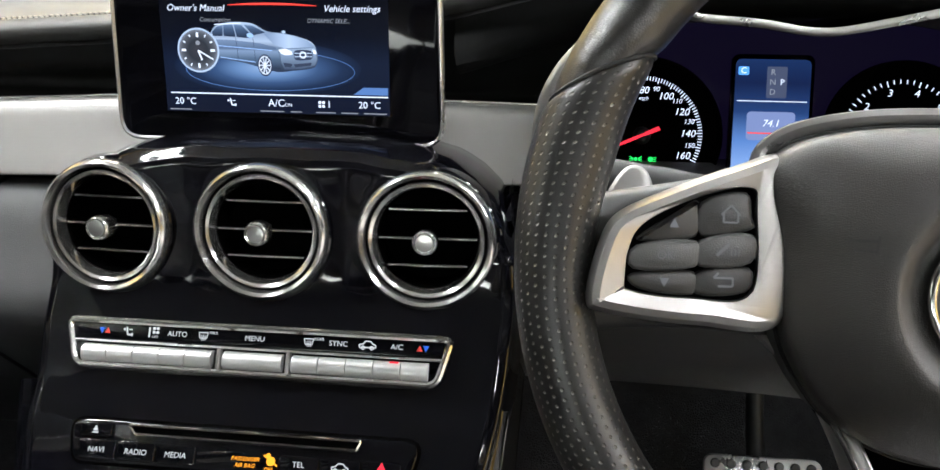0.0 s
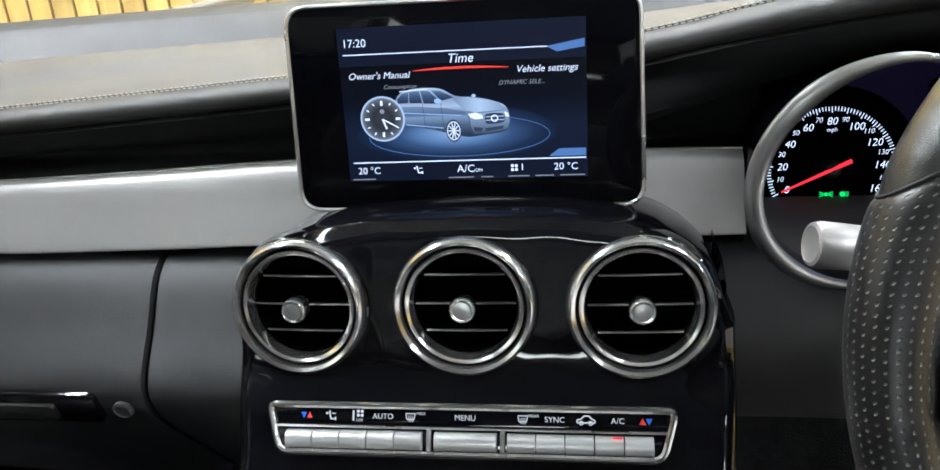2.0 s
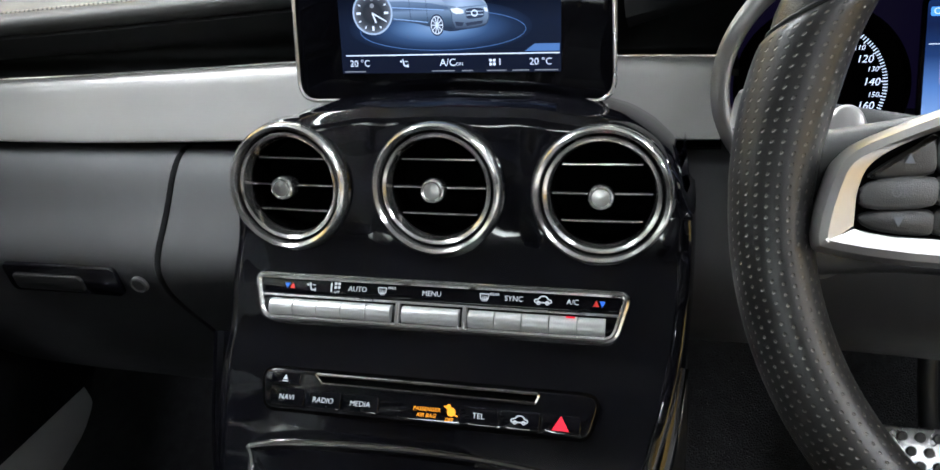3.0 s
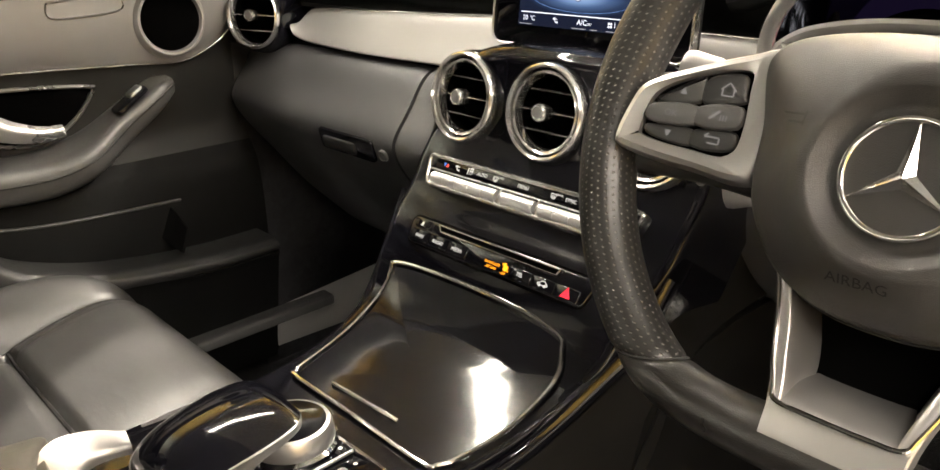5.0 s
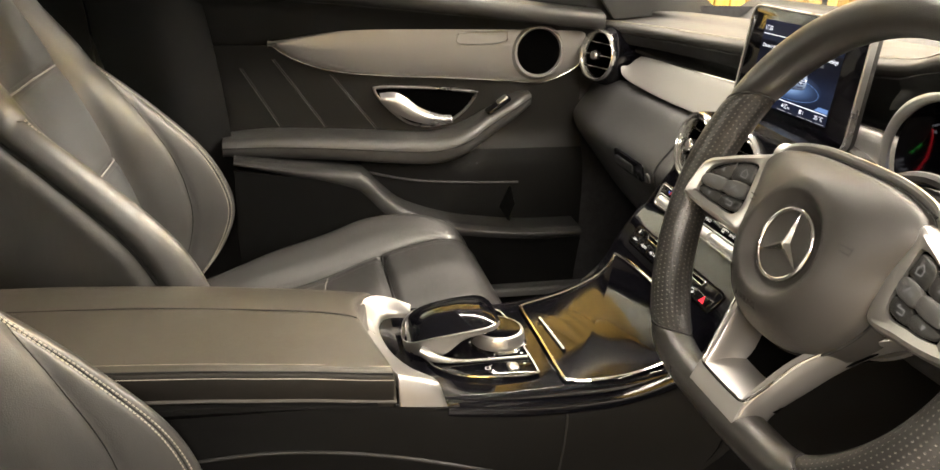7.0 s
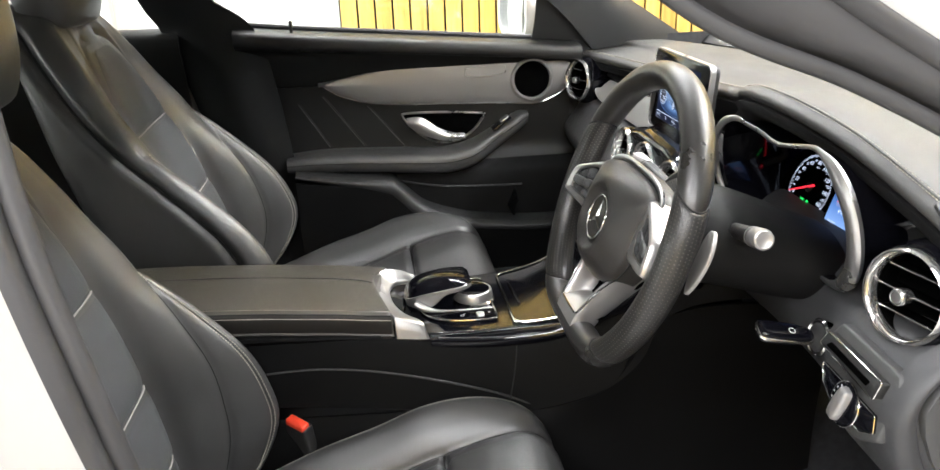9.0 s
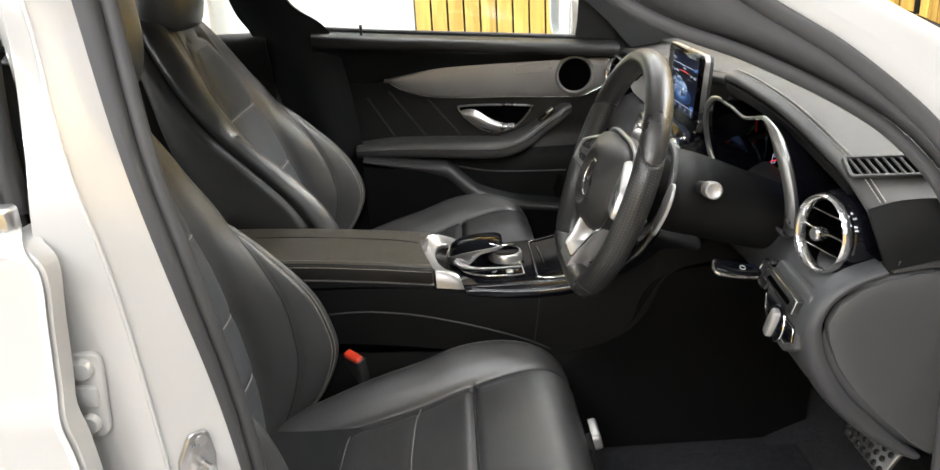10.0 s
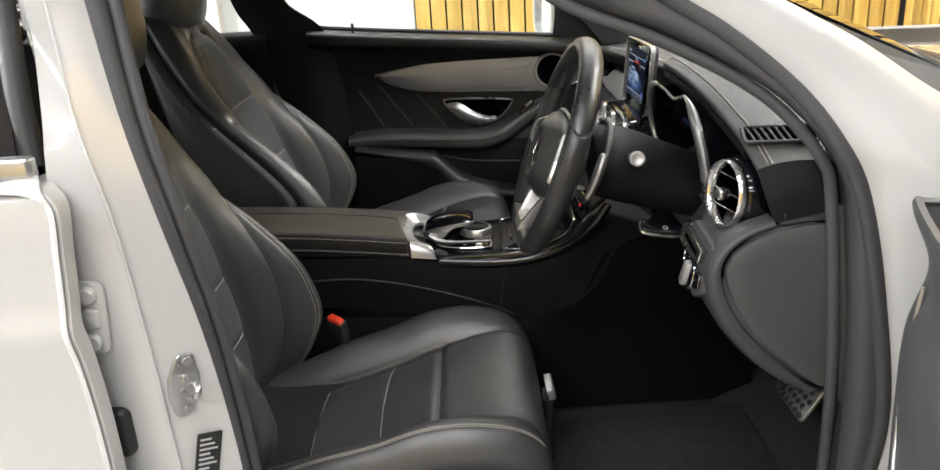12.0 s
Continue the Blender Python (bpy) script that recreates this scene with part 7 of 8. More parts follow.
def stalk(s, base, tip, label):
    st_ = part("stalk", tube([base, [(a + b) / 2 for a, b in zip(base, tip)], tip], [0.0085, 0.0095, 0.0105], 16, steps=14), PLASTIC, col, label)
    d = Vector([b - a for a, b in zip(base, tip)]).normalized()
    tm_ = Matrix.Translation(tip) @ d.to_track_quat("Z", "Y").to_matrix().to_4x4()
    part("stalk_end", lathe([(0.0102, -0.018), (0.0113, -0.016), (0.0118, 0.003), (0.0108, 0.0068), (0.0090, 0.0076), (0.0074, 0.0068), (0.0, 0.0066)], 28, tm_), ALU, st_, "silver push button end")
    part("stalk_collar", ring(0.0105, 0.0008, 28, tm_ @ pose(0, 0, -0.022), 6), SATIN, st_)
    return st_


stalk(-1, (0.305, 0.440, 0.905), (0.194, 0.423, 0.924), "black wiper stalk with a silver end")
stalk(1, (0.430, 0.455, 0.905), (0.512, 0.446, 0.925), "black indicator stalk with a silver end")
stalk(-1, (0.300, 0.445, 0.865), (0.235, 0.420, 0.848), "black cruise stalk with a silver end")
words("stalk_text", "LIM", 0.008, pose(0.300, 0.4175, 0.853, 75, 0, 0), GREY_PRINT, col)

# light switch panel, set into the slanted dash beside the column
lp = thing("light_switch_panel", (0.60, 0.52, 0.76), "dark light switch panel with a silver rotary knob", "switch panel")
turn_ = radians(-4)
ln = Vector((math.sin(turn_) * 0.98, -math.cos(turn_) * 0.98, 0.2)).normalized()
lu = Vector((0, 0, 1)).cross(ln).normalized()
lv_ = ln.cross(lu)
LM = Matrix((lu, lv_, ln)).transposed().to_4x4()
LM.translation = Vector((0.605, 0.512, 0.79))
outer_ = corners([(-0.0734, 0.019), (-0.0522, 0.0512), (0.0577, 0.0509), (0.0632, 0.0293), (0.0597, -0.021), (0.0303, -0.0379), (-0.0038, -0.038), (-0.0461, -0.017)], 0.010)
part("panel_body", prism([tuple(p) for p in outer_], 0.012, LM @ pose(0, 0, -0.010), 0.003), GREY_PLASTIC, lp, "dark grey panel")
rel_ = corners([(-0.0632, 0.0201), (-0.0541, 0.0385), (0.0482, 0.0371), (0.0442, 0.0169)], 0.003)
rl = part("parking_release", prism(rel_, 0.010, LM @ pose(0, 0, 0.002), 0.002), PLASTIC, lp, "dark grey parking brake release")
part("release_groove", prism(corners([(-0.0501, 0.0244), (-0.042, 0.0318), (0.0341, 0.0297), (0.0297, 0.0229)], 0.0015), 0.001, LM @ pose(0, 0, 0.0118), 0.0003), CAVITY, rl)
part("release_edge", tube([LM @ Vector((x, y, 0.011)) for x, y in rel_], 0.0008, 6, closed=True), CHROME, rl, "thin bright edge")
dp_ = corners([(-0.0569, 0.0025), (0.0477, 0.0013), (0.0539, -0.0153), (0.0359, -0.0252), (-0.022, -0.026), (-0.0446, -0.016)], 0.003)
part("switch_plate", prism(dp_, 0.003, LM @ pose(0, 0, 0.002), 0.001), PIANO, lp)
part("plate_edge", tube([LM @ Vector((x, y, 0.0048)) for x, y in dp_], 0.0006, 6, closed=True), CHROME, lp)
lm2 = LM @ pose(0.0023, -0.0147, 0.004)
lk = part("light_knob", lathe([(0.0225, 0.0), (0.0225, 0.003), (0.0205, 0.0045), (0.0, 0.0048)], 40, lm2), PIANO, lp, "rotary light knob")
part("knob_ring", ring(0.0232, 0.0010, 40, lm2 @ pose(0, 0, 0.002), 8), CHROME, lk, "bright ring")
part("knob_grip", prism(catmull([(-0.0065, 0.017), (0.0, 0.019), (0.0065, 0.017), (0.0085, 0.0), (0.0065, -0.017), (0.0, -0.019), (-0.0065, -0.017), (-0.0085, 0.0)], 40, True), 0.009, lm2 @ pose(0, 0, 0.004, 0, 0, -14), 0.003, dome=0.001), ALU, lk, "silver knob grip")
for k in range(7):
    w = radians(55 + 22 * k)
    part("switch_print", disc(0.0013, lm2 @ pose(0.0182 * math.cos(w), 0.0182 * math.sin(w), 0.0052), 8), GREY_PRINT, lk)

key = thing("ignition_key", (0.54, 0.49, 0.81), "black and chrome key fob in the ignition", "key")
KM = LM @ pose(-0.0852, 0.0156, 0.0)
part("key_barrel", lathe([(0.021, -0.012), (0.0215, 0.001), (0.0195, 0.003), (0.0175, 0.001), (0.0165, -0.006), (0.0, -0.006)], 36, KM), CHROME, key, "chrome ring of the ignition lock")
part("lock_core", lathe([(0.0165, -0.005), (0.0165, 0.002), (0.010, 0.006), (0.0, 0.006)], 32, KM), PLASTIC, key)
FOB = [(0.008, 0.004), (0.014, 0.009), (0.030, 0.0115), (0.052, 0.0125), (0.066, 0.0115), (0.071, 0.006), (0.071, -0.006), (0.066, -0.0115), (0.052, -0.0125), (0.030, -0.0115), (0.014, -0.009), (0.008, -0.004)]
fobm = KM @ Matrix(((0, 1, 0, 0), (0, 0, 1, 0), (1, 0, 0, 0), (0, 0, 0, 1))) @ pose(0, 0, 0, -24, 0, 0)
fob = catmull(FOB, 60, True)
part("key_body", prism(fob, 0.011, fobm @ pose(0, 0, -0.0055), 0.003), PIANO, key)
part("key_edge", tube([fobm @ Vector((x, y, 0.0)) for x, y in offset(fob, 0.0004)], 0.0018, 8, closed=True, flat=1.2), CHROME, key, "chrome key edge")
part("key_mark", ring(0.0035, 0.0005, 20, fobm @ pose(0.034, 0, 0.0056), 6), GREY_PRINT, key)

# brake pedal and mat
ped = thing("brake_pedal", (0.42, 0.80, 0.42), "perforated metal brake pedal with rubber studs", "pedal")
pm = pose(0.432, 0.760, 0.468, 58, 0, 0)
part("pedal_plate", prism(rounded(0.126, 0.076, 0.010, 5), 0.006, pm, 0.002), SATIN, ped, "bright metal plate")
for j in range(5):
    for i in range(7 - j % 2):
        part("rubber_stud", lathe([(0.0052, 0.004), (0.0052, 0.008), (0.004, 0.0092), (0.0, 0.0092)], 12, pm @ pose(-0.051 + 0.017 * (i + 0.5 * (j % 2)), 0.0285 - 0.0145 * j, 0)), PLASTIC, ped)
part("pedal_arm", tube([(0.432, 0.768, 0.464), (0.432, 0.82, 0.51), (0.432, 0.87, 0.62)], 0.010, 10, steps=10), PLASTIC, ped)
tagged(part("floor_mat", box(0.44, 0.62, 0.014, pose(0.44, 0.42, 0.290, 3, 0, 0), 0.006), CARPET), "black carpet floor mat in the driver's footwell", "floor mat")

# ---- front seats ----
def seat(cx, dzc, dzb, dyb, lean, hy, hz, label):
    s = thing("front_seat", (cx, 0.0, 0.29), label, "car seat", "front seats")
    # backrest: height, middle front y, bolster front y, half width, back depth
    B = [(0.345, -0.270, -0.255, 0.205, 0.06), (0.40, -0.262, -0.208, 0.222, 0.09), (0.46, -0.262, -0.160, 0.237, 0.11), (0.53, -0.266, -0.131, 0.244, 0.12), (0.59, -0.274, -0.137, 0.245, 0.125), (0.66, -0.286, -0.164, 0.242, 0.125), (0.74, -0.303, -0.224, 0.234, 0.125), (0.81, -0.322, -0.282, 0.223, 0.12), (0.88, -0.342, -0.325, 0.207, 0.11), (0.95, -0.362, -0.356, 0.185, 0.10), (1.01, -0.384, -0.384, 0.157, 0.09), (1.045, -0.405, -0.407, 0.125, 0.07), (1.055, -0.435, -0.435, 0.085, 0.03)]
    net = []
    for z, yc, yb, w, d in B:
        row = []
        for x, y in ((0, yc), (0.30, yc + 0.002), (0.52, yc + 0.004), (0.60, yc + 0.001), (0.74, yc + 0.62 * (yb - yc)), (0.875, yb), (0.965, yb - 0.012), (1.0, yb - 0.045), (0.985, yb - 0.09), (0.90, yc - d), (0.5, yc - d - 0.02)):
            row.append((x, y))
        full = row + [(0, yc - d - 0.025)] + [(-x, y) for x, y in row[:0:-1]]
        net.append([(cx + x * w, y + dyb - lean * max(0.0, z - 0.57), z + dzb) for x, y in full])
    g = grid(net, 150, 300, False, True)
    n = 22.0
    sides = [lambda v: v / n, lambda v: 1 - v / n]
    SHOULDER = [(0.585, 5.75), (0.580, 5.2), (0.545, 4.6), (0.46, 4.15), (0.34, 3.9), (0.20, 3.8), (0.04, 3.7)]
    EDGE = [(0.585, 5.15), (0.56, 4.98), (0.50, 4.88), (0.42, 4.84), (0.30, 4.82), (0.18, 4.80), (0.05, 4.78)]
    INNER_EDGE = [(0.05, 2.25), (0.25, 2.25), (0.45, 2.3), (0.60, 2.35), (0.72, 2.2), (0.79, 1.6), (0.81, 0.8)]
    BACK_JOINT = [(0.04, 7.45), (0.2, 7.4), (0.4, 7.35), (0.6, 7.3), (0.75, 7.3), (0.86, 7.2)]
    press = []
    for f in sides:
        for pts, depth, width in ((SHOULDER, 0.0028, 0.007), (SHOULDER, 0.006, 0.030), (EDGE, 0.0020, 0.0045), (INNER_EDGE, 0.0040, 0.006), (INNER_EDGE, 0.004, 0.022), (BACK_JOINT, 0.012, 0.010)):
            press.append(([u for u, v in pts], [f(v) for u, v in pts], depth, width))
        for u0 in (0.28, 0.43, 0.60):
            press.append(([u0, u0 - 0.006, u0 - 0.008], [f(2.2), f(1.1), f(0.0)], 0.0035, 0.006))
    g = crease(g, press)
    back = part("backrest", mesh_grid(g, False, True, True), LEATHER, s, "black leather backrest with deep side bolsters")
    ge = np.concatenate([g, g[:, :1]], axis=1)

    def line(us, vs, mat=None, r=0.0012, lift=0.0004, name="seam"):
        p = on_grid(ge, us, vs, lift)
        part(name, tube(p, r, 6, steps=60), mat or SEAM, back)

    for f in sides:
        c = catmull(SHOULDER, 60)
        line(c[:, 0], [f(v) for v in c[:, 1]], r=0.0008, lift=0.0)
        c = catmull(EDGE, 90)
        line(c[:, 0], [f(v) for v in c[:, 1]], r=0.0007, lift=0.0)
        for d in (-0.075, 0.075):
            stitching(on_grid(ge, c[:, 0], [f(v + d) for v in c[:, 1]], 0.0003), back)
        c = catmull(BACK_JOINT, 60)
        line(c[:, 0], [f(v) for v in c[:, 1]], r=0.0022, lift=0.0005)
        # grey inserts between the creases, with pale piping across
        for u0, u1 in ((0.07, 0.265), (0.282, 0.415), (0.432, 0.585), (0.602, 0.775)):
            us, vs = np.linspace(u0, u1, 18), np.linspace(0.0, 1.0, 14)
            pg = np.array([[on_grid(ge, [u], [f(w * min(2.1, 2.1 - 26 * max(0, u - 0.66) ** 1.5 * 1.2))], 0.0012 + 0.0030 * (1 - abs(2 * (u - u0) / (u1 - u0) - 1) ** 4) * (1 - w ** 6))[0] for w in vs] for u in us])
            part("grey_insert", mesh_grid(pg), INSERT, back, "grey perforated leather insert")
        for u0 in (0.2735, 0.4235, 0.5935):
            part("piping", tube(on_grid(ge, [u0] * 6, [f(v) for v in np.linspace(0.0, 2.15, 6)], 0.0016), 0.0013, 6, steps=20), PIPING, back)
    # cushion: y, middle z, bolster z, half width
    C = [(-0.26, 0.392, 0.415, 0.205), (-0.16, 0.405, 0.447, 0.220), (-0.07, 0.420, 0.478, 0.232), (0.02, 0.445, 0.503, 0.240), (0.09, 0.473, 0.528, 0.244), (0.15, 0.493, 0.537, 0.246), (0.205, 0.505, 0.534, 0.245), (0.25, 0.507, 0.520, 0.240), (0.283, 0.490, 0.494, 0.230), (0.303, 0.455, 0.456, 0.216), (0.302, 0.405, 0.405, 0.20)]
    net = []
    for y, zc, zb, w in C:
        row = [(0, zc), (0.30, zc), (0.52, zc), (0.60, zc + 0.002), (0.72, zc + 0.62 * (zb - zc)), (0.84, zb), (0.94, zb - 0.010), (1.0, zb - 0.045), (0.98, zb - 0.09), (0.90, 0.335), (0.5, 0.33)]
        full = row + [(0, 0.33)] + [(-x, z) for x, z in row[:0:-1]]
        net.append([(cx + x * w, y, z + dzc) for x, z in full])
    g2 = grid(net, 130, 260, False, True)
    TROUGH = [(0.04, 3.05), (0.3, 3.05), (0.5, 3.05), (0.66, 3.3), (0.78, 3.8), (0.86, 4.4)]
    CEDGE = [(0.04, 5.55), (0.3, 5.55), (0.5, 5.55), (0.7, 5.55), (0.86, 5.55)]
    press = []
    for f in sides:
        for pts, depth, width in ((TROUGH, -0.0045, 0.007), (TROUGH, -0.005, 0.024), (CEDGE, -0.002, 0.0045)):
            press.append(([u for u, v in pts], [f(v) for u, v in pts], depth, width))
        press.append(([0.445, 0.445, 0.447, 0.448], [f(0.0), f(1.0), f(2.0), f(2.85)], -0.012, 0.008))
        press.append(([0.30, 0.29, 0.285], [f(3.0), f(1.5), f(0.0)], -0.003, 0.006))
        press.append(([0.16, 0.152, 0.148], [f(3.0), f(1.5), f(0.0)], -0.003, 0.006))
    g2 = crease(g2, press)
    cush = part("cushion", mesh_grid(g2, False, True, True), LEATHER, s, "black leather seat cushion with side bolsters")
    g2e = np.concatenate([g2, g2[:, :1]], axis=1)

    def cline(us, vs, mat=None, r=0.0013, lift=-0.0004, name="seam"):
        part(name, tube(on_grid(g2e, us, vs, lift), r, 6, steps=60), mat or SEAM, cush)

    for f in sides:
        c = catmull(TROUGH, 60)
        cline(c[:, 0], [f(v) for v in c[:, 1]], r=0.0009)
        c = catmull(CEDGE, 90)
        for d in (-0.075, 0.075):
            stitching(on_grid(g2e, c[:, 0], [f(v + d) for v in c[:, 1]], -0.0003), cush)
        cline([0.445, 0.445, 0.447], [f(0.0), f(1.5), f(3.0)], r=0.0022, lift=0.0)
        for u0 in (0.30, 0.16):
            cline([u0, u0 - 0.008, u0 - 0.013], [f(2.95), f(1.5), f(0.0)], mat=PIPING, r=0.0008, lift=-0.0006, name="piping")
    part("seat_base", loft([[(cx + x, y, z + 0) for x, y in ((-0.20, -0.24), (0.20, -0.24), (0.21, 0.0), (0.20, 0.25), (-0.20, 0.25), (-0.21, 0.0))] for z in (0.30, 0.36, 0.41 + dzc)], 8, 30), PLASTIC, s, "black plastic seat base")
    part("side_valance", sheet([[(cx + 0.235, y, z) for y in (-0.27, -0.1, 0.1, 0.27)] for z in (0.34, 0.40, 0.455 + dzc)], 10, 16, 0.012), GREY_PLASTIC, s)
    part("adjuster", prism(rounded(0.07, 0.018, 0.007, 4), 0.012, pose(cx + 0.246, 0.27, 0.415 + dzc, 90, 0, 90), 0.004), GREY_PLASTIC, s, "grey seat adjuster")
    hr = [[(cx + x * w, hy + y * d, z) for x, y in ((0, 1), (0.5, 0.95), (0.85, 0.75), (1.0, 0.1), (0.9, -0.7), (0.5, -0.95), (0, -1), (-0.5, -0.95), (-0.9, -0.7), (-1.0, 0.1), (-0.85, 0.75), (-0.5, 0.95))] for z, w, d in ((hz - 0.005, 0.085, 0.030), (hz + 0.005, 0.115, 0.045), (hz + 0.05, 0.132, 0.055), (hz + 0.11, 0.132, 0.055), (hz + 0.16, 0.118, 0.048), (hz + 0.178, 0.09, 0.030))]
    part("headrest", loft(hr, 28, 48), LEATHER, s, "black leather headrest")
    for x in (-0.06, 0.06):
        part("headrest_post", tube([(cx + x, hy, hz - 0.06), (cx + x, hy, hz + 0.02)], 0.007, 10), CHROME, s)
    return s


seat(0.370, 0.0, 0.0, 0.0, 0.0, -0.385, 1.075, "black leather driver's seat with bolstered sides")
seat(-0.370, 0.060, 0.080, -0.010, 0.17, -0.50, 1.098, "black leather passenger seat with grey inserts")

lever = thing("seat_lever", (0.33, 0.318, 0.30), "pale grey seat lever over a black bracket", "lever")
part("lever_grip", prism(rounded(0.060, 0.030, 0.008, 5), 0.014, pose(0.335, 0.318, 0.440, 78, 0, 180), 0.004), ALU, lever, "pale grey grip")
part("lever_bracket", loft([[(0.335 + x, 0.312 + y, z) for x, y in ((-0.022, 0.0), (0.022, 0.0), (0.022, 0.016), (-0.022, 0.016))] for z in (0.30, 0.36, 0.425)], 8, 20), PLASTIC, lever)
# belt buckle beside the driver's seat
bk = thing("seat_belt_buckle", (0.15, -0.10, 0.40), "black belt buckle with a red release button", "belt buckle")
bmx_ = pose(0.150, -0.100, 0.512, 14, 8, 50)
part("buckle_body", prism(rounded(0.044, 0.022, 0.006, 4), 0.085, bmx_ @ pose(0, 0, -0.075), 0.004), PLASTIC, bk)
part("release_button", prism(rounded(0.038, 0.017, 0.004, 4), 0.010, bmx_ @ pose(0, -0.002, 0.006), 0.003), RED, bk, "red release button")
part("buckle_strap", tube([(0.148, -0.115, 0.44), (0.146, -0.13, 0.38), (0.145, -0.15, 0.32)], 0.014, 8, steps=8, flat=0.3), SATIN, bk)
# driver's belt hanging at the middle pillar
belt = thing("seat_belt", (0.66, -0.30, 0.5), "black seat belt strap running from the middle pillar", "seat belt")
part("strap", tube([(0.60, -0.36, 1.16), (0.585, -0.37, 1.02), (0.60, -0.33, 0.88), (0.63, -0.29, 0.70), (0.655, -0.25, 0.45)], 0.022, 8, steps=30, flat=0.07, up=(1, 0, 0)), PLASTIC, belt)
part("belt_guide", prism(rounded(0.07, 0.02, 0.006, 4), 0.006, pose(0.60, -0.355, 1.155, 70, 0, 60), 0.002), PLASTIC, belt)
part("belt_tongue", prism(rounded(0.03, 0.012, 0.003, 3), 0.004, pose(0.578, -0.352, 0.99, 60, 10, 70), 0.001), CHROME, belt, "bright metal belt tongue")

# ---- passenger door ----
pdoor = thing("passenger_door", (-0.68, 0.15, 0.30), "closed black passenger door with aluminium trim", "car door")


def belt_z(y):
    return 1.015 - 0.083 * (y - 0.074) + 0.02 * max(0, -0.08 - y)


YS = [-0.24, -0.10, 0.05, 0.20, 0.35, 0.46, 0.56]
up_net = [[(-0.72, y, belt_z(y) - 0.002), (-0.66, y, belt_z(y)), (-0.625, y, belt_z(y) - 0.003), (-0.612, y, belt_z(y) - 0.014), (-0.616, y, belt_z(y) - 0.035), (-0.645, y, 0.5 * belt_z(y) + 0.466), (-0.668, y, 0.935), (-0.690, y, 0.89)] for y in YS]
part("upper_panel", sheet(up_net, 50, 30, 0.008), DOOR_SKIN, pdoor, "black soft upper door panel")
part("belt_seal", tube([(-0.705, y, belt_z(y) + 0.004) for y in YS], 0.006, 8, steps=40), RUBBER, pdoor)
mid_net = [[(-0.690, y, 0.90), (-0.697, y, 0.86), (-0.700, y, 0.80), (-0.700, y, 0.73), (-0.690, y, 0.69), (-0.672, y, 0.66), (-0.664, y, 0.60), (-0.664, y, 0.50), (-0.668, y, 0.40), (-0.672, y, 0.31)] for y in YS]
part("middle_panel", sheet([r[:5] for r in mid_net], 40, 24, 0.008), DOOR_SKIN, pdoor, "black leather door panel with stitched seams")
part("lower_panel", sheet([r[4:] for r in mid_net], 40, 24, 0.008), SIDE, pdoor, "plastic lower door panel, blackened for the shade low in the cabin")
# aluminium trim, leaf shaped, around the loudspeaker
TRU = [(-0.066, 0.905), (0.00, 0.917), (0.08, 0.929), (0.16, 0.938), (0.24, 0.943), (0.32, 0.946), (0.40, 0.947), (0.48, 0.943), (0.525, 0.938), (0.545, 0.925)]
TRL = [(-0.066, 0.904), (-0.02, 0.874), (0.05, 0.853), (0.14, 0.844), (0.24, 0.840), (0.32, 0.836), (0.40, 0.832), (0.465, 0.829), (0.52, 0.850), (0.545, 0.870)]
net = []
for (yu, zu), (yl, zl) in zip(TRU, TRL):
    net.append([(-0.678, yu, zu + 0.001), (-0.671, yu, zu - 0.002), (-0.669, 0.6 * yu + 0.4 * yl, 0.6 * zu + 0.4 * zl), (-0.675, 0.2 * yu + 0.8 * yl, 0.2 * zu + 0.8 * zl), (-0.683, yl, zl + 0.001), (-0.694, yl, zl - 0.001)])
part("door_trim", sheet(net, 60, 24, 0.004), ALU, pdoor, "matte aluminium leaf-shaped door trim")
part("trim_edge", tube([(-0.680, y, z) for y, z in TRL], 0.0013, 6, steps=50), CHROME, pdoor)
part("trim_badge", frame_of([tuple(p) for p in catmull([(0.285, 0.921), (0.300, 0.927), (0.375, 0.930), (0.385, 0.924), (0.375, 0.908), (0.295, 0.904)], 40, True)], [tuple(p) for p in offset(catmull([(0.285, 0.921), (0.300, 0.927), (0.375, 0.930), (0.385, 0.924), (0.375, 0.908), (0.295, 0.904)], 40, True), -0.0014)], 0.003, Matrix(((0, 0, 1, -0.667), (1, 0, 0, 0), (0, 1, 0, 0), (0, 0, 0, 1))), 0.0006), SATIN, pdoor, "small plate let into the trim")
spm = pose(-0.666, 0.449, 0.891, 90, 0, 90)
spk = part("loudspeaker", lathe([(0.056, -0.012), (0.052, 0.0), (0.049, 0.004), (0.046, 0.004), (0.0445, 0.001), (0.043, -0.003)], 48, spm), ALU, pdoor, "round loudspeaker with black mesh")
part("speaker_mesh", lathe([(0.0435, -0.001), (0.030, 0.0025), (0.0, 0.0045)], 40, spm), CAVITY, spk)
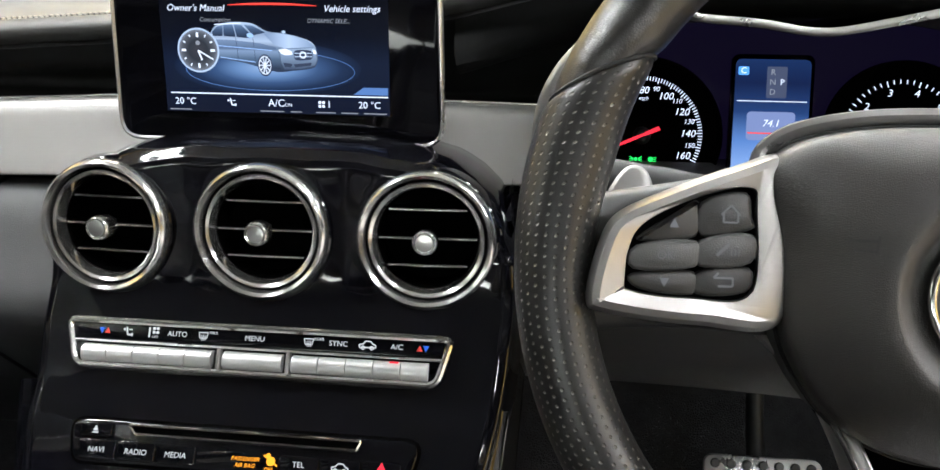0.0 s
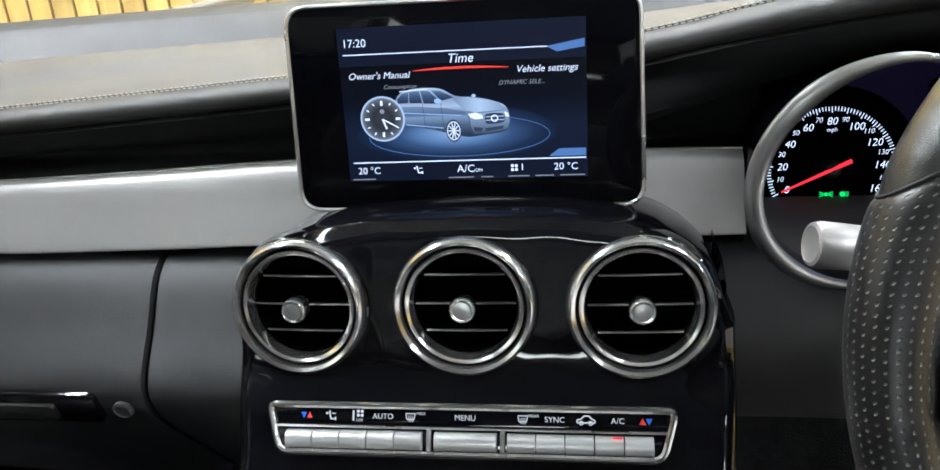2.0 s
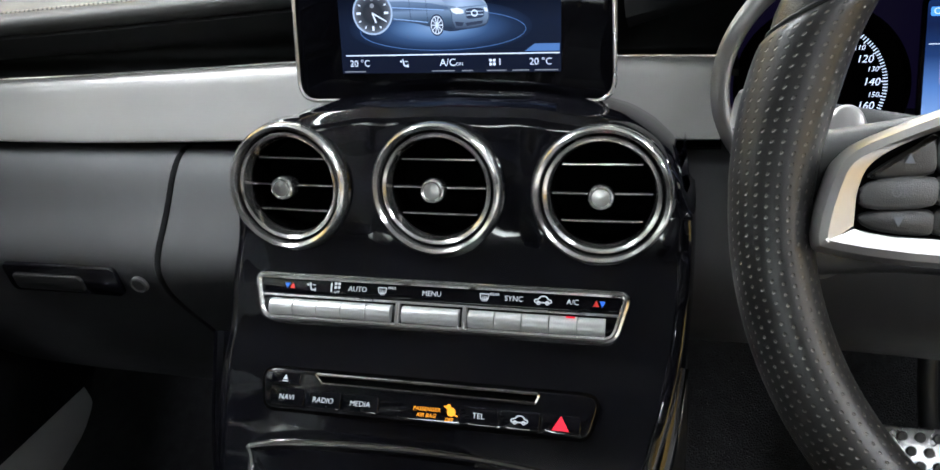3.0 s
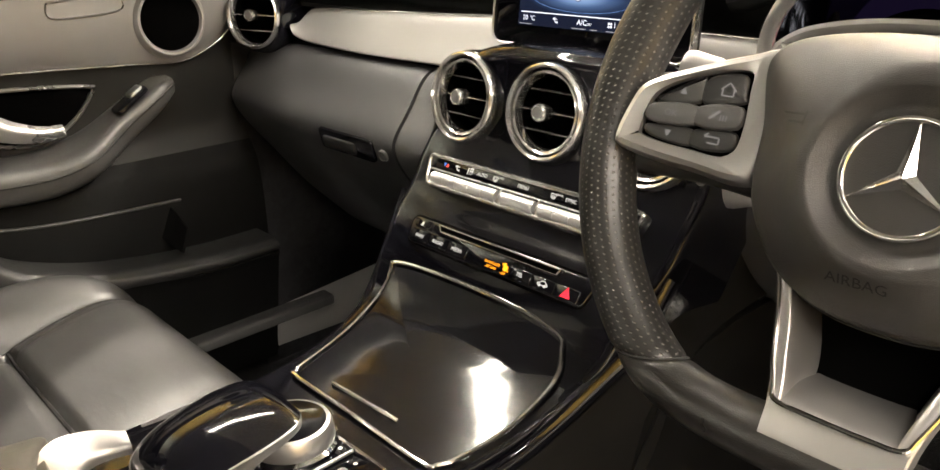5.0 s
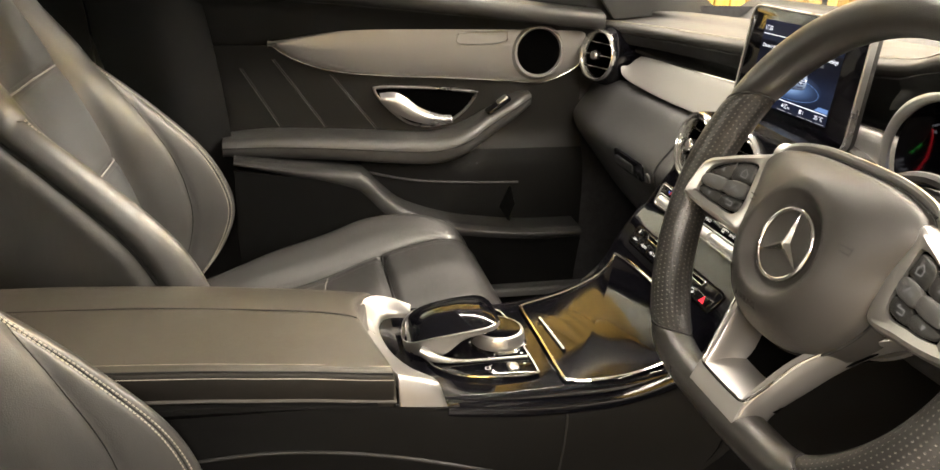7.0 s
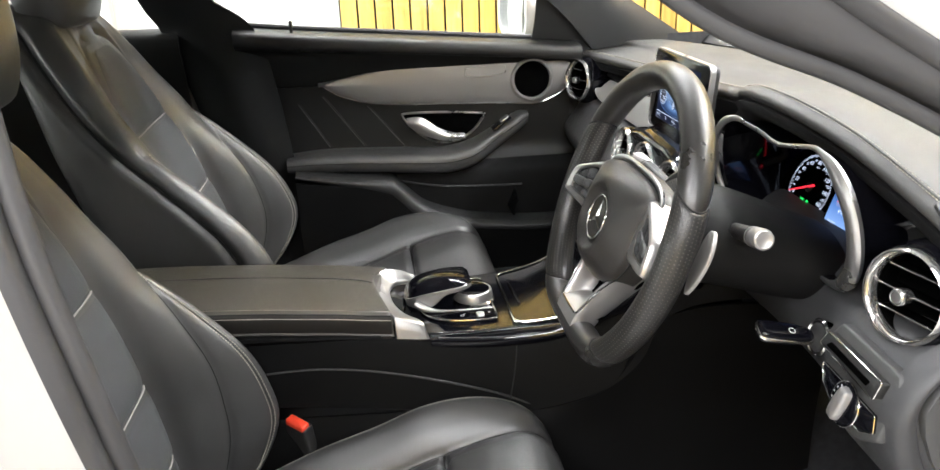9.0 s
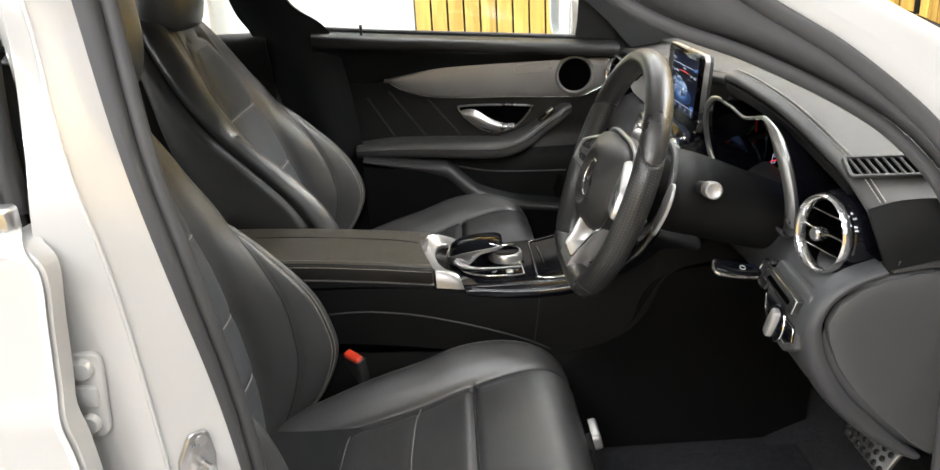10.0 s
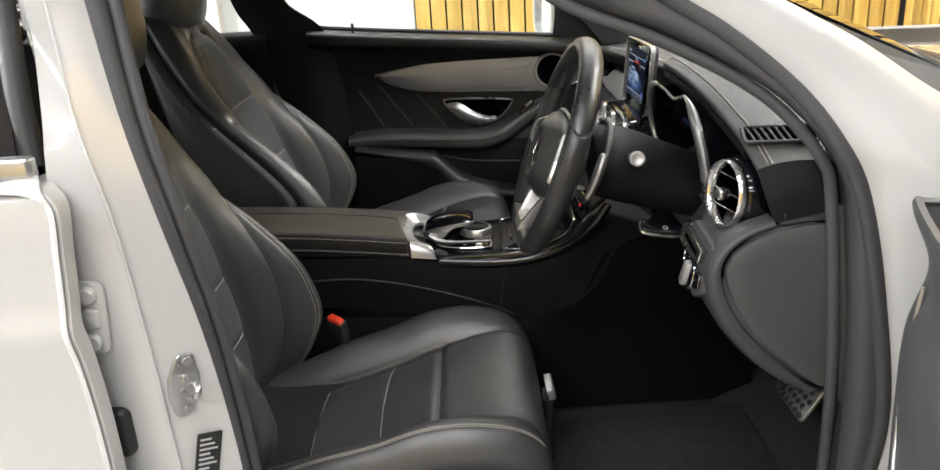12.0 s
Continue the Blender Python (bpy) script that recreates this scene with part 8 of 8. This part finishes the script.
# handle
XM = Matrix(((0, 0, 1, -0.6905), (1, 0, 0, 0), (0, 1, 0, 0), (0, 0, 0, 1)))
HO = catmull([(0.128, 0.812), (0.140, 0.822), (0.240, 0.820), (0.325, 0.812), (0.333, 0.804), (0.310, 0.772), (0.275, 0.748), (0.235, 0.740), (0.190, 0.750), (0.150, 0.782)], 70, True)
hd = part("handle_surround", frame_of([tuple(p) for p in HO], [tuple(p) for p in offset(HO, -0.0045)], 0.008, XM, 0.002), SATIN, pdoor, "silver door handle surround")
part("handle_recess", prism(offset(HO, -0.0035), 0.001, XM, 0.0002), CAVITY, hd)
lv = [[(-0.688 + dx, y, z) for dx, y, z in r] for r in (
    [(0.006, 0.139, 0.806), (0.012, 0.141, 0.800), (0.010, 0.145, 0.793)], [(0.009, 0.165, 0.809), (0.018, 0.166, 0.796), (0.012, 0.165, 0.777)], [(0.009, 0.185, 0.800), (0.019, 0.187, 0.782), (0.012, 0.190, 0.764)], [(0.009, 0.215, 0.778), (0.018, 0.218, 0.766), (0.012, 0.222, 0.754)], [(0.008, 0.250, 0.764), (0.014, 0.253, 0.757), (0.010, 0.255, 0.750)], [(0.006, 0.280, 0.761), (0.010, 0.281, 0.757), (0.008, 0.282, 0.754)])]
part("handle_lever", sheet(lv, 30, 14, 0.006), SATIN, hd, "silver door lever")
# armrest, sweeping up at the front
AR = [(-0.155, 0.718, 0.016), (-0.06, 0.718, 0.022), (0.06, 0.712, 0.024), (0.16, 0.705, 0.026), (0.24, 0.703, 0.027), (0.30, 0.718, 0.026), (0.36, 0.752, 0.024), (0.41, 0.785, 0.020), (0.440, 0.797, 0.012)]
secs = []
for y, z, h in AR:
    w = 0.075 if y < 0.33 else 0.055 if y < 0.42 else 0.035
    x0 = -0.700
    secs.append([(x0, y, z + h), (x0 + w * 0.6, y, z + h), (x0 + w * 0.92, y, z + h * 0.75), (x0 + w, y, z), (x0 + w * 0.9, y, z - h * 0.8), (x0 + w * 0.5, y, z - h), (x0, y, z - h * 0.8)])
arm_ = part("door_armrest", loft(secs, 50, 36), LEATHER, pdoor, "black padded door armrest")
part("seam", tube([(-0.700 + (0.076 if y < 0.33 else 0.056 if y < 0.42 else 0.036), y, z + 0.004) for y, z, h in AR], 0.0011, 6, steps=50), SEAM, arm_)
ws = part("window_switch", prism(rounded(0.030, 0.055, 0.006, 4), 0.006, pose(-0.662, 0.372, 0.786, 34, 0, 0), 0.002), PIANO, arm_, "window switch")
part("switch_cap", prism(rounded(0.020, 0.024, 0.005, 4), 0.006, pose(-0.662, 0.380, 0.796, 34, 0, 0), 0.002), SATIN, ws, "silver switch cap")
# stitched diagonal seams
for (ya, za), (yb, zb) in (((-0.118, 0.856), (-0.050, 0.742)), ((-0.059, 0.872), (0.037, 0.738)), ((0.046, 0.844), (0.139, 0.728))):
    part("diagonal_seam", tube([(-0.6912 + 0.13 * max(0.0, za - 0.835), ya, za), (-0.6918, (ya + yb) / 2, (za + zb) / 2), (-0.6922, yb, zb)], 0.0011, 6, steps=20), GREY_PLASTIC, pdoor)
    part("diagonal_fold", tube([(-0.6918 + 0.13 * max(0.0, za - 0.835), ya + 0.003, za), (-0.6925, (ya + yb) / 2 + 0.003, (za + zb) / 2), (-0.6930, yb + 0.003, zb)], 0.0018, 8, steps=20), SEAM, pdoor)
# door pocket with its curved lip
PK = [(-0.135, 0.706), (-0.02, 0.690), (0.075, 0.678), (0.100, 0.668), (0.139, 0.629), (0.181, 0.597), (0.268, 0.567), (0.36, 0.552), (0.449, 0.545), (0.54, 0.545)]
LIP = [0.006, 0.018, 0.034, 0.040, 0.040, 0.034, 0.026, 0.020, 0.017, 0.015]
net = [[(-0.660, y, z + 0.004), (-0.606, y, z + 0.003), (-0.594, y, z - 0.001), (-0.588, y, z - 0.2 * h), (-0.587, y, z - 0.6 * h), (-0.592, y, z - h), (-0.600, y, z - h - 0.002)] for (y, z), h in zip(PK, LIP)]
part("pocket_lip", sheet(net, 60, 20, 0.004), PLASTIC, pdoor, "dark plastic lip of the door pocket")
net = [[(-0.594, y, z - 0.016), (-0.600, y, 0.5 * z + 0.24), (-0.615, y, 0.44), (-0.64, y, 0.32)] for y, z in PK]
part("pocket_wall", sheet(net, 40, 20, 0.006), SIDE, pdoor, "plastic door pocket with footwell shade put into its black")
part("pocket_divider", sheet([[(-0.655, 0.405, 0.62), (-0.60, 0.402, 0.60)], [(-0.655, 0.385, 0.575), (-0.60, 0.39, 0.565)]], 6, 6, 0.004), SIDE, pdoor)
part("pocket_light", tube([(-0.655, 0.10, 0.662), (-0.657, 0.20, 0.640), (-0.657, 0.30, 0.632), (-0.657, 0.42, 0.628)], 0.0025, 6, steps=20), PLASTIC, pdoor)
part("lock_pin", lathe([(0.0065, 0), (0.006, 0.002), (0.0035, 0.003), (0.0035, 0.017), (0.0045, 0.020), (0.0045, 0.028), (0.003, 0.030), (0, 0.030)], 16, pose(-0.640, -0.112, belt_z(-0.112) - 0.004)), PLASTIC, pdoor, "small black lock pin")
part("window_pane", sheet([[(-0.712, y, belt_z(y) - 0.01) for y in (-0.20, 0.1, 0.3, 0.47)], [(-0.66, y, 1.20) for y in (-0.26, -0.05, 0.15, 0.34)], [(-0.59, y, 1.37) for y in (-0.32, -0.15, 0.0, 0.12)]], 12, 12, 0.004), CLEAR, pdoor, "clear side window pane").visible_shadow = False
part("sail_panel", sheet([[(-0.705, 0.455, 0.985), (-0.70, 0.54, 0.98), (-0.69, 0.66, 0.97)], [(-0.690, 0.46, 1.03), (-0.685, 0.53, 1.03), (-0.68, 0.62, 1.02)], [(-0.672, 0.462, 1.095), (-0.668, 0.50, 1.10), (-0.66, 0.55, 1.09)]], 12, 12, 0.008), PLASTIC, pdoor, "black mirror corner panel")
part("door_skin", sheet([[(-0.80, y, 0.30), (-0.83, y, 0.55), (-0.835, y, 0.80), (-0.80, y, 0.96), (-0.725, y, belt_z(y) - 0.004)] for y in (-0.24, 0.1, 0.5, 0.8)], 12, 20, 0.006), WHITE, pdoor, "white outer door skin")
# far-side rear door panel and window
rp = thing("far_rear_door", (-0.68, -0.8, 0.3), "black inner panel of the far rear door", "car door")
part("rear_panel", sheet([[(-0.73, y, 1.045), (-0.66, y, 1.045), (-0.63, y, 1.02), (-0.66, y, 0.92), (-0.69, y, 0.70), (-0.68, y, 0.31)] for y in (-1.5, -1.0, -0.6, -0.36)], 20, 24, 0.008), DOOR_SKIN, rp)
part("rear_skin", sheet([[(-0.80, y, 0.30), (-0.83, y, 0.55), (-0.83, y, 0.80), (-0.735, y, 1.04)] for y in (-1.9, -1.2, -0.6, -0.27)], 10, 16, 0.006), WHITE, rp)

# ---- slats of the wooden cladding ----
def slat_mesh(length):
    bm = prism(rounded(0.0715, 0.018, 0.003, 2), length, None, 0.002)
    me = bpy.data.meshes.new("slat")
    bmesh.ops.recalc_face_normals(bm, faces=bm.faces)
    bm.to_mesh(me)
    bm.free()
    me.materials.append(WOOD)
    me.shade_smooth()
    me.set_sharp_from_angle(angle=radians(30))
    return me


SLAT = slat_mesh(HIGH - 0.004)


def slat(parent, x, y, turn):
    ob = new("slat", SLAT)
    ob.parent = parent
    ob.matrix_basis = pose(x, y, 0.002, 0, 0, turn)
    return ob


PITCH = 0.0812
for k in range(int((WY + 0.02) / PITCH)):
    slat(backing, WX + 0.023 + 0.001 * random.random(), -0.006 + PITCH * k, 90)
for k in range(int(3.6 / PITCH)):
    slat(wall_north, WX + 0.06 + PITCH * k, WY - 0.011 - 0.001 * random.random(), 0)
for k in range(int(5.0 / PITCH)):
    slat(wall_east, EX - 0.011, SY + 0.06 + PITCH * k, 90)
